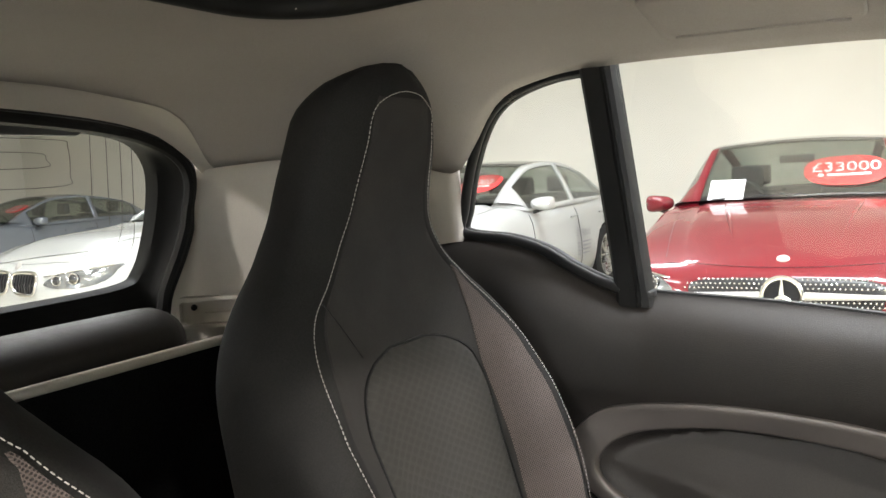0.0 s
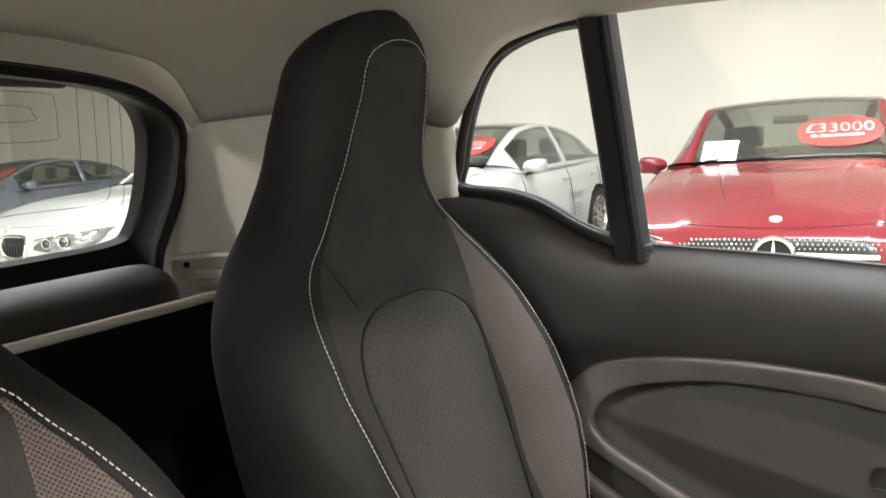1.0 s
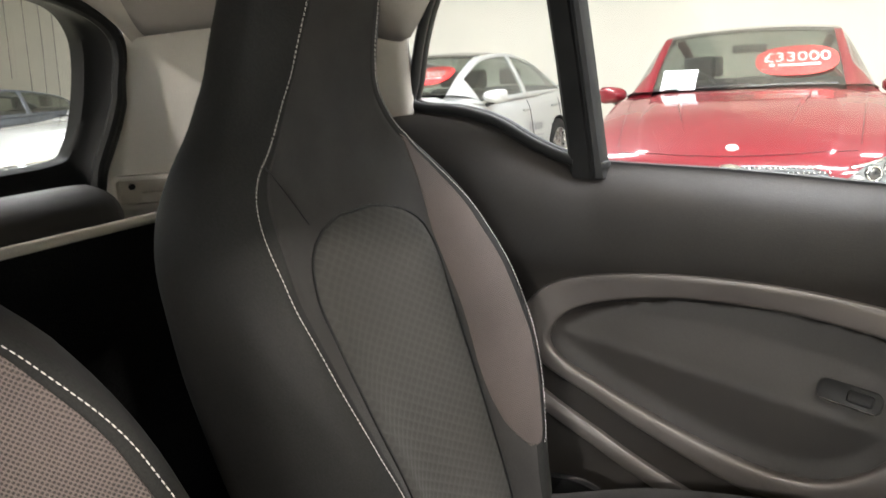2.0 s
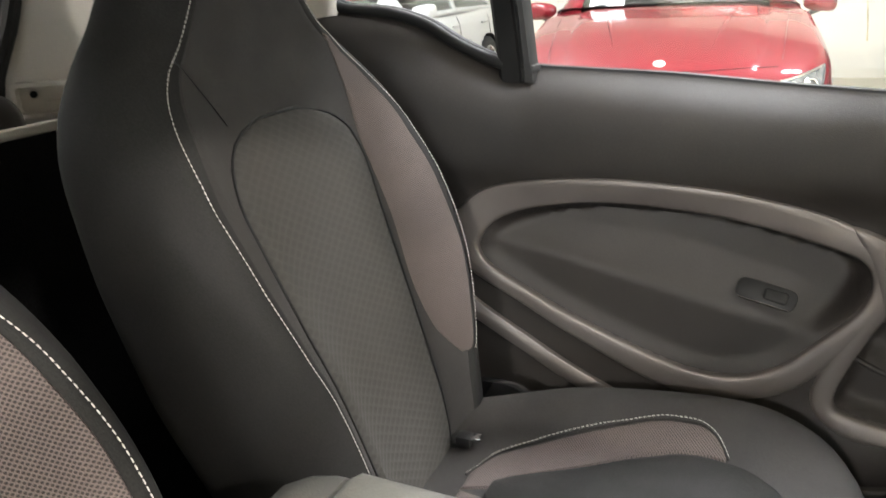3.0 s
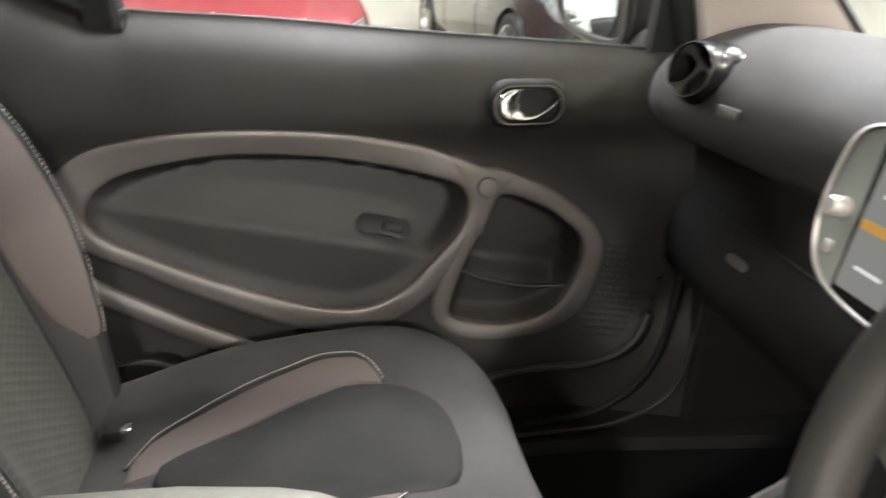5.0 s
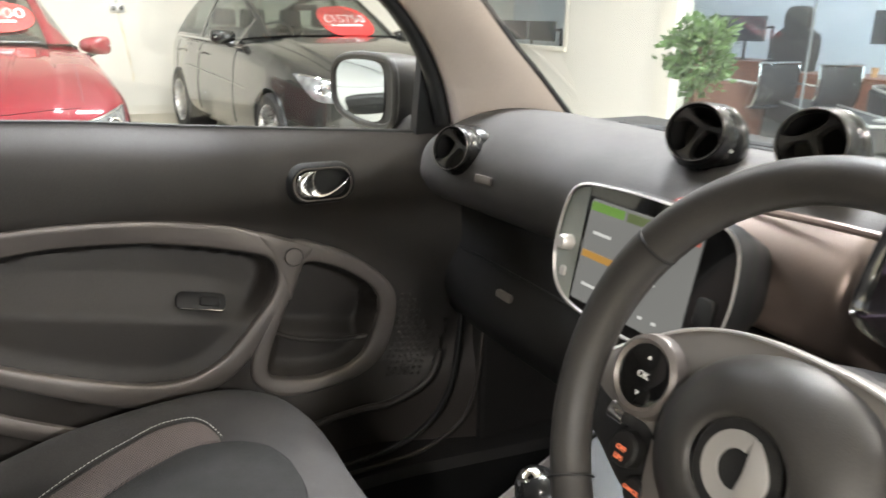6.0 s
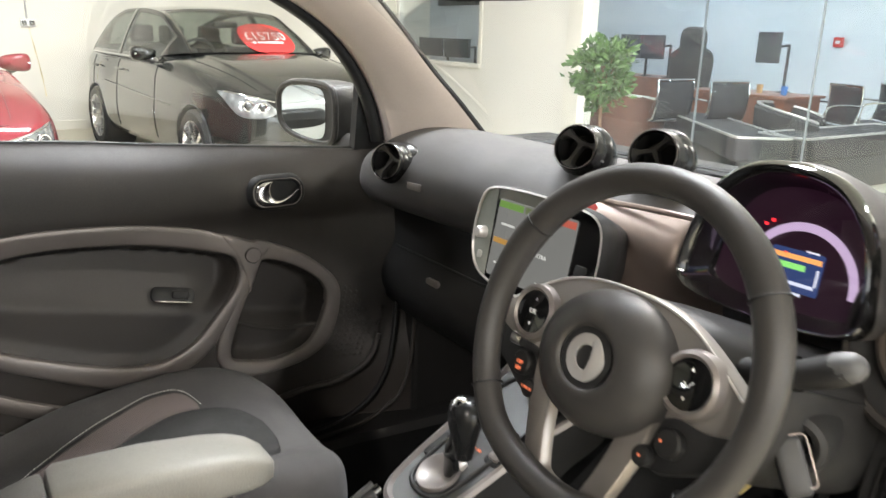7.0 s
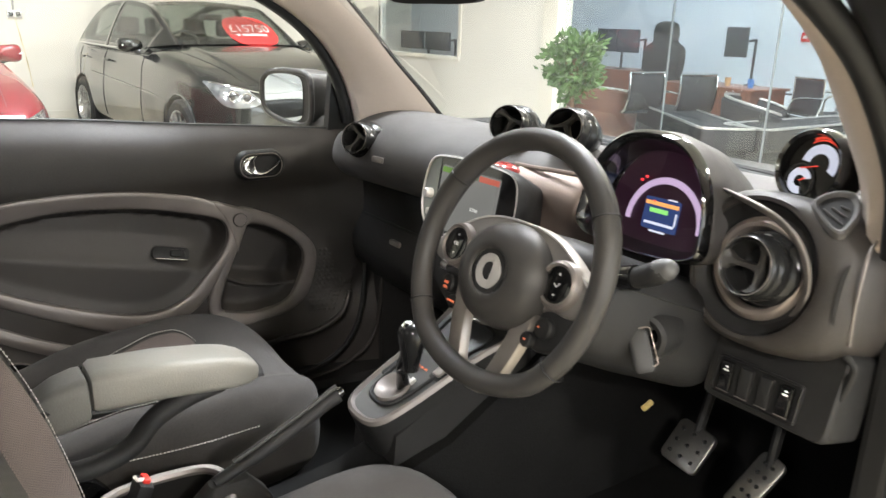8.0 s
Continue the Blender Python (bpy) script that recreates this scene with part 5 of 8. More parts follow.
mesh("toggle_well", *moved(slab(round_rect(0.062, 0.030, 0.007), 0.003, 0.001), cm @ Matrix.Translation((0.055, -0.048, 0.003))), RUBBER, con)
mesh("toggle", *moved(slab(round_rect(0.026, 0.020, 0.005), 0.008, 0.003), cm @ Matrix.Translation((0.044, -0.048, 0.004))), TRIM_GREY, con)
mesh("pedestal", *rings([[(0.30, s * 0.075, FLOOR_Z), (0.32, s * 0.07, 0.555), (0.50, s * 0.082, 0.652), (0.64, s * 0.10, 0.722), (0.66, s * 0.10, FLOOR_Z)] for s in (1, -1)], True, True), DASH_LOW, con, smooth=False)

# ---- dashboard ----
dash = thing("dashboard", "black fabric dashboard with round vents", "dashboard", (0.7, 0, 0.5))
end_in = smooth_table([(0.0, 0.0), (0.58, 0.0), (0.615, 0.012), (0.635, 0.04), (0.645, 0.08)])
# the roll swells towards the passenger's door and steps back beside the driver's
swell = smooth_table([(-0.645, -0.03), (-0.45, -0.02), (-0.2, 0.0), (0.2, 0.0), (0.35, 0.018), (0.47, 0.034), (0.62, 0.050), (0.645, 0.050)])


def dash_profile(y):
    """Top roll of the dashboard at a sideways place."""
    e = end_in(abs(y))
    b = swell(y)
    c = 0.03 * max(0, 1 - (abs(y) / 0.2) ** 2)
    # the roll steps back and down to make room for the instruments
    h = math.exp(-((y + 0.335) / 0.125) ** 8)
    return [(1.05, 0.985), (0.96, 1.000), (0.86, 1.022 - 0.3 * e), (0.76, 1.036 - 0.4 * e - 0.03 * h), (0.70 - 0.3 * b + 0.3 * e + 0.03 * h, 1.034 - 0.5 * e - 0.045 * h), (0.645 - 0.6 * b + 0.5 * e - c * 0.4 + 0.07 * h, 1.014 - 0.4 * e - 0.04 * h), (0.608 - 0.95 * b + 0.7 * e - c * 0.3 + 0.10 * h, 0.980 - 0.02 * h), (0.594 - b + 0.8 * e + 0.11 * h, 0.945), (0.597 - b + 0.8 * e + 0.10 * h, 0.915), (0.615 - 0.8 * b + 0.7 * e + 0.07 * h, 0.885), (0.645 - 0.4 * b + 0.5 * e + 0.04 * h, 0.868), (0.70, 0.862)]


rows = []
for y in np.linspace(-0.64, 0.64, 90):
    rows.append([(p[0], y, p[1]) for p in spline(dash_profile(y), 4)])
mesh("top_pad", *rings(rows, False), DASH_CLOTH, dash)
for s in (1, -1):
    p = [(a, s * 0.64, b) for a, b in [tuple(q) for q in spline(dash_profile(0.64), 4)]]
    mesh("end_cap", p, [tuple(range(len(p)))], DASH_LOW, dash, smooth=False)
LOW_P = [(0.74, 0.875), (0.655, 0.868), (0.645, 0.84), (0.640, 0.78), (0.615, 0.72), (0.625, 0.66), (0.70, 0.58), (0.85, 0.50), (1.1, 0.46)]
LOW_D = [(0.74, 0.875), (0.665, 0.868), (0.655, 0.84), (0.655, 0.79), (0.662, 0.745), (0.70, 0.715), (0.80, 0.70), (0.95, 0.69), (1.1, 0.68)]
rows = []
for y in np.linspace(-0.64, 0.64, 80):
    f = min(1, max(0, (y + 0.13) / 0.06))
    f = f * f * (3 - 2 * f)
    rows.append([(q[0], y, q[1]) for q in spline([(a[0] * f + b[0] * (1 - f), a[1] * f + b[1] * (1 - f)) for a, b in zip(LOW_P, LOW_D)], 4)])
mesh("lower_dash", *rings(rows, False), DASH_LOW, dash)
mesh("glovebox_seam", *tube([(0.636, y, 0.776) for y in np.linspace(0.16, 0.60, 12)], 0.003, 6), RUBBER, dash)
mesh("glovebox_handle", *moved(slab(round_rect(0.045, 0.014, 0.006), 0.008, 0.003), facing((0.622, 0.42, 0.74), (-1, 0, 0.1))), TRIM_GREY, dash)
mesh("airbag_plate", *moved(slab(round_rect(0.042, 0.014, 0.003), 0.003, 0.001), facing((0.5665, 0.415, 0.949), (-1, -0.12, 0.12))), TRIM_GREY, dash)
# bronze panel between the screen and the instruments, under a raised edge
BRONZE = material("bronze satin panel", (0.20, 0.155, 0.132), 0.38, metal=0.45, grain=0.05, grain_scale=700, stain=0.1, stain_scale=9)
prow = []
for y in np.linspace(-0.228, -0.02, 22):
    q = spline(dash_profile(y), 6)[31:58]
    prow.append([(p[0] - 0.004 - 0.004 * math.sin(math.pi * k / 26), y, p[1]) for k, p in enumerate(q)])
mesh("centre_panel", *rings(prow, False), BRONZE, dash, "bronze satin panel")
mesh("panel_edge", *tube(spline([(0.622, 0.0, 1.004), (0.612, -0.06, 1.008), (0.606, -0.12, 1.013), (0.602, -0.17, 1.016), (0.606, -0.215, 1.016)], 6), 0.0042, 8), BRONZE, dash)
# sensor plate on the dashboard top
mesh("sensor_plate", *moved(slab(round_rect(0.045, 0.095, 0.006), 0.008, 0.003), Matrix.Translation((0.935, -0.085, 1.012))), RUBBER, dash)
# windscreen vent strip and dark cowl
mesh("demist_strip", *tube([(0.94 + 0.09 * (1 - (y / 0.6) ** 2), y, 1.0) for y in np.linspace(-0.55, 0.55, 30)], 0.006, 6), RUBBER, dash)


def air_vent(at, toward, parent, r=0.044, spin=0):
    """A round nozzle: a glossy lip, a knurled barrel, a dark throat and a broad three-armed vane."""
    m = facing(at, toward) @ pose(0, 0, 0, 0, 0, spin)
    v = mesh("air_vent", *moved(lathe([(r * 0.83, 0.003), (r * 0.86, 0.009), (r * 0.91, 0.011), (r * 0.96, 0.009), (r, 0.003), (r * 1.0, -0.004), (r * 1.05, -0.007), (r * 1.07, -0.012), (r * 1.07, -0.024), (r * 1.03, -0.028), (r * 1.10, -0.032), (r * 1.20, -0.036), (r * 1.24, -0.044), (r * 1.20, -0.056), (r * 1.0, -0.085), (r * 0.7, -0.10)], 44), m), VENT_BLACK, parent, "gloss black round air vent")
    mesh("throat", *moved(lathe([(r * 0.84, 0.004), (r * 0.80, -0.006), (r * 0.68, -0.030), (r * 0.2, -0.036), (0.0, -0.036)], 32), m), RUBBER, v)
    mesh("lip_line", *moved(tube([(x, y, 0.0108) for x, y in circle2(r * 0.915, 40)], 0.0006, 5, True), m), TRIM_GREY, v)
    # three arms flow from a web set off the middle and widen into the lip
    hub = Vector((-0.26 * r, 0.0))
    for a0 in (0, 118, 242):
        end = Vector((math.cos(radians(a0)), math.sin(radians(a0)))) * r * 0.86
        run = end - hub
        side = Vector((-run.y, run.x)).normalized()
        rows = []
        for u, w, h in ((0.0, 0.17, -0.006), (0.14, 0.135, -0.0055), (0.32, 0.10, -0.004), (0.55, 0.095, -0.002), (0.74, 0.13, 0.001), (0.88, 0.24, 0.004), (1.0, 0.42, 0.0075)):
            row = []
            for k, lift in ((-1.0, -0.012), (-0.94, -0.001), (-0.6, 0.0012), (0.0, 0.0004), (0.6, 0.0012), (0.94, -0.001), (1.0, -0.012)):
                p = hub + run * u + side * (r * w * k)
                if p.length > r * 0.86:
                    p = p.normalized() * r * 0.86
                row.append((p.x, p.y, h + lift))
            rows.append(row)
        mesh("vane", *moved(rings(rows, False), m), LEATHER, v)
    for k in range(28):
        m2 = m @ pose(0, 0, 0, 0, 0, 360 / 28 * k) @ Matrix.Translation((0, r * 1.07, -0.018))
        mesh("knurl", *moved(piece_of(box(-0.0016, 0.0016, -0.001, 0.0011, -0.005, 0.005, 0.0005, 1)), m2), SATIN if k % 14 == 0 else VENT_BLACK, v)
    return v


air_vent((0.552, 0.490, 0.988), (-0.88, -0.35, 0.28), dash, 0.039, 240)
air_vent((0.648, 0.060, 1.069), (-0.88, -0.36, 0.30), dash, 0.038, 250)
air_vent((0.648, -0.096, 1.080), (-0.90, -0.34, 0.28), dash, 0.038, 300)
# driver's side pod
air_vent((0.570, -0.532, 0.960), (-0.95, 0.06, 0.22), dash, 0.042, 178)
VENT_DARK = material("bronze satin trim", (0.24, 0.205, 0.185), 0.36, metal=0.55, stain=0.1, stain_scale=10)
pm = facing((0.600, -0.512, 0.945), (-0.97, 0.05, 0.20))
bowl_m = pm @ Matrix.Translation((0.006, 0.004, 0))
# black colour puts the shade between vent and roll into the bowl
mesh("vent_surround", *moved(lathe([(0.036, -0.034), (0.050, -0.032), (0.054, -0.024), (0.054, -0.018)], 48), bowl_m), RUBBER, dash, "black bowl round the vent")
mesh("vent_roll", *moved(lathe([(0.053, -0.022), (0.0545, -0.013), (0.058, -0.008), (0.063, -0.007), (0.068, -0.010), (0.072, -0.017)], 48), bowl_m), VENT_DARK, dash, "bronze satin roll round the vent")
mesh("vent_groove", *moved(lathe([(0.071, -0.016), (0.076, -0.017), (0.082, -0.012), (0.0905, 0.0)], 48), bowl_m), DASH_LOW, dash)
pod = []
for k, up_, dn, rt, lf, d in ((0, 0.091, 0.091, 0.091, 0.091, -0.003), (0, 0.0925, 0.0925, 0.0935, 0.0925, 0.001), (0.1, 0.098, 0.098, 0.101, 0.097, 0.002), (0.35, 0.103, 0.104, 0.118, 0.100, -0.004), (0.6, 0.106, 0.108, 0.133, 0.100, -0.018), (0.75, 0.107, 0.110, 0.141, 0.100, -0.045), (0.8, 0.107, 0.110, 0.144, 0.100, -0.10), (0.8, 0.104, 0.110, 0.145, 0.100, -0.20)):
    row = []
    for i in range(56):
        a = 2 * math.pi * i / 56
        c, sn = math.cos(a), math.sin(a)
        q = 1 - 0.45 * k
        row.append((0.006 + (rt if c > 0 else lf) * math.copysign(abs(c) ** q, c), 0.004 + (up_ if sn > 0 else dn) * math.copysign(abs(sn) ** q, sn), d))
    pod.append(row)
mesh("pod_skin", *moved(rings(pod), pm), DOOR_BLACK, dash)
ring_line = spline([(0.630, -0.440, 1.042), (0.612, -0.470, 1.043), (0.594, -0.516, 1.040), (0.590, -0.556, 1.028), (0.590, -0.588, 1.003), (0.592, -0.603, 0.972), (0.597, -0.604, 0.938), (0.603, -0.590, 0.900), (0.612, -0.560, 0.868), (0.618, -0.515, 0.851), (0.620, -0.47, 0.856)], 8)
mid_ = Vector((0.612, -0.515, 0.945))
band = []
for f, d in ((0.0, 0.0), (0.0, 0.003), (0.15, 0.0045), (0.5, 0.004), (1.0, 0.001), (1.15, -0.006)):
    row = []
    for i, p in enumerate(ring_line):
        w = 0.003 + 0.0095 * math.sin(math.pi * min(1, 0.12 + 0.88 * i / (len(ring_line) - 1)))
        q = Vector(p) + (mid_ - Vector(p)).normalized() * w * f
        row.append((q.x - d, q.y, q.z))
    band.append(row)
mesh("pod_line", *rings(band, False), TRIM_GREY, dash, "satin graphite trim band")
mesh("end_seam", *tube(spline([(0.70, -0.648, 1.03), (0.635, -0.652, 1.01), (0.615, -0.655, 0.975), (0.612, -0.655, 0.93), (0.622, -0.652, 0.88)], 6), 0.0022, 6), TRIM_GREY, dash)

# touch screen unit
SG0 = -1
tm = facing((0.492, -0.018, 0.944), (-0.98, 0.0, 0.2))
ol = [tuple(p) for p in spline([(-0.135, 0.02), (-0.12, 0.066), (-0.06, 0.078), (0.06, 0.078), (0.12, 0.066), (0.135, 0.02), (0.13, -0.03), (0.105, -0.062), (0.05, -0.074), (-0.05, -0.074), (-0.105, -0.062), (-0.13, -0.03)], 6, True)]
ms = thing("media_screen", "media screen with a silver rim on the dashboard", "touch screen", (0.5, -0.04, 0.89))
rows = [[(x * 0.7, y * 0.75, -0.10) for x, y in ol], [(x * 0.9, y * 0.9, -0.05) for x, y in ol], [(x, y, -0.022) for x, y in ol], [(x * 1.015, y * 1.02, -0.008) for x, y in ol], [(x, y, 0.002) for x, y in ol], [(x * 0.980, y * 0.97, 0.003) for x, y in ol], [(x * 0.97, y * 0.955, -0.001) for x, y in ol]]
mesh("body", *moved(rings(rows[:5], True), tm), DASH_LOW, ms)
mesh("rim", *moved(rings(rows[4:], True), tm), SATIN, ms, "satin silver rim")
mesh("side_bezel", *moved(([(x * 0.965, y * 0.95, 0.0004) for x, y in ol if x * SG0 > 0.09], [tuple(range(len([1 for x, y in ol if x * SG0 > 0.09])))]), tm), material("grey green bezel", (0.20, 0.21, 0.19), 0.4, stain=0.08, stain_scale=30), ms, smooth=False)
mesh("face", *moved(([(x * 0.972, y * 0.957, -0.0005) for x, y in ol], [tuple(range(len(ol)))]), tm), PIANO, ms, smooth=False)
SCREEN = material("lit screen picture", (0.02, 0.02, 0.02), 0.15, emit=(0.30, 0.30, 0.28), emit_strength=0.5)
mesh("display", *moved(slab(round_rect(0.168, 0.118, 0.004), 0.002, 0.0005), tm @ Matrix.Translation((0.0, 0.0, 0.0))), SCREEN, ms, "lit grey screen", smooth=False)


SCREEN_TEXT = material("lit screen lettering", (0.02, 0.02, 0.02), 0.3, emit=(0.85, 0.85, 0.8), emit_strength=0.6)


def screen_bar(x, y, w, h, col, k):
    mt = material("screen colour", (0.02, 0.02, 0.02), 0.3, emit=col, emit_strength=k)
    mesh("screen_mark", *moved(piece_of(box(x - w / 2, x + w / 2, y - h / 2, y + h / 2, 0.002, 0.0026)), tm), mt, ms, smooth=False)


# on the display x runs from the driver's side (negative) to the passenger's side
SG = -1 if (tm @ Vector((0.1, 0, 0)) - tm @ Vector((0, 0, 0))).y < 0 else 1
screen_bar(SG * 0.055, 0.051, 0.055, 0.010, (0.20, 0.42, 0.06), 0.5)
screen_bar(SG * 0.0, 0.051, 0.045, 0.010, (0.12, 0.16, 0.05), 0.6)
screen_bar(SG * -0.055, 0.051, 0.055, 0.010, (0.8, 0.16, 0.10), 0.5)
screen_bar(SG * 0.055, -0.004, 0.052, 0.008, (0.70, 0.36, 0.06), 0.5)
for x, y, w in ((0.055, 0.022, 0.03), (0.055, -0.038, 0.03), (-0.03, -0.045, 0.006), (-0.05, -0.045, 0.006)):
    screen_bar(SG * x, y, w, 0.0032, (0.85, 0.85, 0.8), 0.6)
lettering("XTRA", 0.0085, tm @ Matrix.Translation((SG * -0.028, -0.006, 0.0024)), SCREEN_TEXT, ms)
mesh("volume_knob", *moved(lathe([(0.0, 0.016), (0.007, 0.016), (0.009, 0.013), (0.0095, 0.0)], 24), tm @ Matrix.Translation((SG * 0.108, 0.0, 0.0))), SATIN, ms)
mesh("side_button", *moved(slab(round_rect(0.010, 0.012, 0.003), 0.003, 0.001), tm @ Matrix.Translation((SG * 0.108, -0.035, 0.0))), SATIN, ms)
mesh("home_button", *moved(slab(round_rect(0.020, 0.028, 0.005), 0.004, 0.0015), tm @ Matrix.Translation((SG * -0.106, -0.012, 0.0))), DASH_LOW, ms)
part("neck", box(0.53, 0.66, -0.08, 0.05, 0.88, 0.97, 0.02), DASH_LOW, ms)
# heater panel below the screen
hp = thing("heater_panel", "black heater control panel with silver sliders", "heater panel", (0.52, -0.02, 0.75))
hm2 = facing((0.548, -0.02, 0.800), (-0.93, 0.0, 0.36))
hl2 = [tuple(p) for p in spline([(-0.075, 0.07), (0.075, 0.07), (0.085, 0.03), (0.075, -0.05), (0.04, -0.085), (-0.04, -0.085), (-0.075, -0.05), (-0.085, 0.03)], 5, True)]
mesh("rim", *moved(rings([[(x, y, -0.08) for x, y in hl2], [(x, y, 0.0) for x, y in hl2], [(x * 0.96, y * 0.96, 0.006) for x, y in hl2], [(x * 0.90, y * 0.91, 0.002) for x, y in hl2]]), hm2), TRIM_GREY, hp)
mesh("face", *moved(([(x * 0.905, y * 0.915, 0.0025) for x, y in hl2], [tuple(range(len(hl2)))]), hm2), PIANO, hp, smooth=False)
for i, y in enumerate((0.045, 0.02, -0.008, -0.035)):
    mesh("slider", *moved(slab(round_rect(0.10 - 0.012 * i, 0.010, 0.004), 0.006, 0.002), hm2 @ Matrix.Translation((0, y, 0.002))), SATIN if i % 2 == 0 else DASH_LOW, hp)

# hazard switch on the dashboard top
hz = mesh("hazard_switch", *lathe([(0.0, 0.010), (0.018, 0.009), (0.026, 0.004), (0.028, 0.0)], 24, Matrix.Translation((0.578, -0.02, 1.000)) @ pose(0, 0, 0, 0, -35, 0) @ Matrix.Diagonal((0.6, 1.4, 1, 1))), material("dark red switch", (0.25, 0.02, 0.02), 0.2, coat=1.0), dash)

# ---- instrument cluster ----
cl_ = thing("instrument_cluster", "instrument cluster with a lit display under a hood", "instrument cluster", (0.65, -0.335, 0.93))
FACE = [(-0.118, -0.062), (-0.122, -0.02), (-0.108, 0.04), (-0.075, 0.085), (-0.03, 0.105), (0.03, 0.105), (0.075, 0.085), (0.108, 0.04), (0.122, -0.02), (0.118, -0.062), (0.06, -0.078), (-0.06, -0.078)]
fl = [(0.955 * p[0] - 0.003, 0.955 * p[1]) for p in spline(FACE, 6, True)]
im = facing((0.592, -0.335, 1.000), (-0.985, 0.0, 0.17))
rows = []
for d, k, dz in ((0.0, 0.93, 0.0), (0.012, 0.97, 0.002), (0.014, 1.0, 0.003), (0.008, 1.04, 0.004), (-0.004, 1.05, 0.004)):
    rows.append([(x * k, y * k + dz, d) for x, y in fl])
mesh("hood_rim", *moved(rings(rows), im), PIANO, cl_, "piano black rim")
rows = []
for d, k in ((-0.004, 1.05), (-0.03, 1.08), (-0.09, 1.06), (-0.15, 0.95), (-0.20, 0.75), (-0.235, 0.45), (-0.245, 0.1)):
    rows.append([(x * k, (y + 0.07) * k * (1 - 0.15 * (-d / 0.25)) - 0.07, d) for x, y in fl])
mesh("hood", *moved(rings(rows, True), im), DASH_CLOTH, cl_)
rows = [[(x * 0.93, y * 0.93, 0.0) for x, y in fl], [(x * 0.86, y * 0.86, -0.03) for x, y in fl], [(x * 0.80, y * 0.80, -0.04) for x, y in fl]]
mesh("shroud", *moved(rings(rows), im), PIANO, cl_)
# weak violet emission stands in for the sheen on the dial
mesh("dial_face", *moved(([(x * 0.82, y * 0.82, -0.038) for x, y in fl], [tuple(range(len(fl)))]), im), material("dial face with violet sheen glow", (0.012, 0.008, 0.010), 0.35, stain=0.3, stain_scale=15, emit=(0.45, 0.06, 0.30), emit_strength=0.022), cl_, smooth=False)
SGC = -1 if (im @ Vector((0.1, 0, 0)) - im @ Vector((0, 0, 0))).y > 0 else 1
arc = []
for i in range(41):
    a = radians(182 - 184 * i / 40)
    arc.append((0.062 * math.cos(a) + 0.012, 0.062 * math.sin(a) - 0.028, 0.0725 * math.cos(a) + 0.012, 0.0725 * math.sin(a) - 0.028))
V = [(p[0], p[1], -0.034) for p in arc] + [(p[2], p[3], -0.034) for p in arc]
k = len(arc)
mesh("speed_arc", *moved((V, [(i, i + 1, k + i + 1, k + i) for i in range(k - 1)]), im), material("violet lit speed arc", (0.05, 0.03, 0.06), 0.4, emit=(0.78, 0.62, 0.86), emit_strength=0.7), cl_, smooth=False)
DISP = material("lit cluster display", (0.01, 0.01, 0.02), 0.2, emit=(0.035, 0.07, 0.20), emit_strength=0.8)
mesh("display", *moved(slab(round_rect(0.066, 0.050, 0.003), 0.002, 0.0005), im @ Matrix.Translation((0.006, -0.014, -0.036))), DISP, cl_, "blue lit display", smooth=False)
for x, y, w, h, col, e in ((0, -0.003, 0.062, 0.006, (1.0, 0.45, 0.12), 1.1), (-0.004, -0.014, 0.034, 0.007, (0.3, 0.9, 0.2), 1.0), (-0.015, 0.0, 0.004, 0.003, (1, 0.1, 0.05), 1.0), (0.0, -0.034, 0.056, 0.004, (0.75, 0.85, 1.0), 1.0), (0.018, 0.0065, 0.016, 0.002, (0.9, 0.95, 1), 1.0), (0.0, -0.046, 0.03, 0.003, (0.8, 0.9, 1.0), 1.0), (0.029, -0.022, 0.003, 0.02, (0.8, 0.9, 1.0), 0.9)):
    mesh("display_mark", *moved(piece_of(box(x + 0.006 - w / 2, x + 0.006 + w / 2, y + 0.005 - h / 2, y + 0.005 + h / 2, -0.0336, -0.033)), im), material("display colour", (0.02, 0.02, 0.02), 0.3, emit=col, emit_strength=e), cl_, smooth=False)
WARN = material("red warning lamp", (0.3, 0.0, 0.0), 0.3, emit=(1.0, 0.04, 0.05), emit_strength=1.6)
for x, y in ((-0.034, 0.039), (-0.042, 0.033)):
    mesh("warning_lamp", *moved(piece_of(box(x - 0.0022, x + 0.0022, y - 0.0018, y + 0.0018, -0.034, -0.033)), im), WARN, cl_, smooth=False)
mesh("lens", *moved(([(x * 0.925, y * 0.925, -0.002) for x, y in fl], [tuple(range(len(fl)))]), im), glass("cluster lens", (0.92, 0.86, 0.92), 0.05), cl_, smooth=False).visible_shadow = False

# rev counter pod
tc = thing("rev_counter", "round rev counter and clock pod on the dashboard", "rev counter", (0.70, -0.505, 1.02))
rm2 = facing((0.690, -0.528, 1.080), (-0.92, 0.16, 0.22))
mesh("pod", *moved(lathe([(0.046, 0.006), (0.050, 0.009), (0.054, 0.004), (0.056, -0.012), (0.054, -0.035), (0.042, -0.062), (0.02, -0.075), (0.0, -0.078)], 40), rm2), PIANO, tc)
mesh("dial_face", *moved(lathe([(0.047, 0.005), (0.044, -0.004), (0.0, -0.004)], 36), rm2), PIANO, tc)


def dial_arc(r0, r1, a0, a1, cy, mat, name, z, cx=0.0):
    n = 24
    V = []
    for i in range(n + 1):
        a = radians(a0 + (a1 - a0) * i / n)
        V += [(r0 * math.cos(a) + cx, r0 * math.sin(a) + cy, z), (r1 * math.cos(a) + cx, r1 * math.sin(a) + cy, z)]
    mesh(name, *moved((V, [(2 * i, 2 * i + 1, 2 * i + 3, 2 * i + 2) for i in range(n)]), rm2), mat, tc, smooth=False)


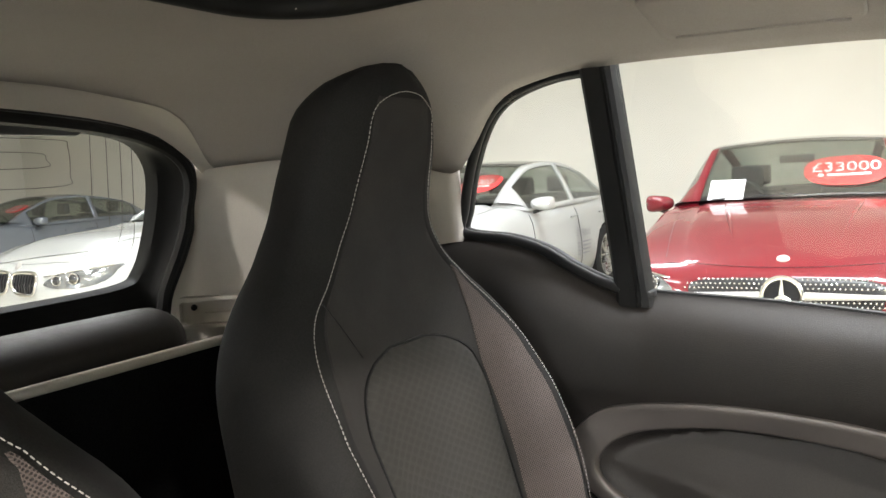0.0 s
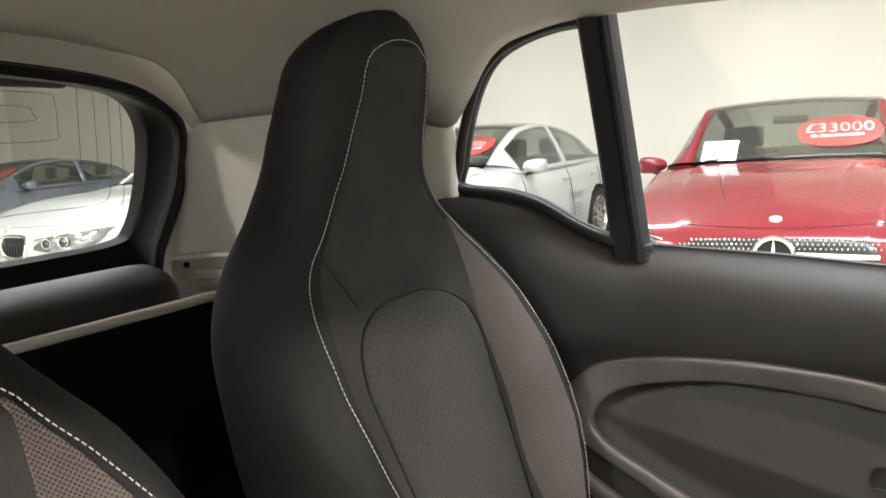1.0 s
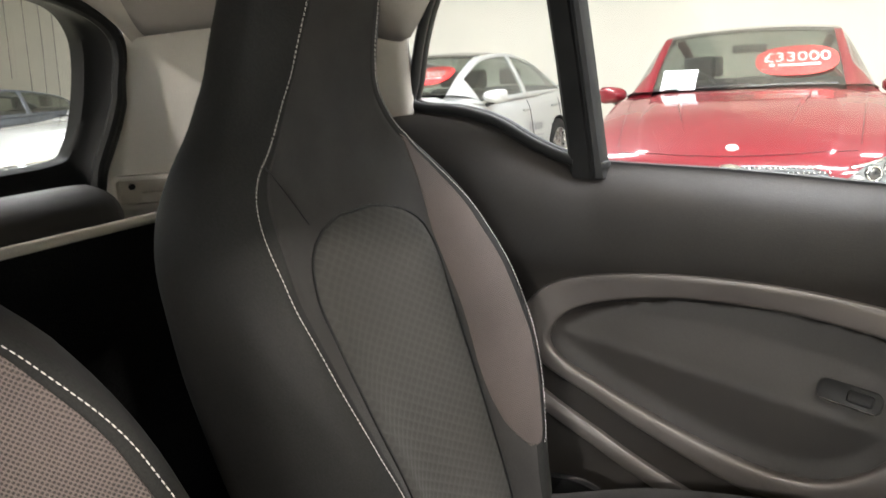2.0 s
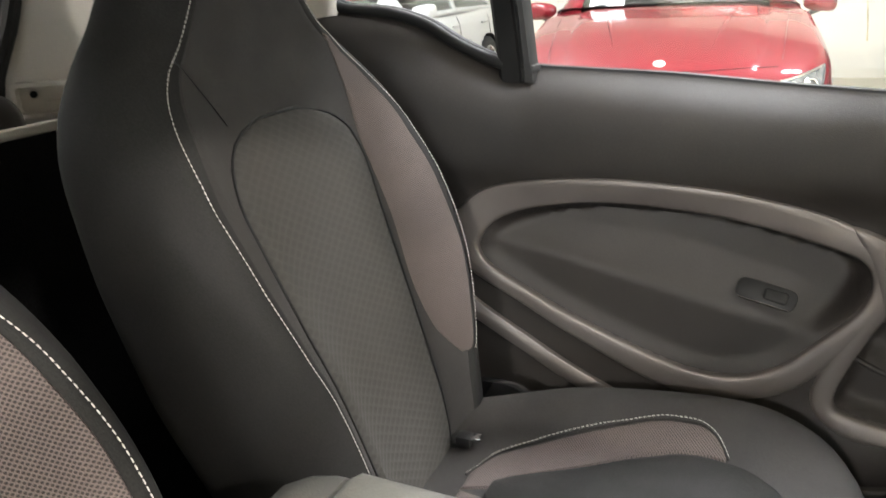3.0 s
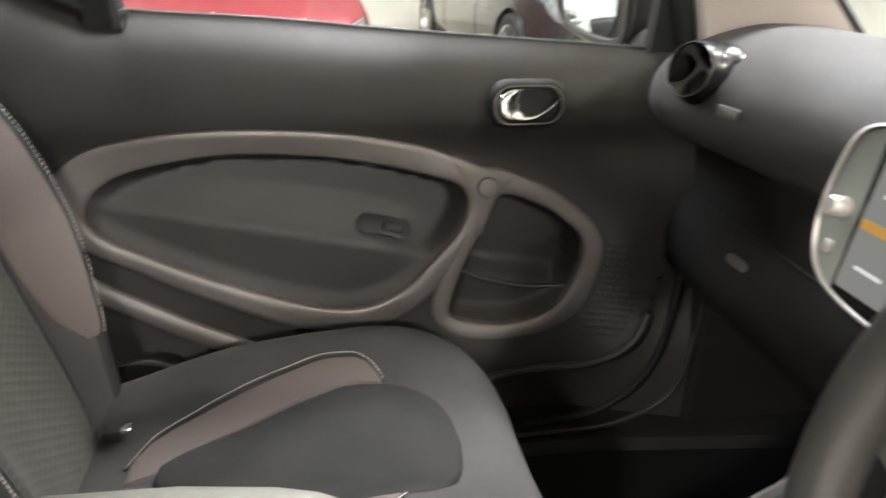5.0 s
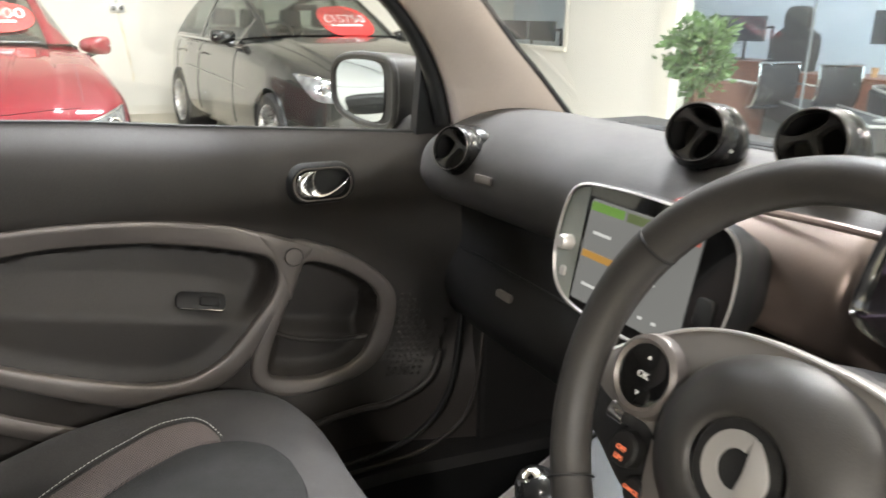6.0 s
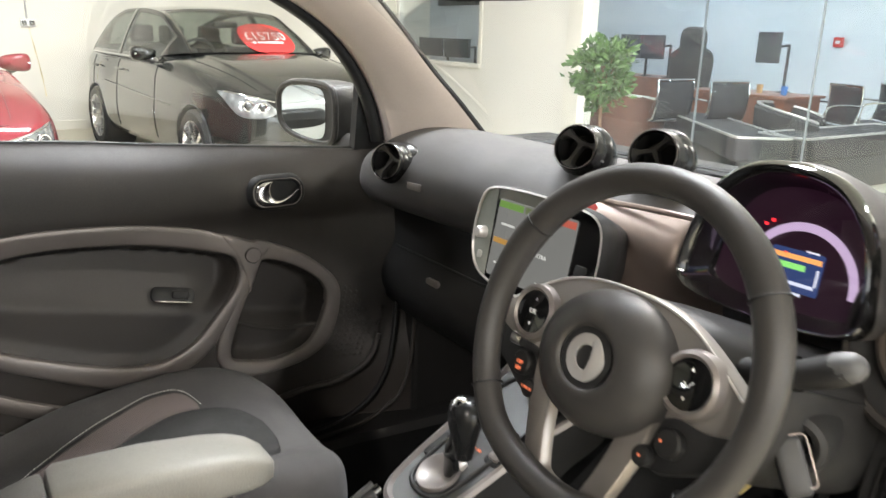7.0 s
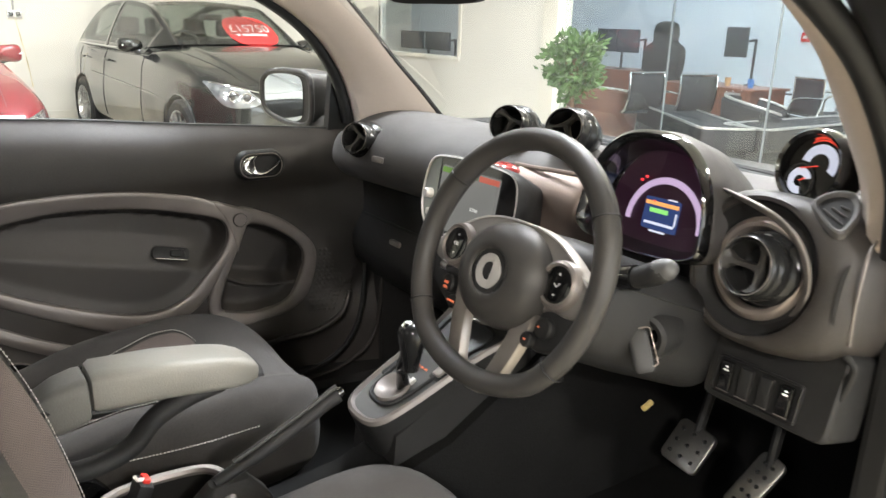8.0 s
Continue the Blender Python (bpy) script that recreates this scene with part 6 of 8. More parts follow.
WDIAL = material("white lit dial", (0.3, 0.3, 0.33), 0.4, emit=(0.75, 0.8, 1.0), emit_strength=0.45)
RDIAL = material("red lit dial", (0.3, 0.02, 0.02), 0.4, emit=(1.0, 0.08, 0.04), emit_strength=0.5)
dial_arc(0.015, 0.028, -25, 175, 0.006, WDIAL, "rev_arc", -0.0032, 0.008)
dial_arc(0.032, 0.0345, 50, 125, 0.006, RDIAL, "red_zone", -0.0032, 0.008)
dial_arc(0.037, 0.0405, 62, 118, 0.004, RDIAL, "red_zone", -0.0032, 0.008)
dial_arc(0.0, 0.0225, 0, 360, -0.020, PIANO, "clock_face", -0.0026, -0.014)
dial_arc(0.008, 0.0185, 20, 290, -0.020, WDIAL, "clock_arc", -0.0022, -0.014)
mesh("clock_rim", *moved(tube([(x - 0.014, y - 0.020, -0.0022) for x, y in circle2(0.0228, 32)], 0.0014, 6, True), rm2), DASH_LOW, tc)
for a, r, cx, cy in ((195, 0.026, 0.008, 0.004), (30, 0.010, -0.014, -0.020)):
    mesh("needle", *moved(tube([(cx, cy, -0.0015), (cx + r * math.cos(radians(a)), cy + r * math.sin(radians(a)), -0.0015)], 0.0009, 5), rm2), RDIAL, tc)
mesh("foot", *rings([[(0.71 + a * math.cos(t), -0.53 + a * math.sin(t), z) for t in np.linspace(0, 2 * math.pi, 18, endpoint=False)] for a, z in ((0.045, 1.0), (0.03, 1.03), (0.022, 1.05))], True, True), DASH_LOW, tc)

# windscreen corner vent, switch panel, column
corner = [tuple(p) for p in spline([(-0.026, 0.0), (-0.006, -0.022), (0.016, -0.033), (0.023, -0.012), (0.021, 0.016), (0.006, 0.033), (-0.014, 0.024)], 5, True)]
vm = facing((0.633, -0.600, 1.041), (-0.5, -0.32, 0.8), (0.75, 0.1, 0.6))
demister = mesh("demister_vent", *moved(rings([[(x * 1.18, y * 1.18, -0.004) for x, y in corner], [(x * 1.10, y * 1.10, 0.004) for x, y in corner], [(x, y, 0.0055) for x, y in corner], [(x * 0.86, y * 0.86, 0.003) for x, y in corner], [(x * 0.78, y * 0.78, -0.002) for x, y in corner]]), vm), DASH_CLOTH, dash)
mesh("vent_throat", *moved(([(x * 0.84, y * 0.84, 0.0005) for x, y in corner], [tuple(range(len(corner)))]), vm), RUBBER, demister, smooth=False)
for k in range(3):
    mesh("slat", *moved(tube([(-0.014 + 0.008 * k, -0.004 - 0.004 * k + 0.011 * k, 0.002), (0.014, -0.018 + 0.013 * k, 0.002)], 0.0012, 6), vm), DASH_CLOTH, demister)
sp_ = thing("switch_panel", "black switch panel with four rocker switches", "switch panel", (0.6, -0.56, 0.76))
sm2 = facing((0.614, -0.5445, 0.778), (-0.96, 0.0, 0.26))
plate = [tuple(p) for p in round_rect(0.19, 0.128, 0.014, 4)]
mesh("plate", *moved(rings([[(x, y * 1.0, -0.09) for x, y in plate], [(x, y, -0.012) for x, y in plate], [(x * 0.985, y * 0.98, -0.004) for x, y in plate], [(x * 0.955, y * 0.945, 0.0) for x, y in plate]], True, True), sm2 @ Matrix.Translation((0.013, 0.024, -0.002))), DASH_LOW, sp_)
well = round_rect(0.130, 0.058, 0.006, 4)
mesh("switch_frame", *moved(rings([[(x, y, -0.002) for x, y in well], [(x, y, 0.003) for x, y in well], [(x * 0.97, y * 0.93, 0.0045) for x, y in well], [(x * 0.945, y * 0.88, 0.001) for x, y in well]]), sm2 @ Matrix.Translation((0, -0.001, 0))), DASH_LOW, sp_)
for i in range(4):
    mesh("rocker_switch", *moved(slab(round_rect(0.0195, 0.044, 0.003), 0.008, 0.003), sm2 @ Matrix.Translation((-0.0455 + 0.0303 * i, -0.001, 0.0)) @ pose(0, 0, 0, 6, 0, 0)), PIANO if i in (0, 3) else DASH_LOW, sp_)
    mesh("switch_edge", *moved(piece_of(box(-0.009, 0.009, -0.0225, -0.0212, 0.004, 0.0068)), sm2 @ Matrix.Translation((-0.0455 + 0.0303 * i, -0.001, 0.0))), TRIM_GREY, sp_)
for i in (0, 3):
    for k in range(2):
        mesh("switch_mark", *moved(piece_of(box(-0.003 + 0.002 * k, 0.004 - 0.001 * k, 0.008 + 0.005 * k, 0.0105 + 0.005 * k, 0.009, 0.0105)), sm2 @ Matrix.Translation((-0.0455 + 0.0303 * i, -0.001, 0.0))), WHITE_INK, sp_)
mesh("fuse_cover", *tube(spline([(0.628, -0.648, 0.862), (0.63, -0.660, 0.85), (0.634, -0.655, 0.825), (0.632, -0.650, 0.80)], 5), 0.005, 8), DASH_LOW, sp_)

col = thing("steering_column", "black steering column shroud with stalks", "steering column", (0.5, -0.33, 0.85))
ax = Vector((-math.cos(0.37), 0.0, math.sin(0.37)))
hubc = Vector((0.322, -0.342, 0.950))
rows = []
for d, wl, wr, ht, hb_ in ((0.046, 0.050, 0.055, 0.045, 0.055), (0.058, 0.066, 0.078, 0.054, 0.075), (0.085, 0.078, 0.102, 0.058, 0.094), (0.13, 0.084, 0.116, 0.060, 0.104), (0.20, 0.088, 0.122, 0.060, 0.108), (0.36, 0.090, 0.126, 0.060, 0.112)):
    m = facing(hubc - ax * d, ax)
    row = []
    for a in np.linspace(0, 2 * math.pi, 36, endpoint=False):
        c, sn = math.cos(a), math.sin(a)
        row.append(tuple(m @ Vector(((wr if c > 0 else wl) * math.copysign(abs(c) ** 0.62, c), (ht if sn > 0 else hb_) * math.copysign(abs(sn) ** 0.62, sn), 0))))
    rows.append(row)
mesh("shroud", *rings(rows, True, True), DASH_LOW, col)
mesh("shroud_seam", *tube([rows[k][1] for k in range(2, 6)], 0.0018, 6), RUBBER, col)
stm = facing(hubc - ax * 0.085, ax)
mesh("stalk", *moved(tube(spline([(-0.06 * SGC, 0.0, 0), (-0.11 * SGC, 0.0, 0.0), (-0.15 * SGC, -0.01, 0.0)], 5), [0.013] * 6 + [0.014, 0.015, 0.015, 0.014, 0.008], 14), stm), DASH_LOW, col, "black wiper stalk")
mesh("stalk_collar", *moved(tube([(0.12 * SGC, 0.031, 0.005), (0.140 * SGC, 0.038, 0.0065)], 0.0165, 14), stm), PIANO, col)
mesh("stalk", *moved(tube(spline([(0.05 * SGC, 0.012, 0), (0.136 * SGC, 0.036, 0.006), (0.186 * SGC, 0.062, 0.012)], 5), [0.013] * 6 + [0.014, 0.015, 0.015, 0.014, 0.008], 14), stm), DASH_LOW, col, "black indicator stalk")
mesh("stalk_tip", *moved(lathe([(0.0, 0.008), (0.008, 0.006), (0.0125, 0.0), (0.0145, -0.010), (0.0145, -0.018)], 22), stm @ Matrix.Translation((0.186 * SGC, 0.062, 0.012)) @ facing((0, 0, 0), (SGC, 0.5, 0.12), (0, 0, 1))), material("worn grey stalk end", (0.05, 0.05, 0.05), 0.55, stain=0.1, stain_scale=30), col)
km = facing((0.478, -0.452, 0.852), (-0.9, -0.35, 0.1))
mesh("key_barrel", *moved(lathe([(0.0, -0.004), (0.017, -0.004), (0.020, 0.008), (0.026, 0.011), (0.032, 0.008), (0.036, -0.004), (0.040, -0.05)], 32), km), DASH_LOW, col)
mesh("key_lock", *moved(lathe([(0.0, 0.006), (0.013, 0.006), (0.016, 0.0), (0.0165, -0.01)], 24), km), PIANO, col)
ky = thing("car_key", "black and silver car key in the ignition", "key", (0.46, -0.47, 0.86))
mesh("key_head", *moved(slab(round_rect(0.028, 0.060, 0.008), 0.015, 0.005), km @ Matrix.Translation((0.004, -0.016, 0.022)) @ pose(0, 0, 0, -12, 20, 22)), material("dark grey key plastic", (0.012, 0.012, 0.012), 0.55, grain=0.1, grain_scale=300, stain=0.15, stain_scale=30), ky)
mesh("key_edge", *moved(tube([(x, y, 0.034) for x, y in round_rect(0.022, 0.052, 0.005)], 0.0008, 6, True), km @ Matrix.Translation((0.004, -0.016, 0.0)) @ pose(0, 0, 0, -12, 20, 22)), VENT_DARK, ky)

# ---- steering wheel ----
sw = thing("steering_wheel", "three-spoke black leather steering wheel with silver trim", "steering wheel", tuple(hubc))
wm = facing(tuple(hubc), tuple(ax))
# local x to the driver's side sign: SW = +1 means local x points to the passenger's side
SW = 1 if (wm.to_3x3() @ Vector((1, 0, 0))).y > 0 else -1
R = 0.168
rim = []
for i in range(72):
    a = 2 * math.pi * i / 72
    flat_b = 0.012 * max(0, -math.sin(a) - 0.75) / 0.25
    rim.append(((R) * math.cos(a), (R) * math.sin(a) + flat_b, 0.012))
thick = [0.0158 + 0.002 * max(0, bump_fn(((i * 5) % 360), 30, 25) + bump_fn(((i * 5) % 360), 150, 25)) for i in range(72)]
mesh("rim", *moved(tube(rim, thick, 16, True, 0.92), wm), LEATHER, sw)
for a in (33, 147, 215, 325):
    c = Vector((R * math.cos(radians(a)), R * math.sin(radians(a)), 0.012))
    side = Vector((math.cos(radians(a)), math.sin(radians(a)), 0))
    pts = [c + 0.0172 * (side * math.cos(t) + Vector((0, 0, 1)) * math.sin(t)) for t in np.linspace(0, 2 * math.pi, 20, endpoint=False)]
    mesh("rim_seam", *moved(tube(pts, 0.0012, 5, True), wm), RUBBER, sw)
wi = wm @ Matrix.Translation((-0.017, -0.016, -0.019))
wh_ = wm @ Matrix.Translation((-0.009, -0.017, -0.004))
# hub pad
rows = []
for r, h in ((0.080, -0.03), (0.083, -0.012), (0.081, 0.003), (0.074, 0.016), (0.062, 0.025), (0.048, 0.0295), (0.0385, 0.031), (0.0355, 0.0295), (0.034, 0.0270)):
    rows.append([(r * 1.00 * math.cos(a), r * 0.88 * math.sin(a), h) for a in np.linspace(0, 2 * math.pi, 44, endpoint=False)])
hubp = mesh("hub_pad", *moved(rings(rows, True), wh_), LEATHER, sw)
mesh("badge_plate", *moved(lathe([(0.031, 0.0275), (0.028, 0.0268), (0.0, 0.0268)], 36), wh_), DASH_LOW, hubp)
n = 30
V = []
for i in range(n + 1):
    a = radians(75 + 232 * i / n)
    V += [(0.0125 * math.cos(a), 0.0125 * math.sin(a), 0.029), (0.0235 * math.cos(a), 0.0235 * math.sin(a), 0.029)]
bad = rings([[V[2 * i], V[2 * i + 1], (V[2 * i + 1][0], V[2 * i + 1][1], 0.0265), (V[2 * i][0], V[2 * i][1], 0.0265)] for i in range(n + 1)], True, True)
mesh("badge_ring", *moved(bad, wh_), SATIN, hubp)
wedge = [tuple(p) for p in spline([(0.006, 0.022), (0.018, 0.012), (0.0235, -0.002), (0.016, -0.017), (0.004, -0.0225), (0.006, 0.0)], 4, True)]
mesh("badge_wedge", *moved(slab(wedge, 0.003, 0.001), wh_ @ Matrix.Translation((0, 0, 0.0265)) @ Matrix.Diagonal((-SW, 1, 1, 1))), SATIN, hubp)
SATIN2 = material("satin silver spoke", (0.27, 0.245, 0.225), 0.34, metal=0.7, stain=0.1, stain_scale=18)
GUN = material("satin gunmetal", (0.20, 0.185, 0.172), 0.36, metal=0.45, stain=0.1, stain_scale=16)
# upper spoke across the wheel, lower bracket below it, and the control pods
half_up = [(0.0, 0.076), (0.05, 0.073), (0.095, 0.058), (0.150, 0.024), (0.162, 0.004), (0.158, -0.012), (0.128, -0.022), (0.095, -0.022), (0.06, -0.040)]
half_dn = [(0.0, 0.060), (0.09, 0.045), (0.158, 0.010), (0.160, -0.040), (0.135, -0.058), (0.09, -0.078), (0.06, -0.06)]
yoke = [tuple(p) for p in spline(half_up + [(0.0, -0.045)] + [(-x, y) for x, y in reversed(half_up[1:])], 6, True)]
back_ = [tuple(p) for p in spline(half_dn + [(0.0, -0.055)] + [(-x, y) for x, y in reversed(half_dn[1:])], 6, True)]
mesh("spoke", *moved(slab(yoke, 0.020, 0.006), wi @ Matrix.Translation((0, 0, -0.014))), GUN, sw, "satin gunmetal spoke")
mesh("spoke_cover", *moved(slab(back_, 0.018, 0.006), wi @ Matrix.Translation((0, 0, -0.018))), DASH_LOW, sw, "black plastic spoke cover")
crest = [p for p in spline([(-0.152, 0.018), (-0.095, 0.056), (-0.05, 0.071), (0.0, 0.0745), (0.05, 0.071), (0.095, 0.056), (0.152, 0.018)], 7)]
mesh("spoke_edge", *moved(tube([(x, y, 0.0045) for x, y in crest], 0.0016, 6), wi), SATIN, sw, "bright upper edge")
arm_in = [(0.050, -0.030), (0.042, -0.080), (0.030, -0.122), (0.022, -0.134), (0.0, -0.137)]
arm_out = [(0.084, -0.025), (0.074, -0.075), (0.056, -0.130), (0.038, -0.158), (0.0, -0.164)]
inner_ = spline(arm_in + [(-x, y) for x, y in reversed(arm_in[:-1])], 5)
outer_ = spline(arm_out + [(-x, y) for x, y in reversed(arm_out[:-1])], 5)
rows = []
for f, d in ((0.0, -0.006), (0.0, 0.006), (0.06, 0.0095), (0.2, 0.011), (0.8, 0.011), (0.94, 0.0095), (1.0, 0.006), (1.0, -0.006)):
    rows.append([(a[0] * (1 - f) + b[0] * f, a[1] * (1 - f) + b[1] * f, d) for a, b in zip(inner_, outer_)])
mesh("lower_spoke", *moved(rings(rows, False), wi), SATIN2, sw, "satin silver lower spoke")
for s in (1, -1):
    pod_m = wi @ Matrix.Translation((s * 0.105, 0.014, 0.006))
    pod = mesh("control_pod", *moved(lathe([(0.0235, 0.010), (0.027, 0.013), (0.031, 0.010), (0.033, 0.0), (0.034, -0.012)], 36), pod_m), TRIM_GREY, sw, "satin graphite pod ring")
    mesh("pod_face", *moved(lathe([(0.0245, 0.0105), (0.020, 0.0095), (0.0, 0.0095)], 32), pod_m), PIANO, pod)
    for kx, ky_ in ((0, 0.014), (0, -0.014)):
        tri = [(-0.002, -0.0016), (0.002, -0.0016), (0, 0.002)]
        mesh("pod_mark", *moved(([(kx + x, ky_ + (y if ky_ > 0 else -y), 0.0102) for x, y in tri], [(0, 1, 2)]), pod_m), WHITE_INK, pod, smooth=False)
    if s == SW:
        lettering("OK", 0.0075, pod_m @ Matrix.Translation((0, 0, 0.0103)), WHITE_INK, pod)
    else:
        mesh("pod_mark", *moved(tube([(-0.004, 0.001, 0.0103), (0.0, -0.003, 0.0103), (0.005, 0.003, 0.0103)], 0.0006, 5), pod_m), WHITE_INK, pod)
    bm_ = wi @ Matrix.Translation((s * 0.098, -0.040, 0.006))
    b1 = mesh("button", *moved(lathe([(0.0, 0.006), (0.012, 0.006), (0.014, 0.004), (0.0145, -0.004)], 26), bm_ @ Matrix.Translation((s * 0.004, -0.004, 0))), DASH_LOW, sw)
    b2 = mesh("button", *moved(lathe([(0.0, 0.006), (0.008, 0.006), (0.010, 0.004), (0.0105, -0.004)], 26), bm_ @ Matrix.Translation((s * -0.018, -0.026, 0))), DASH_LOW, sw)
    if s == SW:
        lettering("OFF", 0.0058, bm_ @ Matrix.Translation((s * 0.004, -0.004, 0.0066)), ORANGE_INK, b1)
        lettering("LIM", 0.0058, bm_ @ Matrix.Translation((s * 0.004, -0.011, 0.0066)), ORANGE_INK, b1)
        lettering("CANCEL", 0.0042, bm_ @ Matrix.Translation((s * -0.018, -0.026, 0.0066)), ORANGE_INK, b2)
        mesh("roller", *moved(tube([(-0.008, 0, 0.004), (0.008, 0, 0.004)], 0.008, 14), bm_ @ Matrix.Translation((s * 0.018, 0.018, 0))), CHROME, sw)
    else:
        for q_ in ((-0.002, -0.004), (-0.018, -0.026)):
            mesh("button_mark", *moved(piece_of(box(-0.0016, 0.0016, -0.0012, 0.0012, 0.0062, 0.0068)), bm_ @ Matrix.Translation((s * q_[0], q_[1], 0))), ORANGE_INK, sw)

# ---- pedals ----
PED = material("brushed steel pedal", (0.42, 0.41, 0.39), 0.35, metal=1.0, grain=0.1, grain_scale=300, stain=0.1, stain_scale=20)


def pedal(name, at, w, h, label, tilt):
    p = thing(name, label, "pedal", at)
    m = facing(at, (-0.8, 0.0, 0.6)) @ pose(0, 0, 0, 0, 0, tilt)
    mesh("pad", *moved(slab(round_rect(w, h, 0.014), 0.010, 0.003), m), PED, p)
    for i in range(3 if w > 0.06 else 2):
        for j in range(3 if w > 0.06 else 5):
            x = (i - (1 if w > 0.06 else 0.5)) * w * 0.3
            y = (j - (1 if w > 0.06 else 2)) * h * (0.28 if w > 0.06 else 0.17)
            mesh("stud", *moved(lathe([(0.0, 0.013), (0.0035, 0.0125), (0.0045, 0.009)], 10), m @ Matrix.Translation((x, y, 0))), RUBBER, p)
    mesh("arm", *tube([tuple(m @ Vector((0, h * 0.3, 0))), (at[0] + 0.06, at[1], at[2] + 0.14), (at[0] + 0.14, at[1], at[2] + 0.30)], 0.010, 8), RUBBER, p)


pedal("brake_pedal", (0.85, -0.297, 0.478), 0.086, 0.088, "brushed steel brake pedal with black studs", -6)
pedal("accelerator_pedal", (0.85, -0.44, 0.474), 0.052, 0.125, "brushed steel accelerator pedal with black studs", -14)
mesh("bonnet_release", *moved(slab(round_rect(0.012, 0.028, 0.004), 0.006, 0.002), facing((0.848, -0.19, 0.52), (-1, -0.3, 0.3)) @ pose(0, 0, 0, 0, 0, -35)), material("yellowed plastic tab", (0.55, 0.42, 0.16), 0.45, grain=0.1, grain_scale=200), dash)

# ---- parked cars ----
TYRE = material("black tyre rubber", (0.016, 0.016, 0.016), 0.8, grain=0.2, grain_scale=100, bump=0.3, bump_scale=150)
ALLOY = material("silver alloy", (0.62, 0.62, 0.62), 0.28, metal=1.0, stain=0.06, stain_scale=20)
CAR_GLASS = glass("tinted car glass", (0.62, 0.68, 0.65), 0.2)
CABIN_DARK = material("dark car upholstery", (0.03, 0.03, 0.032), 0.8, grain=0.2, grain_scale=60, stain=0.2, stain_scale=5)
LAMP_GLASS = material("clear lamp glass", (0.24, 0.25, 0.26), 0.12, metal=0.5, coat=1.0, stain=0.35, stain_scale=14)
LAMP_DARK = material("dark lamp interior", (0.05, 0.05, 0.055), 0.15, metal=0.5, coat=1.0, stain=0.3, stain_scale=18)
STICKER_RED = material("red price sticker", (0.60, 0.045, 0.045), 0.45, stain=0.05, stain_scale=4)
PAPER = material("white paper", (0.66, 0.68, 0.71), 0.7, stain=0.03, stain_scale=9)
BLACK_TRIM = material("black car trim", (0.012, 0.012, 0.013), 0.3, stain=0.1, stain_scale=6)
GREY_INK = material("grey print", (0.3, 0.3, 0.32), 0.6)


def paint(name, colour, metal=0.0, rough=0.3, coat=1.0):
    m = material(name, colour, rough, metal=metal, coat=coat, grain=0.03, grain_scale=900, stain=0.04, stain_scale=1.5, specular=0.2)
    m.node_tree.nodes["Principled BSDF"].inputs["Coat IOR"].default_value = 1.4
    return m


def wheel(parent, x, y, s, r=0.325, w=0.21, spokes=10):
    m = facing((x, y, r), (0, s, 0))
    wh = mesh("wheel", *moved(lathe([(r * 0.70, w * 0.5 - 0.005), (r * 0.76, w * 0.5), (r * 0.92, w * 0.48), (r, w * 0.36), (r, -w * 0.36), (r * 0.92, -w * 0.5), (r * 0.7, -w * 0.5)], 40), m), TYRE, parent)
    mesh("rim", *moved(lathe([(r * 0.71, w * 0.5 - 0.004), (r * 0.68, w * 0.49), (r * 0.655, w * 0.42), (r * 0.64, 0.0), (r * 0.64, -w * 0.4)], 36), m), ALLOY, wh)
    mesh("brake_disc", *moved(lathe([(0.0, -0.01), (r * 0.5, -0.01), (r * 0.64, -0.03)], 28), m), LAMP_DARK, wh)
    mesh("hub_cap", *moved(lathe([(0.0, w * 0.40), (r * 0.10, w * 0.40), (r * 0.15, w * 0.34), (r * 0.16, 0.0)], 18), m), ALLOY, wh)
    for k in range(spokes):
        a = 2 * math.pi * k / spokes
        c, d = math.cos(a), math.sin(a)
        pts = [(r * 0.10 * c, r * 0.10 * d, w * 0.36), (r * 0.40 * c, r * 0.40 * d, w * 0.40), (r * 0.665 * c, r * 0.665 * d, w * 0.45)]
        mesh("spoke", *moved(tube(spline(pts, 3), [0.024, 0.021, 0.018, 0.017, 0.018, 0.021, 0.025][:7], 6, flat=0.6), m), ALLOY, wh)


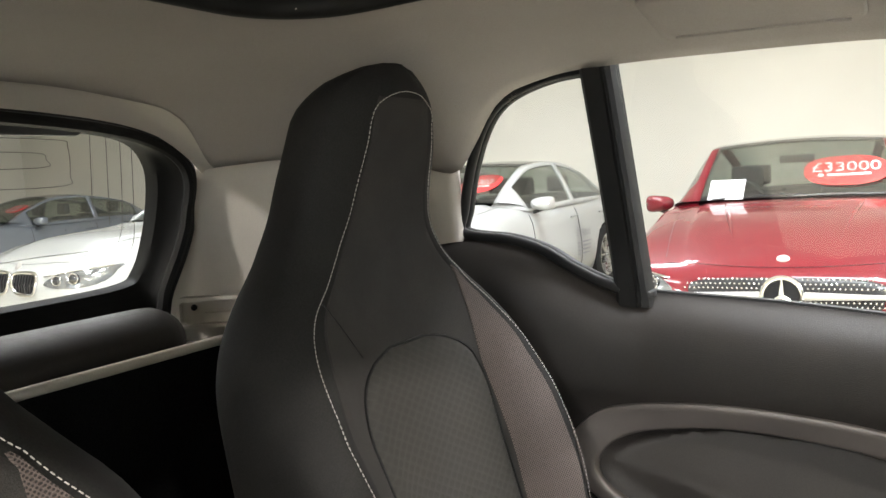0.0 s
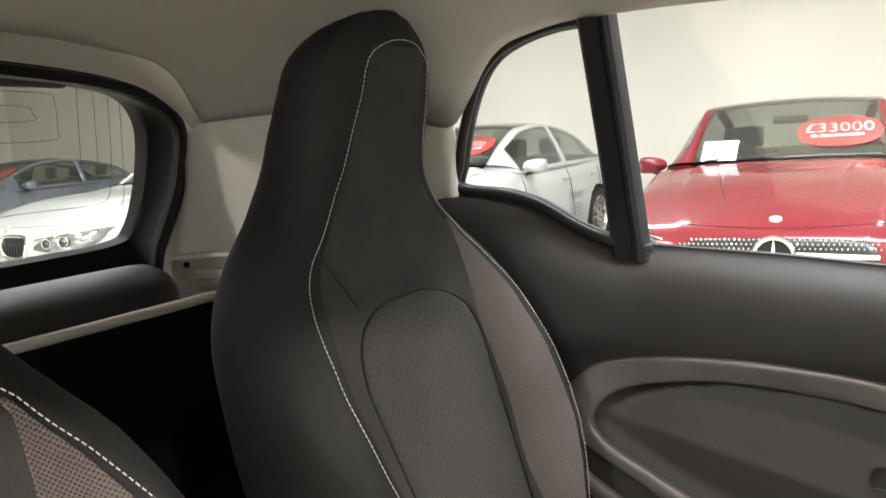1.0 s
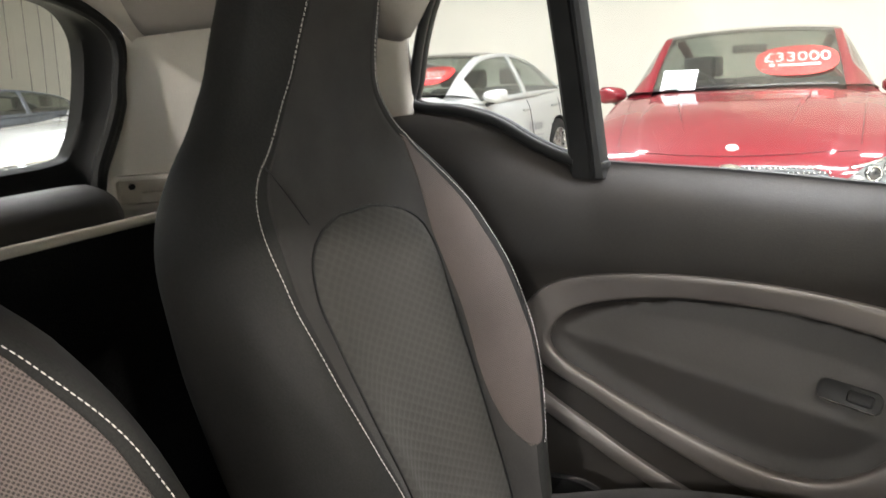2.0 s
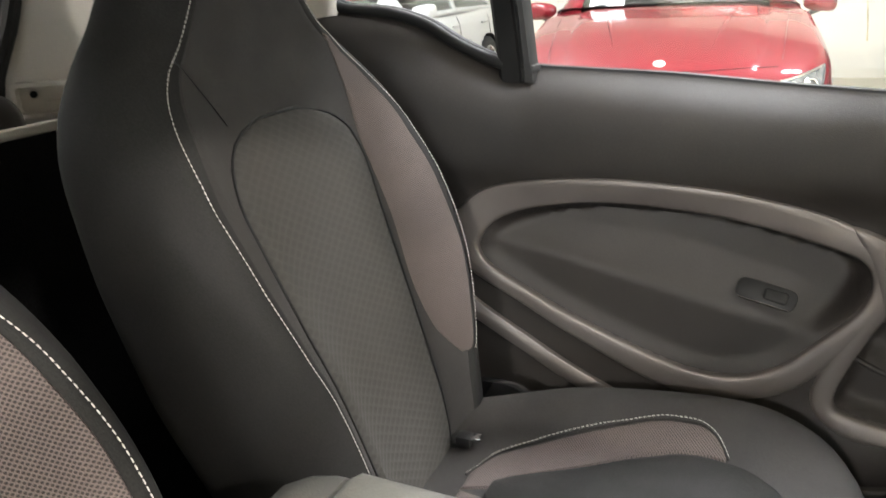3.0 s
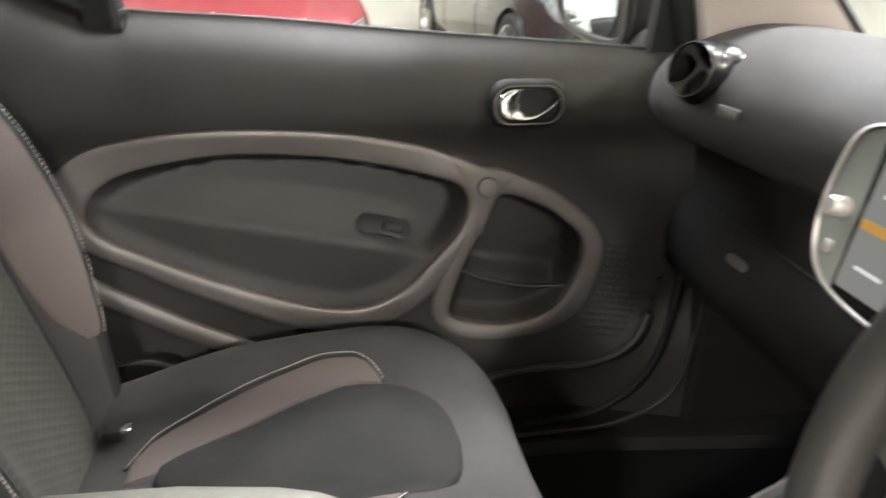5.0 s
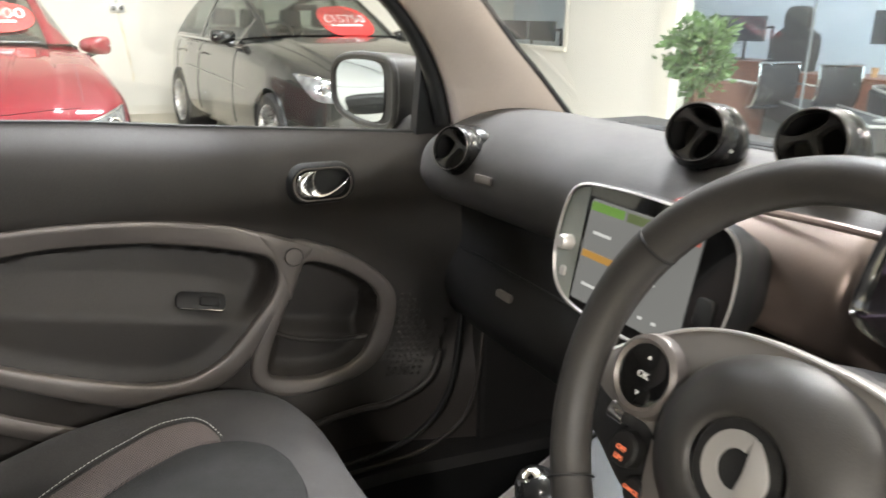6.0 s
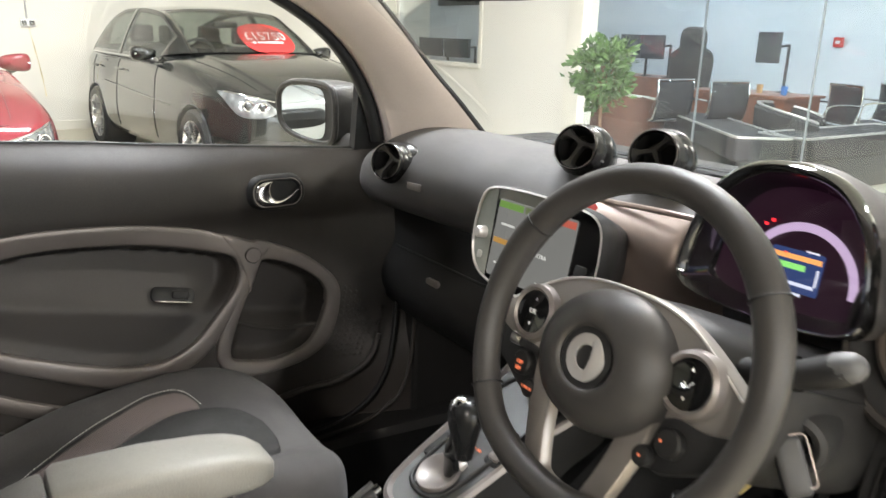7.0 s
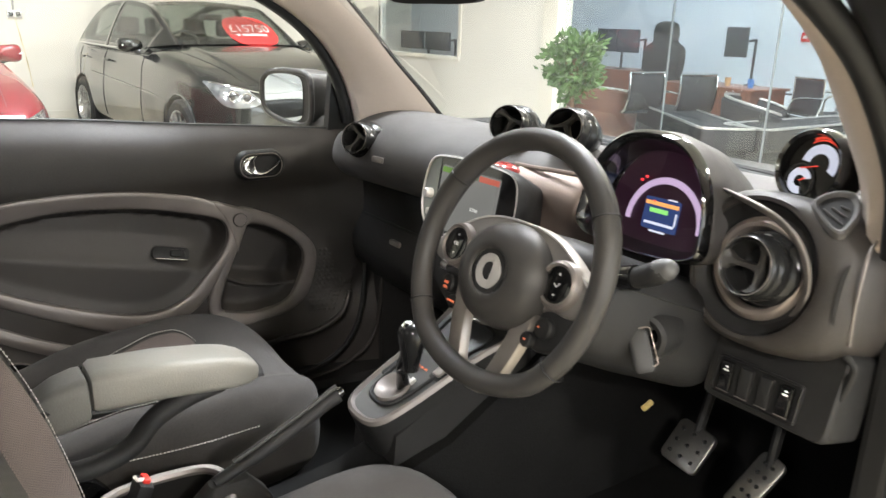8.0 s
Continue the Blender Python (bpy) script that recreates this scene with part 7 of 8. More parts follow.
def parked_car(name, label, m, body_mat, L, W, H, cowl, head, tail, roof_end, rake, belt_z, nose_z, wb, front_axle, spokes=10, bonnet_z=None, roof_mat=None, wheel_r=0.325, boot=True):
    """A car in its own axes: nose at x = 0 towards +x ahead of it, tail at x = -L.  s below is the distance from the nose."""
    root = thing(name, label, "car", m=m)
    root["local"] = 1
    hw = W / 2
    bz = bonnet_z or belt_z
    width = smooth_table([(0.0, hw * 0.55), (0.03, hw * 0.70), (0.10, hw * 0.82), (0.25, hw * 0.91), (0.55, hw * 0.975), (1.2, hw), (L - 1.2, hw), (L - 0.45, hw * 0.95), (L - 0.12, hw * 0.85), (L, hw * 0.70)])
    top = smooth_table([(0.0, nose_z - 0.14), (0.03, nose_z - 0.06), (0.10, nose_z), (0.25, nose_z + 0.05), (0.6, nose_z + 0.13), (cowl - 0.25, bz - 0.03), (cowl, bz), (cowl + 0.4, belt_z), (roof_end, belt_z + 0.03), (L - 0.35, belt_z + (0.04 if boot else 0.02)), (L - 0.05, belt_z - 0.02), (L, belt_z - 0.14)])
    bot = smooth_table([(0.0, 0.36), (0.04, 0.26), (0.15, 0.20), (0.6, 0.18), (L - 0.6, 0.20), (L - 0.1, 0.30), (L, 0.42)])
    crown = smooth_table([(0.0, 0.01), (0.3, 0.035), (1.0, 0.055), (cowl, 0.05), (cowl + 0.5, 0.02), (L, 0.03)])

    def ring(s):
        w, t, b, c = width(s), top(s), bot(s), crown(s)
        h = t - b
        pts = [(0.0, b), (w * 0.80, b), (w * 0.93, b + 0.05 * h), (w * 0.985, b + 0.20 * h), (w, b + 0.42 * h), (w * 0.985, b + 0.62 * h), (w * 0.975, b + 0.72 * h), (w * 0.955, b + 0.86 * h), (w * 0.90, t - 0.02), (w * 0.82, t + 0.15 * c), (w * 0.62, t + 0.62 * c), (w * 0.56, t + 0.86 * c), (w * 0.3, t + 0.97 * c), (0.0, t + c)]
        return spline(pts, 3)
    ss = sorted(set([0.0, 0.008, 0.02, 0.035, 0.055, 0.08] + list(np.linspace(0.11, L - 0.08, 110)) + [L - 0.04, L - 0.015, L]))
    rows = []
    for s in ss:
        h = ring(s)
        rows.append([(-s, p[0], p[1]) for p in h] + [(-s, -p[0], p[1]) for p in reversed(h[:-1])])
    V, Fc = rings(rows, False, True)
    Vn = [Vector(v) for v in V]
    axles = (front_axle, front_axle + wb)
    ar = wheel_r + 0.035

    def arch(v):
        for a in axles:
            d = math.hypot(-v[0] - a, v[2] - wheel_r)
            if abs(v[1]) > hw * 0.72 and d < ar:
                return a, d
        return None
    keep = []
    for f in Fc:
        if len(f) > 4 or sum(1 for i in f if arch(Vn[i])) < 3:
            keep.append(f)
    edge = {}
    for f in keep:
        for i in f:
            hit = arch(Vn[i])
            if hit and hit[1] > 0.01 and len(f) == 4:
                a, d = hit
                k = ar / d
                Vn[i] = Vector((-(a + (-Vn[i][0] - a) * k), Vn[i][1], wheel_r + (Vn[i][2] - wheel_r) * k))
    body = mesh("body", Vn, keep, body_mat, root, sharp=38)
    for a in axles:
        for sd in (1, -1):
            mesh("arch_liner", *moved(lathe([(ar + 0.004, 0.0), (ar + 0.004, -0.30), (0.0, -0.30)], 30), facing((-a, sd * hw * 0.985, wheel_r), (0, sd, 0))), BLACK_TRIM, body)
            wheel(root, -a, sd * (hw - 0.105), sd, wheel_r, 0.21, spokes)
    # greenhouse
    roof_h = smooth_table([(cowl, bz), (cowl + rake * 0.5, bz + (H - bz) * 0.56), (cowl + rake, bz + (H - bz) * 0.93), (cowl + rake + 0.45, H), (head, H - 0.005), (tail, bz + (H - bz) * 0.70), (roof_end, belt_z + 0.03)])
    top_w = smooth_table([(cowl, hw * 0.72), (cowl + rake, hw * 0.66), (head, hw * 0.66), (roof_end, hw * 0.62)])
    bel_w = smooth_table([(cowl, hw * 0.80), (cowl + 0.3, hw * 0.91), (head, hw * 0.92), (roof_end - 0.3, hw * 0.85), (roof_end, hw * 0.66)])
    gs = list(np.linspace(cowl, roof_end, 66))
    NS, NT = 10, 12
    rows = []
    for s in gs:
        zb, zt = top(s) - 0.012, roof_h(s)
        row = []
        for i in range(NS + 1):
            u = i / NS
            y = bel_w(s) + (top_w(s) - bel_w(s)) * (u ** 1.15)
            row.append((-s, y, zb + (zt - zb) * (1 - (1 - u) ** 1.12)))
        for i in range(1, NT + 1):
            u = i / NT
            row.append((-s, top_w(s) * (1 - u), zt + 0.035 * min(1, (s - cowl) / 0.4) * (1 - (1 - u) ** 2)))
        rows.append(row + [(p[0], -p[1], p[2]) for p in reversed(row[:-1])])
    V, Fc = rings(rows, False)
    half = NS + NT
    frame_f, top_f, screen_f, side_f, rear_f = [], [], [], [], []
    ns = 2 * half
    for k, f in enumerate(Fc):
        i, j = divmod(k, ns)
        j = j if j < half else ns - 1 - j
        s = (gs[i] + gs[i + 1]) / 2
        if j >= NS + 1 and cowl + 0.03 < s < cowl + rake - 0.02:
            screen_f.append(f)
        elif j >= NS + 1 and s > head + 0.12 and s < roof_end - 0.06:
            rear_f.append(f)
        elif 0 < j < NS - 1 and cowl + 0.36 < s < roof_end - 0.42 and not (abs(s - (cowl + 1.42)) < 0.045):
            side_f.append(f)
        elif roof_mat and j >= NS + 1 and s > cowl + rake - 0.05:
            top_f.append(f)
        else:
            frame_f.append(f)

    def sub(name, faces, mat, lab=""):
        used = sorted({i for f in faces for i in f})
        idx = {o: n for n, o in enumerate(used)}
        return mesh(name, [V[i] for i in used], [tuple(idx[i] for i in f) for f in faces], mat, root, lab)
    for nm, fs, mt in (("roof", frame_f, body_mat), ("roof_panel", top_f, roof_mat)):
        if fs:
            md = sub(nm, fs, mt).modifiers.new("thickness", "SOLIDIFY")
            md.thickness, md.offset = 0.025, -1
    for nm, fs, lab in (("windscreen", screen_f, "tinted windscreen"), ("side_window", side_f, "tinted side windows"), ("rear_window", rear_f, "tinted rear window")):
        sub(nm, fs, CAR_GLASS, lab).visible_shadow = False
    # cabin
    deck = [[(-q, y * bel_w(q) * 0.97, top(q) + crown(q) * (1 - 0.2 * y * y) + 0.014) for y in np.linspace(-1, 1, 9)] for q in np.linspace(cowl + 0.03, roof_end - 0.12, 24)]
    mesh("cabin_trim", *rings(deck, False), CABIN_DARK, root)
    part("cabin_floor", box(-roof_end + 0.25, -cowl - 0.30, -hw * 0.87, hw * 0.87, 0.3, belt_z - 0.10, 0.03), CABIN_DARK, root)
    part("dash", box(-cowl - 0.55, -cowl - 0.02, -hw * 0.75, hw * 0.75, bz - 0.2, bz - 0.035, 0.03), CABIN_DARK, root)
    for sx in (cowl + 1.05, cowl + 1.95):
        for sd in (0.38, -0.38):
            part("seat", box(-sx - 0.14, -sx, sd - 0.24, sd + 0.24, 0.5, belt_z + 0.10, 0.06, 3), CABIN_DARK, root)
            part("headrest", box(-sx - 0.14, -sx - 0.04, sd - 0.12, sd + 0.12, belt_z + 0.12, belt_z + 0.30, 0.04, 3), CABIN_DARK, root)
    part("mirror_inside", box(-cowl - rake * 0.8 - 0.03, -cowl - rake * 0.8, -0.12, 0.12, H - 0.17, H - 0.11, 0.015), BLACK_TRIM, root)
    mesh("wheel_inside", *moved(tube([(x, y, 0) for x, y in circle2(0.18, 28)], 0.015, 8, True), facing((-cowl - 0.55, -0.38, bz - 0.0), (-0.9, 0, 0.4))), CABIN_DARK, root)
    # mirrors
    for sd in (1, -1):
        mm = Matrix.Translation((-cowl - 0.42, sd * (hw + 0.02), belt_z + 0.05)) @ pose(0, 0, 0, 0, 0, sd * -8)
        rows = []
        for x, ky, kz in ((0.09, 0.25, 0.3), (0.075, 0.62, 0.65), (0.04, 0.92, 0.95), (0.0, 1.0, 1.0), (-0.05, 0.98, 0.95), (-0.06, 0.9, 0.88)):
            rows.append([(x - 0.012 * sd * math.cos(a), 0.104 * ky * math.copysign(abs(math.cos(a)) ** 0.65, math.cos(a)), 0.072 * kz * (0.84 + 0.24 * sd * math.cos(a)) * math.copysign(abs(math.sin(a)) ** 0.65, math.sin(a)) + 0.008) for a in np.linspace(0, 2 * math.pi, 24, endpoint=False)])
        mr = mesh("door_mirror", *moved(rings(rows, True, True), mm), body_mat, root)
        mesh("mirror_foot", *tube([(-cowl - 0.42, sd * (hw + 0.02), belt_z + 0.01), (-cowl - 0.40, sd * (hw * 0.93), belt_z - 0.02)], 0.022, 8, flat=0.6), BLACK_TRIM, mr)
        mesh("indicator", *moved(tube([(0.075, -0.07 * sd, 0.0), (0.065, 0.0, 0.004), (0.03, 0.095 * sd, 0.006)], 0.008, 6), mm), LAMP_DARK if body_mat.name.startswith("red") else CHROME, mr)
        # shut lines and door handle
        for ls in (cowl + 0.32, cowl + 1.40, cowl + 2.28):
            if ls < roof_end - 0.5:
                pts = [(-ls + 0.03 * (p[1] - 0.6), sd * (p[0] + 0.0015), p[1]) for p in ring(ls) if 0.28 < p[1] < belt_z - 0.02]
                if len(pts) > 2:
                    mesh("shut_line", *tube(pts, 0.004, 5), BLACK_TRIM, root)
        for hx in (cowl + 1.25, cowl + 2.05):
            if hx < roof_end - 0.4:
                mesh("door_handle", *tube([(-hx + 0.09, sd * (hw * 0.992), belt_z - 0.12), (-hx, sd * (hw * 1.012), belt_z - 0.115), (-hx - 0.1, sd * (hw * 0.992), belt_z - 0.11)], 0.014, 8, flat=0.6), body_mat, root)
    return root, dict(width=width, top=top, ring=ring, hw=hw, body=body, roof_h=roof_h, crown=crown)


def nose_table(g):
    if "table" not in g:
        g["table"] = []
        for s in [0.0, 0.005, 0.012, 0.02, 0.03, 0.045] + list(np.linspace(0.06, 0.5, 56)) + list(np.linspace(0.52, 1.3, 30)):
            h = g["ring"](s)
            g["table"].append((s, [(p[0], p[1]) for p in h] + [(-0.01, h[-1][1]), (-0.01, h[0][1])]))
    return g["table"]


def nose_point(g, y, z, lift=0.004):
    """The place on the nose at a sideways place and height: the first station whose outline holds it."""
    T = nose_table(g)
    lo, hi = 0, len(T) - 1
    while hi - lo > 1:
        k = (lo + hi) // 2
        if inside(T[k][1], abs(y), z):
            hi = k
        else:
            lo = k
    a, b = T[lo][0], T[hi][0]
    for _ in range(7):
        s = (a + b) / 2
        f = (s - T[lo][0]) / (T[hi][0] - T[lo][0])
        mix = [(p[0] * (1 - f) + q[0] * f, p[1] * (1 - f) + q[1] * f) for p, q in zip(T[lo][1], T[hi][1])]
        if inside(mix, abs(y), z):
            b = s
        else:
            a = s
    return (-b + lift, y, z)


def nose_patch(g, name, loop, mat, parent, lift=0.006, label="", nv=8):
    """A panel that follows the nose, from an outline in (sideways, height)."""
    cx, cz = sum(p[0] for p in loop) / len(loop), sum(p[1] for p in loop) / len(loop)
    rows = []
    for k in range(nv + 1):
        f = 1 - k / nv
        rows.append([nose_point(g, cx + (p[0] - cx) * f, cz + (p[1] - cz) * f, (lift if k else -0.01)) for p in loop])
    return mesh(name, *rings(rows, True), mat, parent, label)


def top_point(g, s, y, lift=0.004):
    h = g["ring"](s)
    ups = h[-16:]
    return (-s, y, float(np.interp(abs(y), [p[0] for p in reversed(ups)], [p[1] for p in reversed(ups)])) + lift)


def bonnet_lines(g, root, cowl, spread=0.62):
    for sd in (1, -1):
        pts = [top_point(g, s, sd * g["hw"] * (spread + 0.16 * (s / cowl)), 0.0015) for s in np.linspace(0.22, cowl - 0.02, 24)]
        mesh("bonnet_seam", *tube(pts, 0.0015, 5), BLACK_TRIM, root)
    pts = [top_point(g, 0.09 + 0.10 * (y / (g["hw"] * spread)) ** 2 * 0.6, y, 0.0015) for y in np.linspace(-g["hw"] * spread, g["hw"] * spread, 26)]
    mesh("bonnet_seam", *tube(pts, 0.0015, 5), BLACK_TRIM, root)


def headlamps(g, root, y0, y1, z, h, drl=True, dark=False, rise=0.05):
    for sd in (1, -1):
        lp = [tuple(p) for p in spline([(sd * y0, z - 0.01), (sd * (y0 * 0.6 + y1 * 0.4), z + h * 0.42 + rise * 0.3), (sd * y1, z + h * 0.5 + rise), (sd * (y1 + 0.012), z + h * 0.2 + rise), (sd * (y1 - 0.03), z - h * 0.35), (sd * (y0 * 0.5 + y1 * 0.5), z - h * 0.5), (sd * (y0 + 0.03), z - h * 0.35)], 5, True)]
        la = nose_patch(g, "headlamp", lp, LAMP_DARK if dark else LAMP_GLASS, root, 0.008, "clear headlamp")
        for k, f in ((0.40, 0.034), (0.68, 0.038)):
            c = nose_point(g, sd * (y0 + (y1 - y0) * k), z + rise * k * 0.6, 0.010)
            mesh("projector", *lathe([(0.0, 0.010), (f * 0.7, 0.008), (f, 0.0), (f * 1.12, 0.004), (f * 1.2, -0.01)], 22, facing(c, (1, sd * 0.5, 0.1))), LAMP_DARK, la)
            mesh("lens_ring", *tube([tuple(facing(c, (1, sd * 0.5, 0.1)) @ Vector((f * math.cos(t), f * math.sin(t), 0.006))) for t in np.linspace(0, 2 * math.pi, 22, endpoint=False)], 0.004, 6, True), CHROME, la)
        if drl:
            pts = [nose_point(g, sd * (y0 + 0.02 + (y1 - y0 - 0.04) * u), z + h * (0.30 + 0.12 * u) + rise * u, 0.012) for u in np.linspace(0, 1, 14)]
            mesh("light_strip", *tube(pts, 0.006, 6), CHROME, la)


def price_sticker(g, root, cowl, rake, bz, H, y, u, text, k=1.0, tall=0.135):
    """Red oval price sticker on the inside of the windscreen."""
    s = cowl + rake * u
    z = g["roof_h"](s) + 0.012
    s2 = s + 0.05
    slope = Vector((-(s2 - s), 0, g["roof_h"](s2) - g["roof_h"](s))).normalized()
    nrm = Vector((slope.z, 0, -slope.x))
    mm = Matrix.Translation((-s, y, z)) @ Matrix((Vector((0, 1, 0)), slope, nrm)).transposed().to_4x4()
    lp = [(0.23 * k * math.copysign(abs(math.cos(a)) ** 0.8, math.cos(a)), tall * k * math.copysign(abs(math.sin(a)) ** 0.85, math.sin(a))) for a in np.linspace(0, 2 * math.pi, 40, endpoint=False)]
    st_ = mesh("price_sticker", *moved(slab(lp, 0.003, 0.001), mm), STICKER_RED, root, "red oval price sticker")
    lettering(text, 0.125 * k, mm @ Matrix.Translation((0, 0.035 * k, 0.0036)) @ Matrix.Diagonal((1, 1.35, 1, 1)), WHITE_INK, st_, label="white price lettering")
    mesh("sticker_line", *moved(piece_of(box(-0.10 * k, 0.13 * k, -0.072 * k, -0.045 * k, 0.003, 0.0036)), mm), WHITE_INK, st_, smooth=False)
    mesh("sticker_mark", *moved(lathe([(0.0, 0.0036), (0.018 * k, 0.0036), (0.019 * k, 0.003)], 14), mm @ Matrix.Translation((-0.135 * k, -0.058 * k, 0))), WHITE_INK, st_)


def place(x, y, turn=0):
    """A parked car whose nose is at (x, y), facing -y when turn is 0."""
    return Matrix.Translation((x, y, GZ)) @ pose(0, 0, 0, 0, 0, -90 + turn)


# red coupe saloon
ROOF_BLACK = paint("dark grey roof paint", (0.035, 0.034, 0.032), 0.2, 0.4)
RED = paint("red paint", (0.155, 0.008, 0.015), 0.0, 0.45, 1.0)
RX, RY = -0.40, 3.50
red, g = parked_car("car", "red saloon car with a price sticker, parked nose out", place(RX, RY, 5), RED, 4.69, 1.83, 1.43, 1.42, 2.75, 3.55, 4.30, 0.90, 0.95, 0.74, 2.73, 0.92, 10, bonnet_z=0.98, roof_mat=ROOF_BLACK)
gl = [tuple(p) for p in spline([(-0.42, 0.70), (0.0, 0.715), (0.42, 0.70), (0.47, 0.62), (0.40, 0.54), (0.0, 0.52), (-0.40, 0.54), (-0.47, 0.62)], 6, True)]
grille = nose_patch(g, "grille", gl, BLACK_TRIM, red, 0.004, "black grille with chrome dots", 12)
dots = []
for r in range(9):
    for c in range(41):
        y, z = -0.46 + 0.023 * c + (r % 2) * 0.0115, 0.535 + 0.021 * r
        if inside(gl, y, z) and abs(z - 0.625) > 0.022 and math.hypot(y, z - 0.62) > 0.10:
            dots.append(lathe([(0.0, 0.007), (0.005, 0.006), (0.0065, 0.0)], 6, facing(nose_point(g, y, z, 0.005), (1, 0, 0.05))))
tagged(mesh("grille_dots", *merge(*dots), CHROME, grille), kind="stuff")
for sd in (1, -1):
    mesh("grille_bar", *tube([nose_point(g, sd * y, 0.625, 0.012) for y in np.linspace(0.10, 0.455, 12)], [0.012 + 0.010 * (1 - i / 11) for i in range(12)], 8), SATIN, grille)
c = nose_point(g, 0.0, 0.625, 0.02)
sm3 = facing(c, (1, 0, 0.08))
mesh("emblem_ring", *moved(tube([(x, y, 0.006) for x, y in circle2(0.092, 36)], 0.012, 8, True), sm3), CHROME, grille)
mesh("emblem_disc", *moved(lathe([(0.0, 0.0), (0.092, 0.0)], 30), sm3), BLACK_TRIM, grille)
for k in range(3):
    a = radians(90 + 120 * k)
    mesh("emblem_arm", *moved(tube([(0, 0, 0.006), (0.088 * math.cos(a), 0.088 * math.sin(a), 0.006)], [0.016, 0.003], 6), sm3), CHROME, grille)
mesh("bonnet_badge", *lathe([(0.0, 0.006), (0.024, 0.005), (0.030, 0.002), (0.032, -0.004)], 24, facing(top_point(g, 0.16, 0.0, 0.003), (0.5, 0, 1), (0, 1, 0))), SATIN, red)
headlamps(g, red, 0.52, 0.80, 0.665, 0.13, rise=0.04)
bonnet_lines(g, red, 1.42)
for sd in (1, -1):
    pts = [top_point(g, s, sd * (0.20 + 0.22 * (s / 1.4)), 0.0) for s in np.linspace(0.35, 1.36, 14)]
    mesh("bonnet_crease", *tube(pts, [0.012 * math.sin(math.pi * i / 13) + 0.001 for i in range(14)], 8, flat=1.0), RED, red)
ib = [tuple(p) for p in spline([(-0.70, 0.42), (-0.3, 0.40), (0.3, 0.40), (0.70, 0.42), (0.62, 0.28), (-0.62, 0.28)], 5, True)]
nose_patch(g, "air_intake", ib, BLACK_TRIM, red, 0.004)
price_sticker(g, red, 1.42, 0.90, 0.98, 1.43, 0.31, 0.39, "£33000", 1.12, 0.185)
pp = facing((-1.44, -0.41, 1.105), (0.75, -0.1, 0.65))
pap = mesh("paper_sheet", *moved(slab(round_rect(0.23, 0.17, 0.002), 0.002, 0.0005), pp), PAPER, red, "white paper sheet in the windscreen", smooth=False)
mesh("paper_print", *moved(piece_of(box(-0.06, 0.05, 0.04, 0.06, 0.0022, 0.0028)), pp), GREY_INK, pap, smooth=False)
for y in (-0.25, 0.25):
    mesh("wiper", *tube([top_point(g, 1.38, y - 0.25, 0.02), top_point(g, 1.42, y, 0.025), top_point(g, 1.43, y + 0.3, 0.03)], 0.008, 6), BLACK_TRIM, red)

# white coupe
WHITE = paint("white paint", (0.47, 0.48, 0.475), 0.0, 0.3)
white, g = parked_car("car", "white coupe with grey lettering on its door, parked nose out", place(-3.70, 4.0, 0), WHITE, 4.68, 1.81, 1.40, 1.50, 2.95, 3.7, 4.45, 0.85, 0.95, 0.74, 2.84, 0.85, 10, bonnet_z=0.99, roof_mat=ROOF_BLACK, wheel_r=0.335)
headlamps(g, white, 0.50, 0.80, 0.70, 0.13)
bonnet_lines(g, white, 1.5)
nose_patch(g, "grille", gl, BLACK_TRIM, white, 0.004)
price_sticker(g, white, 1.5, 0.85, 0.99, 1.40, 0.30, 0.46, "0000", 0.95, 0.21)
lettering("home", 0.16, Matrix.Translation((-2.95, 0.915, 0.66)) @ Matrix((Vector((-1, 0, 0)), Vector((0, 0, 1)), Vector((0, 1, 0)))).transposed().to_4x4(), GREY_INK, white, label="grey lettering on the door")
for i in range(4):
    part("print_line", box(-3.15 + 0.02 * i, -2.78, 0.912, 0.917, 0.545 - 0.04 * i, 0.56 - 0.04 * i), GREY_INK, white)

# black hatchback
BLACK = paint("black metallic paint", (0.045, 0.046, 0.044), 0.6, 0.22)
bx = parked_car("car", "black hatchback with a price sticker, parked nose out", place(2.55, 4.75, 5), BLACK, 4.30, 1.78, 1.44, 1.36, 3.05, 3.82, 4.24, 0.86, 0.98, 0.76, 2.70, 0.82, 10, bonnet_z=1.0, wheel_r=0.315, boot=False)
black, g = bx
headlamps(g, black, 0.50, 0.80, 0.69, 0.16, rise=0.05)
bonnet_lines(g, black, 1.36)
nose_patch(g, "grille", gl, BLACK_TRIM, black, 0.004)
for i in range(2):
    mesh("grille_bar", *tube([nose_point(g, y, 0.60 + 0.06 * i, 0.012) for y in np.linspace(-0.42, 0.42, 16)], 0.010, 6), CHROME, black)
nose_patch(g, "air_intake", [tuple(p) for p in spline([(-0.80, 0.46), (-0.4, 0.44), (0.4, 0.44), (0.80, 0.46), (0.7, 0.28), (-0.7, 0.28)], 5, True)], LAMP_DARK, black, 0.004)
price_sticker(g, black, 1.36, 0.86, 1.0, 1.43, 0.22, 0.32, "£15750", 1.15, 0.24)
mesh("chrome_strip", *tube([(-s, -0.84, 0.985 + 0.008 * (s - 1.6)) for s in np.linspace(1.75, 3.65, 20)], 0.008, 6), CHROME, black)
for sd in (1, -1):
    mesh("body_crease", *tube([(-s, sd * 0.886, 0.62 + 0.10 * (s - 1.2) / 2.0) for s in np.linspace(1.3, 3.2, 16)], 0.006, 6, flat=1), BLACK, black)

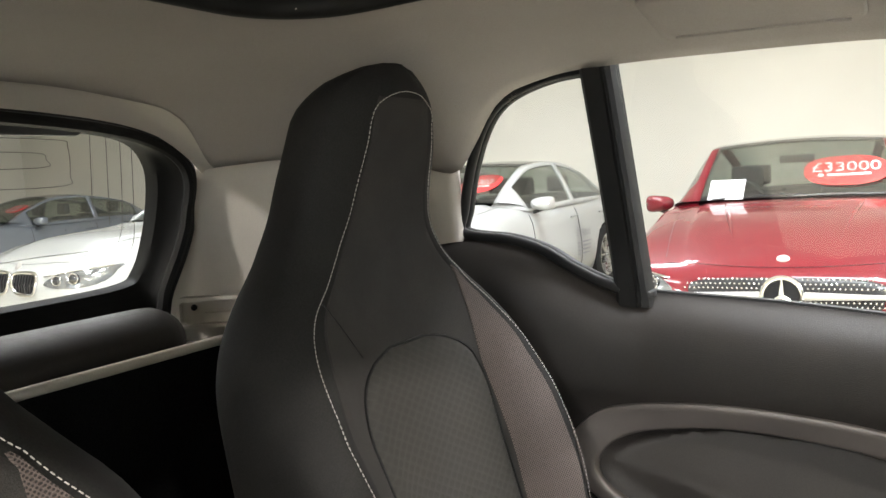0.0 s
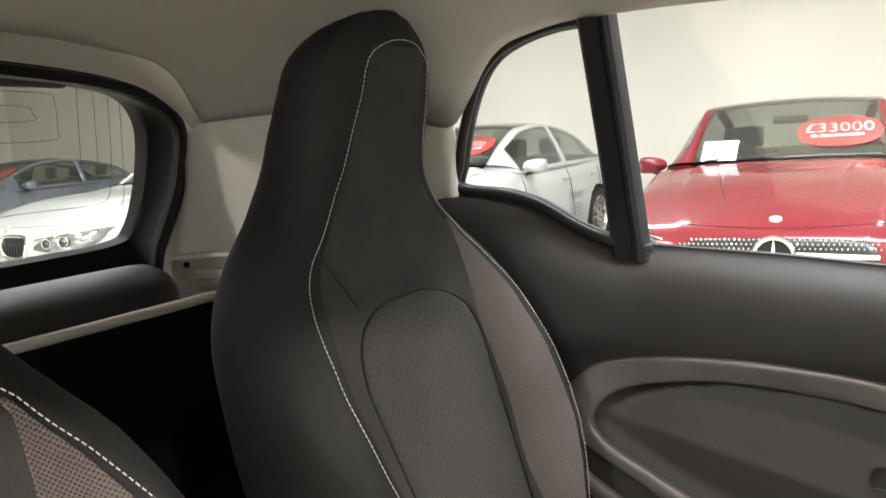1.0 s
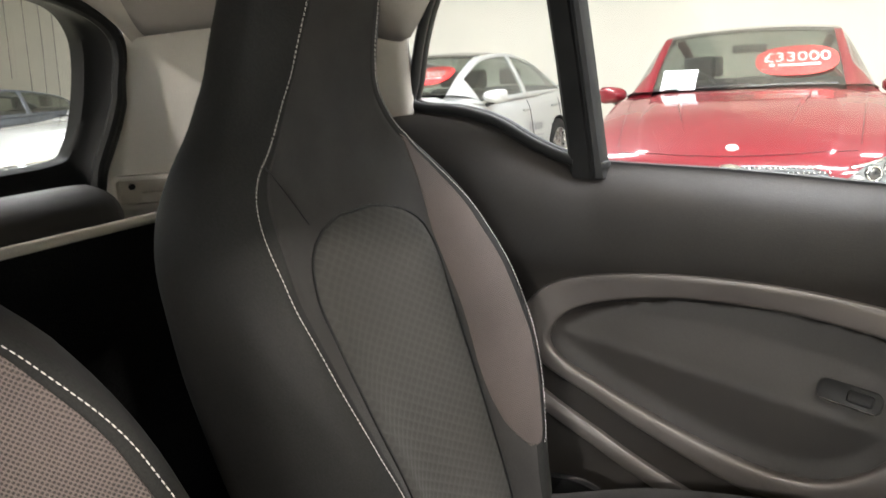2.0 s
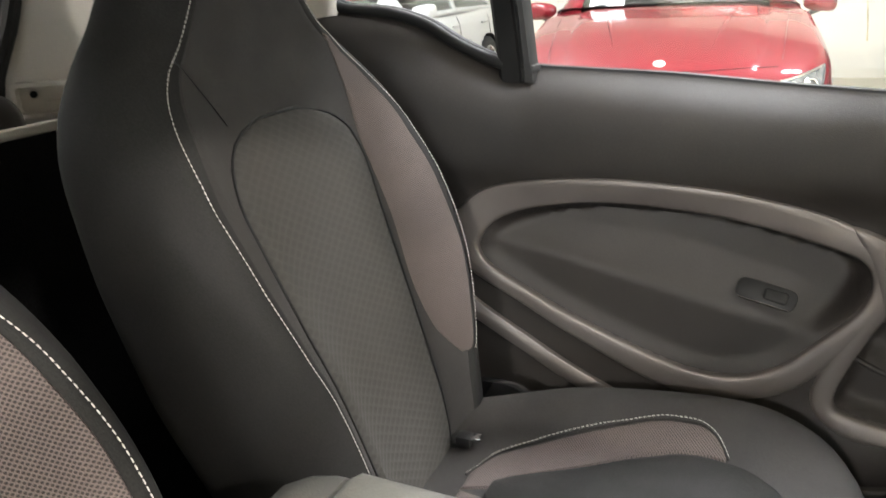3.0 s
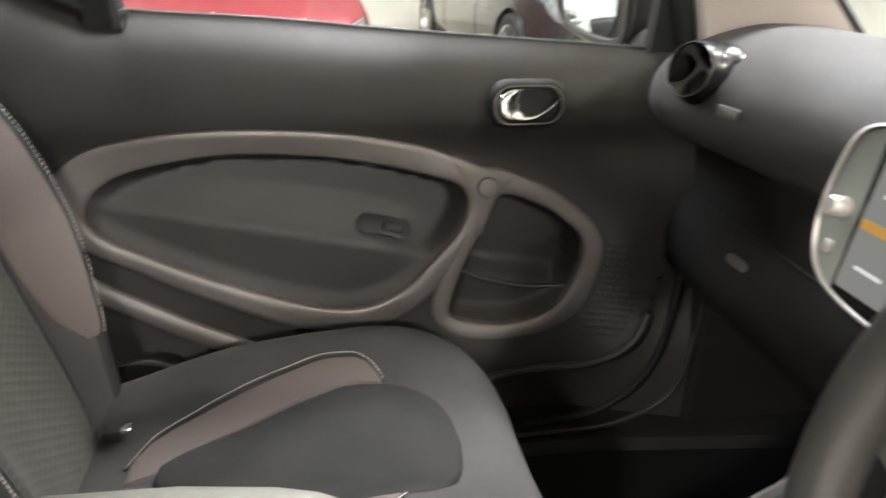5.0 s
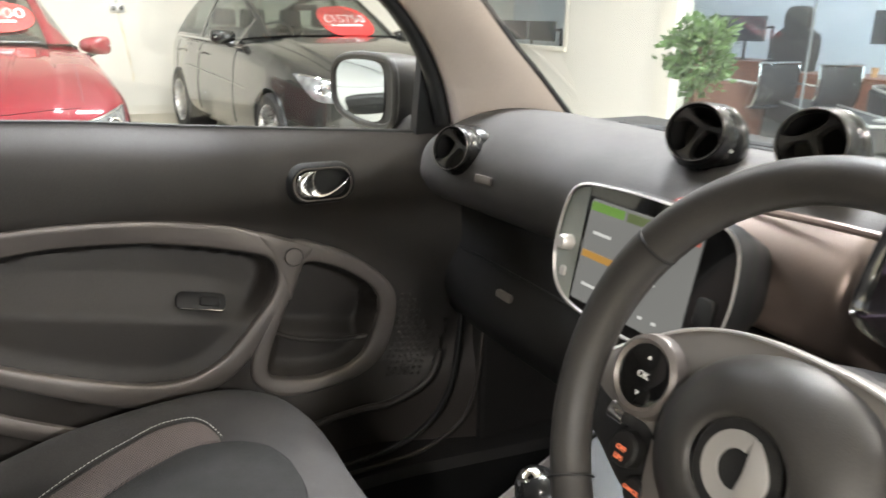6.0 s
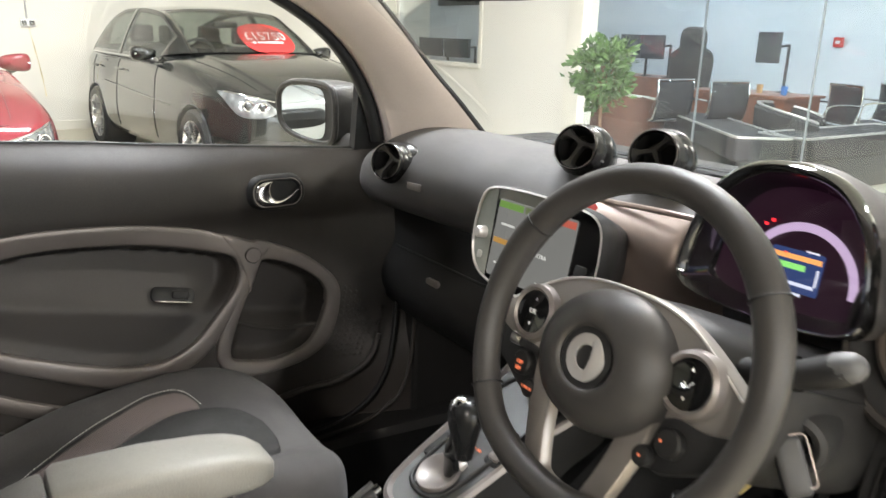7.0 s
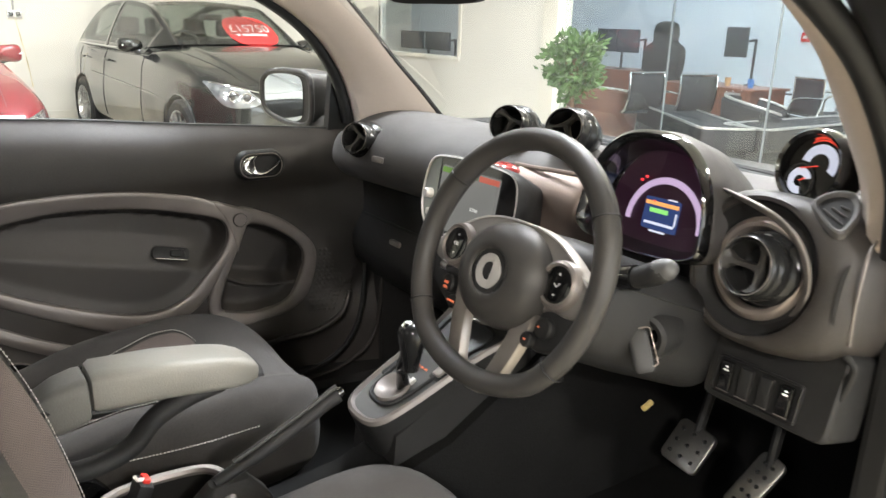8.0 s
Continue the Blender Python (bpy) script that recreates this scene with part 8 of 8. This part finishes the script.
# white saloon with twin grilles
bw, g = parked_car("car", "white saloon with twin kidney grilles, parked nose out", place(-5.75, 2.62), WHITE, 4.64, 1.81, 1.43, 1.45, 2.9, 3.7, 4.35, 0.85, 0.97, 0.80, 2.81, 0.80, 10, bonnet_z=1.0)
for sd in (1, -1):
    k2 = [tuple(p) for p in spline([(sd * 0.03, 0.745), (sd * 0.17, 0.76), (sd * 0.33, 0.745), (sd * 0.35, 0.66), (sd * 0.29, 0.60), (sd * 0.10, 0.60), (sd * 0.03, 0.66)], 5, True)]
    ga = nose_patch(g, "grille", k2, BLACK_TRIM, bw, 0.004)
    mesh("grille_rim", *tube([nose_point(g, p[0], p[1], 0.010) for p in k2], 0.014, 8, True), CHROME, ga)
    for i in range(8):
        y = sd * (0.055 + 0.038 * i)
        mesh("grille_slat", *tube([nose_point(g, y, z, 0.008) for z in (0.61, 0.67, 0.74)], 0.006, 5), LAMP_DARK, ga)
headlamps(g, bw, 0.42, 0.83, 0.70, 0.12, rise=0.04)
bonnet_lines(g, bw, 1.45)
mesh("bonnet_badge", *lathe([(0.0, 0.006), (0.034, 0.005), (0.040, 0.0)], 24, facing(nose_point(g, 0.0, 0.80, 0.003), (1, 0, 0.6))), SATIN, bw)
ib = [tuple(p) for p in spline([(-0.55, 0.48), (0.0, 0.46), (0.55, 0.48), (0.5, 0.32), (-0.5, 0.32)], 5, True)]
nose_patch(g, "air_intake", ib, BLACK_TRIM, bw, 0.004)

# grey coupe
GREY = paint("blue grey metallic paint", (0.16, 0.175, 0.20), 0.5, 0.3)
gy, g = parked_car("car", "grey coupe with a red price sticker, parked nose out", place(-12.15, 4.25), GREY, 4.18, 1.83, 1.36, 1.35, 2.5, 3.4, 4.0, 0.85, 0.93, 0.74, 2.50, 0.85, 10, bonnet_z=0.95)
headlamps(g, gy, 0.45, 0.80, 0.68, 0.13)
bonnet_lines(g, gy, 1.35)
price_sticker(g, gy, 1.35, 0.85, 0.95, 1.36, 0.30, 0.5, "0", 1.0)

# ---- plant and office ----
LEAF = material("green leaf", (0.08, 0.15, 0.045), 0.45, random_tone=0.0, grain=0.35, grain_scale=18, stain=0.3, stain_scale=5)
BARK = material("brown bark", (0.16, 0.10, 0.06), 0.85, grain=0.3, grain_scale=80, bump=0.6, bump_scale=60)
POT = material("grey planter", (0.14, 0.14, 0.14), 0.6, grain=0.1, grain_scale=60, stain=0.1, stain_scale=6)
PXY = (4.45, 3.70)
pl = thing("potted_plant", "green potted bay tree with a bare stem", "plant", (PXY[0], PXY[1], 0))
mesh("planter", *lathe([(0.0, 0.0), (0.15, 0.0), (0.17, 0.01), (0.20, 0.36), (0.205, 0.40), (0.185, 0.40), (0.175, 0.34), (0.0, 0.34)], 32, Matrix.Translation((PXY[0], PXY[1], GZ))), POT, pl)
mesh("trunk", *tube(spline([(PXY[0], PXY[1], 0.3), (PXY[0] + 0.01, PXY[1], 0.55), (PXY[0], PXY[1] + 0.01, 0.8), (PXY[0], PXY[1], 1.0)], 5), 0.018, 10), BARK, pl)
rng = np.random.default_rng(4)
for k in range(9):
    a, e = 2 * math.pi * k / 9, rng.uniform(0.1, 0.9)
    tip = (PXY[0] + 0.2 * math.cos(a), PXY[1] + 0.22 * math.sin(a), 0.88 + 0.25 * e)
    mesh("branch", *tube(spline([(PXY[0], PXY[1], 0.72 + 0.02 * k), (PXY[0] + 0.07 * math.cos(a), PXY[1] + 0.07 * math.sin(a), 0.80 + 0.1 * e), tip], 4), [0.008, 0.008, 0.007, 0.006, 0.005, 0.005, 0.004, 0.003, 0.002], 6), BARK, pl)
V, Fc = [], []
for k in range(1500):
    d = rng.normal(size=3)
    d /= np.linalg.norm(d)
    lump = 1 + 0.22 * math.sin(3.1 * d[0] + 4 * d[1] + 1) + 0.18 * math.sin(5 * d[2] + 3 * d[1])
    r = rng.uniform(0.35, 1.0) ** 0.5 * 0.212 * lump
    c = Vector((PXY[0] + r * d[0], PXY[1] + 1.12 * r * d[1], 0.945 + 1.12 * r * d[2] + (0.03 if d[2] > 0 else 0)))
    ax1 = Vector(d + rng.normal(size=3) * 0.7 + np.array([0, 0, 0.3])).normalized()
    ax2 = ax1.cross(Vector(rng.normal(size=3))).normalized()
    nn = ax1.cross(ax2)
    l, w = rng.uniform(0.045, 0.085), rng.uniform(0.014, 0.024)
    o = len(V)
    V += [tuple(c), tuple(c + ax1 * l * 0.4 + ax2 * w + nn * 0.006), tuple(c + ax1 * l + nn * -0.008), tuple(c + ax1 * l * 0.4 - ax2 * w + nn * 0.006), tuple(c + ax1 * l * 0.45)]
    Fc += [(o, o + 1, o + 4), (o + 1, o + 2, o + 4), (o + 2, o + 3, o + 4), (o + 3, o, o + 4)]
tagged(mesh("leaves", V, Fc, LEAF, pl, smooth=False), kind="stuff")

WOOD = material("reddish brown desk veneer", (0.22, 0.085, 0.05), 0.35, grain=0.2, grain_scale=30, stain=0.25, stain_scale=4, coat=0.2)
BLK = material("black office plastic", (0.02, 0.021, 0.023), 0.45, grain=0.1, grain_scale=200, stain=0.1, stain_scale=5)
SCR = material("dark monitor back", (0.045, 0.05, 0.06), 0.4, stain=0.1, stain_scale=5)
MESHBACK = material("black mesh chair back", (0.03, 0.032, 0.036), 0.7, grain=0.3, grain_scale=200)


def desk(x, y, w, d, label, turn=0):
    m = Matrix.Translation((x, y, GZ)) @ pose(0, 0, 0, 0, 0, turn)
    t = thing("desk", label, "desk", m=m)
    t["local"] = 1
    part("top", box(-d / 2, d / 2, -w / 2, w / 2, 0.72, 0.75, 0.006), WOOD, t)
    part("front_panel", box(-d / 2 + 0.02, -d / 2 + 0.04, -w / 2 + 0.05, w / 2 - 0.05, 0.12, 0.72), WOOD, t)
    for sy in (-1, 1):
        part("side_panel", box(-d / 2 + 0.03, d / 2 - 0.03, sy * (w / 2 - 0.05) - 0.015, sy * (w / 2 - 0.05) + 0.015, 0.0, 0.72), WOOD, t)
    return t


def monitor(x, y, z, w, h, turn, label, base=0.75):
    m = Matrix.Translation((x, y, GZ)) @ pose(0, 0, 0, 0, 0, turn)
    t = thing("monitor", label, "monitor", m=m, group="office monitors")
    t["local"] = 1
    part("panel", box(-0.02, 0.02, -w / 2, w / 2, z - h / 2, z + h / 2, 0.006), SCR, t)
    off = -0.5 * w - 0.07
    part("bracket", box(0.02, 0.035, -0.05, 0.05, z - 0.05, z + 0.05, 0.003), BLK, t)
    part("post", box(0.035, 0.06, off - 0.014, off + 0.014, base, z + 0.035, 0.004), BLK, t)
    mesh("arm", *tube(spline([(0.04, 0.0, z), (0.075, off * 0.5, z + 0.012), (0.05, off, z + 0.03)], 5), 0.014, 8), BLK, t)
    part("foot", box(-0.02, 0.11, off - 0.06, off + 0.06, base, base + 0.012, 0.003), BLK, t)


def gaming_chair(x, y, turn):
    m = Matrix.Translation((x, y, GZ)) @ pose(0, 0, 0, 0, 0, turn)
    t = thing("office_chair", "tall black racing style office chair", "chair", m=m)
    t["local"] = 1
    sh = [tuple(p) for p in spline([(-0.24, 0.48), (-0.27, 0.72), (-0.295, 0.98), (-0.275, 1.10), (-0.20, 1.155), (-0.165, 1.19), (-0.17, 1.28), (-0.145, 1.375), (-0.09, 1.415), (0.0, 1.425), (0.09, 1.415), (0.145, 1.375), (0.17, 1.28), (0.165, 1.19), (0.20, 1.155), (0.275, 1.10), (0.295, 0.98), (0.27, 0.72), (0.24, 0.48)], 5, True)]
    mesh("backrest", *moved(slab(sh, 0.12, 0.04), Matrix(((0, 0, 1, 0), (1, 0, 0, 0), (0, 1, 0, 0), (0, 0, 0, 1)))), BLK, t)
    part("seat", box(-0.5, 0.05, -0.27, 0.27, 0.42, 0.53, 0.04, 3), BLK, t)
    part("column", box(-0.24, -0.20, -0.02, 0.02, 0.08, 0.44), SATIN, t)
    for k in range(5):
        a = 2 * math.pi * k / 5
        mesh("leg", *tube([(-0.22, 0, 0.10), (-0.22 + 0.3 * math.cos(a), 0.3 * math.sin(a), 0.05)], 0.022, 8), BLK, t)
    mesh("back_mark", *moved(slab([tuple(p) for p in spline([(-0.08, 1.28), (0.0, 1.32), (0.08, 1.28), (0.06, 1.21), (-0.06, 1.21)], 4, True)], 0.004, 0.001), Matrix.Translation((-0.004, 0, 0)) @ Matrix(((0, 0, -1, 0), (1, 0, 0, 0), (0, 1, 0, 0), (0, 0, 0, 1)))), SCR, t)


def meeting_chair(x, y, turn, name="chair"):
    m = Matrix.Translation((x, y, GZ)) @ pose(0, 0, 0, 0, 0, turn)
    t = thing("meeting_chair", "black mesh office chair with a chrome frame", "chair", m=m, group="office chairs")
    t["local"] = 1
    rows = []
    for z, dx in ((0.48, 0.0), (0.58, 0.035), (0.70, 0.05), (0.82, 0.045), (0.855, 0.04)):
        rows.append([(dx + 0.02, yy, z) for yy in np.linspace(-0.23, 0.23, 8)])
    o = mesh("backrest", *rings(rows, False), MESHBACK, t)
    md = o.modifiers.new("thickness", "SOLIDIFY")
    md.thickness = 0.012
    part("seat", box(-0.45, 0.02, -0.23, 0.23, 0.44, 0.47, 0.012), MESHBACK, t)
    for sy in (-1, 1):
        mesh("frame", *tube(spline([(-0.42, sy * 0.24, 0.46), (-0.05, sy * 0.245, 0.45), (0.04, sy * 0.245, 0.55), (0.065, sy * 0.245, 0.72), (0.055, sy * 0.245, 0.875)], 5), 0.012, 8), CHROME, t)
        mesh("arm", *tube(spline([(0.05, sy * 0.26, 0.68), (-0.15, sy * 0.29, 0.69), (-0.32, sy * 0.29, 0.66), (-0.34, sy * 0.28, 0.48)], 5), 0.012, 8), CHROME, t)
    mesh("top_bar", *tube([(0.055, -0.245, 0.870), (0.058, 0.245, 0.870)], 0.014, 8), CHROME, t)
    part("column", box(-0.24, -0.20, -0.02, 0.02, 0.08, 0.44), CHROME, t)
    for k in range(5):
        a = 2 * math.pi * k / 5
        mesh("leg", *tube([(-0.22, 0, 0.10), (-0.22 + 0.28 * math.cos(a), 0.28 * math.sin(a), 0.05)], 0.016, 8), CHROME, t)


BROWN_HIDE = material("brown hide", (0.16, 0.07, 0.045), 0.5, grain=0.1, grain_scale=90, stain=0.2, stain_scale=6)


def tub_chair(x, y, turn, hide=None, label="dark tub chair with a pale piped edge"):
    m = Matrix.Translation((x, y, GZ)) @ pose(0, 0, 0, 0, 0, turn)
    t = thing("tub_chair", label, "chair", m=m, group="tub chairs")
    t["local"] = 1
    rows, edge = [], []
    for i in range(25):
        a = radians(-125 + 250 * i / 24)
        h = 0.70 - 0.14 * (abs(i - 12) / 12) ** 2
        c, s = math.cos(a), math.sin(a)
        rows.append([(0.30 * c, 0.32 * s, 0.40), (0.34 * c, 0.37 * s, h - 0.02), (0.37 * c, 0.40 * s, h), (0.40 * c, 0.43 * s, h - 0.03), (0.38 * c, 0.40 * s, 0.12)])
        edge.append((0.37 * c, 0.40 * s, h + 0.006))
    mesh("shell", *rings(rows, False), hide or CABIN_DARK, t)
    mesh("piping", *tube(edge, 0.014, 8), SATIN, t)
    mesh("seat", *lathe([(0.0, 0.44), (0.28, 0.43), (0.32, 0.39), (0.32, 0.12)], 24), CABIN_DARK, t)
    mesh("base", *lathe([(0.0, 0.12), (0.03, 0.12), (0.04, 0.03), (0.2, 0.01), (0.2, 0.0)], 24), CHROME, t)


desk(7.2, 4.15, 1.25, 0.7, "reddish brown veneer office desk")
desk(8.5, 6.75, 1.5, 0.7, "reddish brown veneer office desk against the wall")
desk(6.1, 8.25, 1.9, 0.6, "reddish brown desk behind the office window")
gaming_chair(7.9, 5.5, 180)
monitor(8.3, 6.92, 1.09 + 0.06, 0.38, 0.32, 0, "black monitor on a desk arm")
monitor(8.3, 6.52, 1.09 + 0.06, 0.36, 0.32, 8, "black monitor on a desk arm")
monitor(7.35, 4.12, 1.15 + 0.06, 0.24, 0.32, 20, "black monitor turned on its arm")
for yy in (7.95, 8.6):
    monitor(5.98, yy, 1.01 + 0.06, 0.58, 0.25, 0, "wide black monitor behind the office window")
meeting_chair(6.25, 4.45, 264)
meeting_chair(6.60, 4.05, 258)
meeting_chair(7.5, 3.35, -25)
meeting_chair(8.3, 3.3, -40)
tub_chair(6.75, 3.32, 115)
tub_chair(6.15, 4.95, 200, BROWN_HIDE, "brown tub chair with a chrome edge")


def low_bench(x, y, turn, length, label):
    """A low upholstered bench with a pale piped edge."""
    m = Matrix.Translation((x, y, GZ)) @ pose(0, 0, 0, 0, 0, turn)
    t = thing("bench", label, "bench", m=m, group="low benches")
    t["local"] = 1
    part("seat", box(0.0, length, 0.0, 0.5, 0.30, 0.50, 0.03, 3), CABIN_DARK, t)
    part("plinth", box(0.06, length - 0.06, 0.05, 0.45, 0.0, 0.30, 0.01), BLK, t)
    mesh("piping", *tube([(u, v, 0.502) for u, v in [(length / 2 + a, 0.25 + b) for a, b in round_rect(length - 0.03, 0.47, 0.04, 4)]], 0.013, 8, True), SATIN, t)


low_bench(5.76, 2.72, 55, 2.45, "low dark bench with a pale piped edge")
low_bench(5.82, 2.66, -2, 1.9, "low dark bench with a pale piped edge")
for i, (xx, yy, colr) in enumerate(((7.1, 4.3, (0.45, 0.22, 0.1)), (7.1, 4.0, (0.5, 0.3, 0.15)), (7.1, 3.72, (0.05, 0.18, 0.5)))):
    cup = thing("paper_cup", "small coloured cup on the desk", "cup", (xx, yy, 0.75 + GZ))
    mesh("cup", *lathe([(0.0, 0.0), (0.028, 0.0), (0.036, 0.09), (0.033, 0.09), (0.026, 0.01), (0.0, 0.01)], 18, Matrix.Translation((xx, yy, 0.75 + GZ))), material("cup colour", colr, 0.5, grain=0.1, grain_scale=60), cup)
fa = thing("fire_call_point", "small red fire call point on the office wall", "fire call point", (WX1, 4.6, 1.2))
part("box", box(WX1 - 0.04, WX1, 4.55, 4.67, 1.16, 1.28, 0.006), RED_PLASTIC, fa)
part("window", box(WX1 - 0.046, WX1 - 0.039, 4.58, 4.64, 1.20, 1.24, 0.002), WHITE_INK, fa)
structure("wall_office_back", box(6.6, 6.7, 6.2, WY1, GZ, CEIL), OFFICE_PAINT, "cool white wall of the small back office", "wall")
pic = thing("wall_screen", "dark wall screen behind the office window", "television", (6.6, 8.8, 1.6))
part("panel", box(6.55, 6.6, 8.25, 9.3, 1.60, 2.2, 0.008), SCR, pic)
part("bezel", box(6.545, 6.552, 8.25, 9.3, 1.60, 1.62, 0.002), BLK, pic)
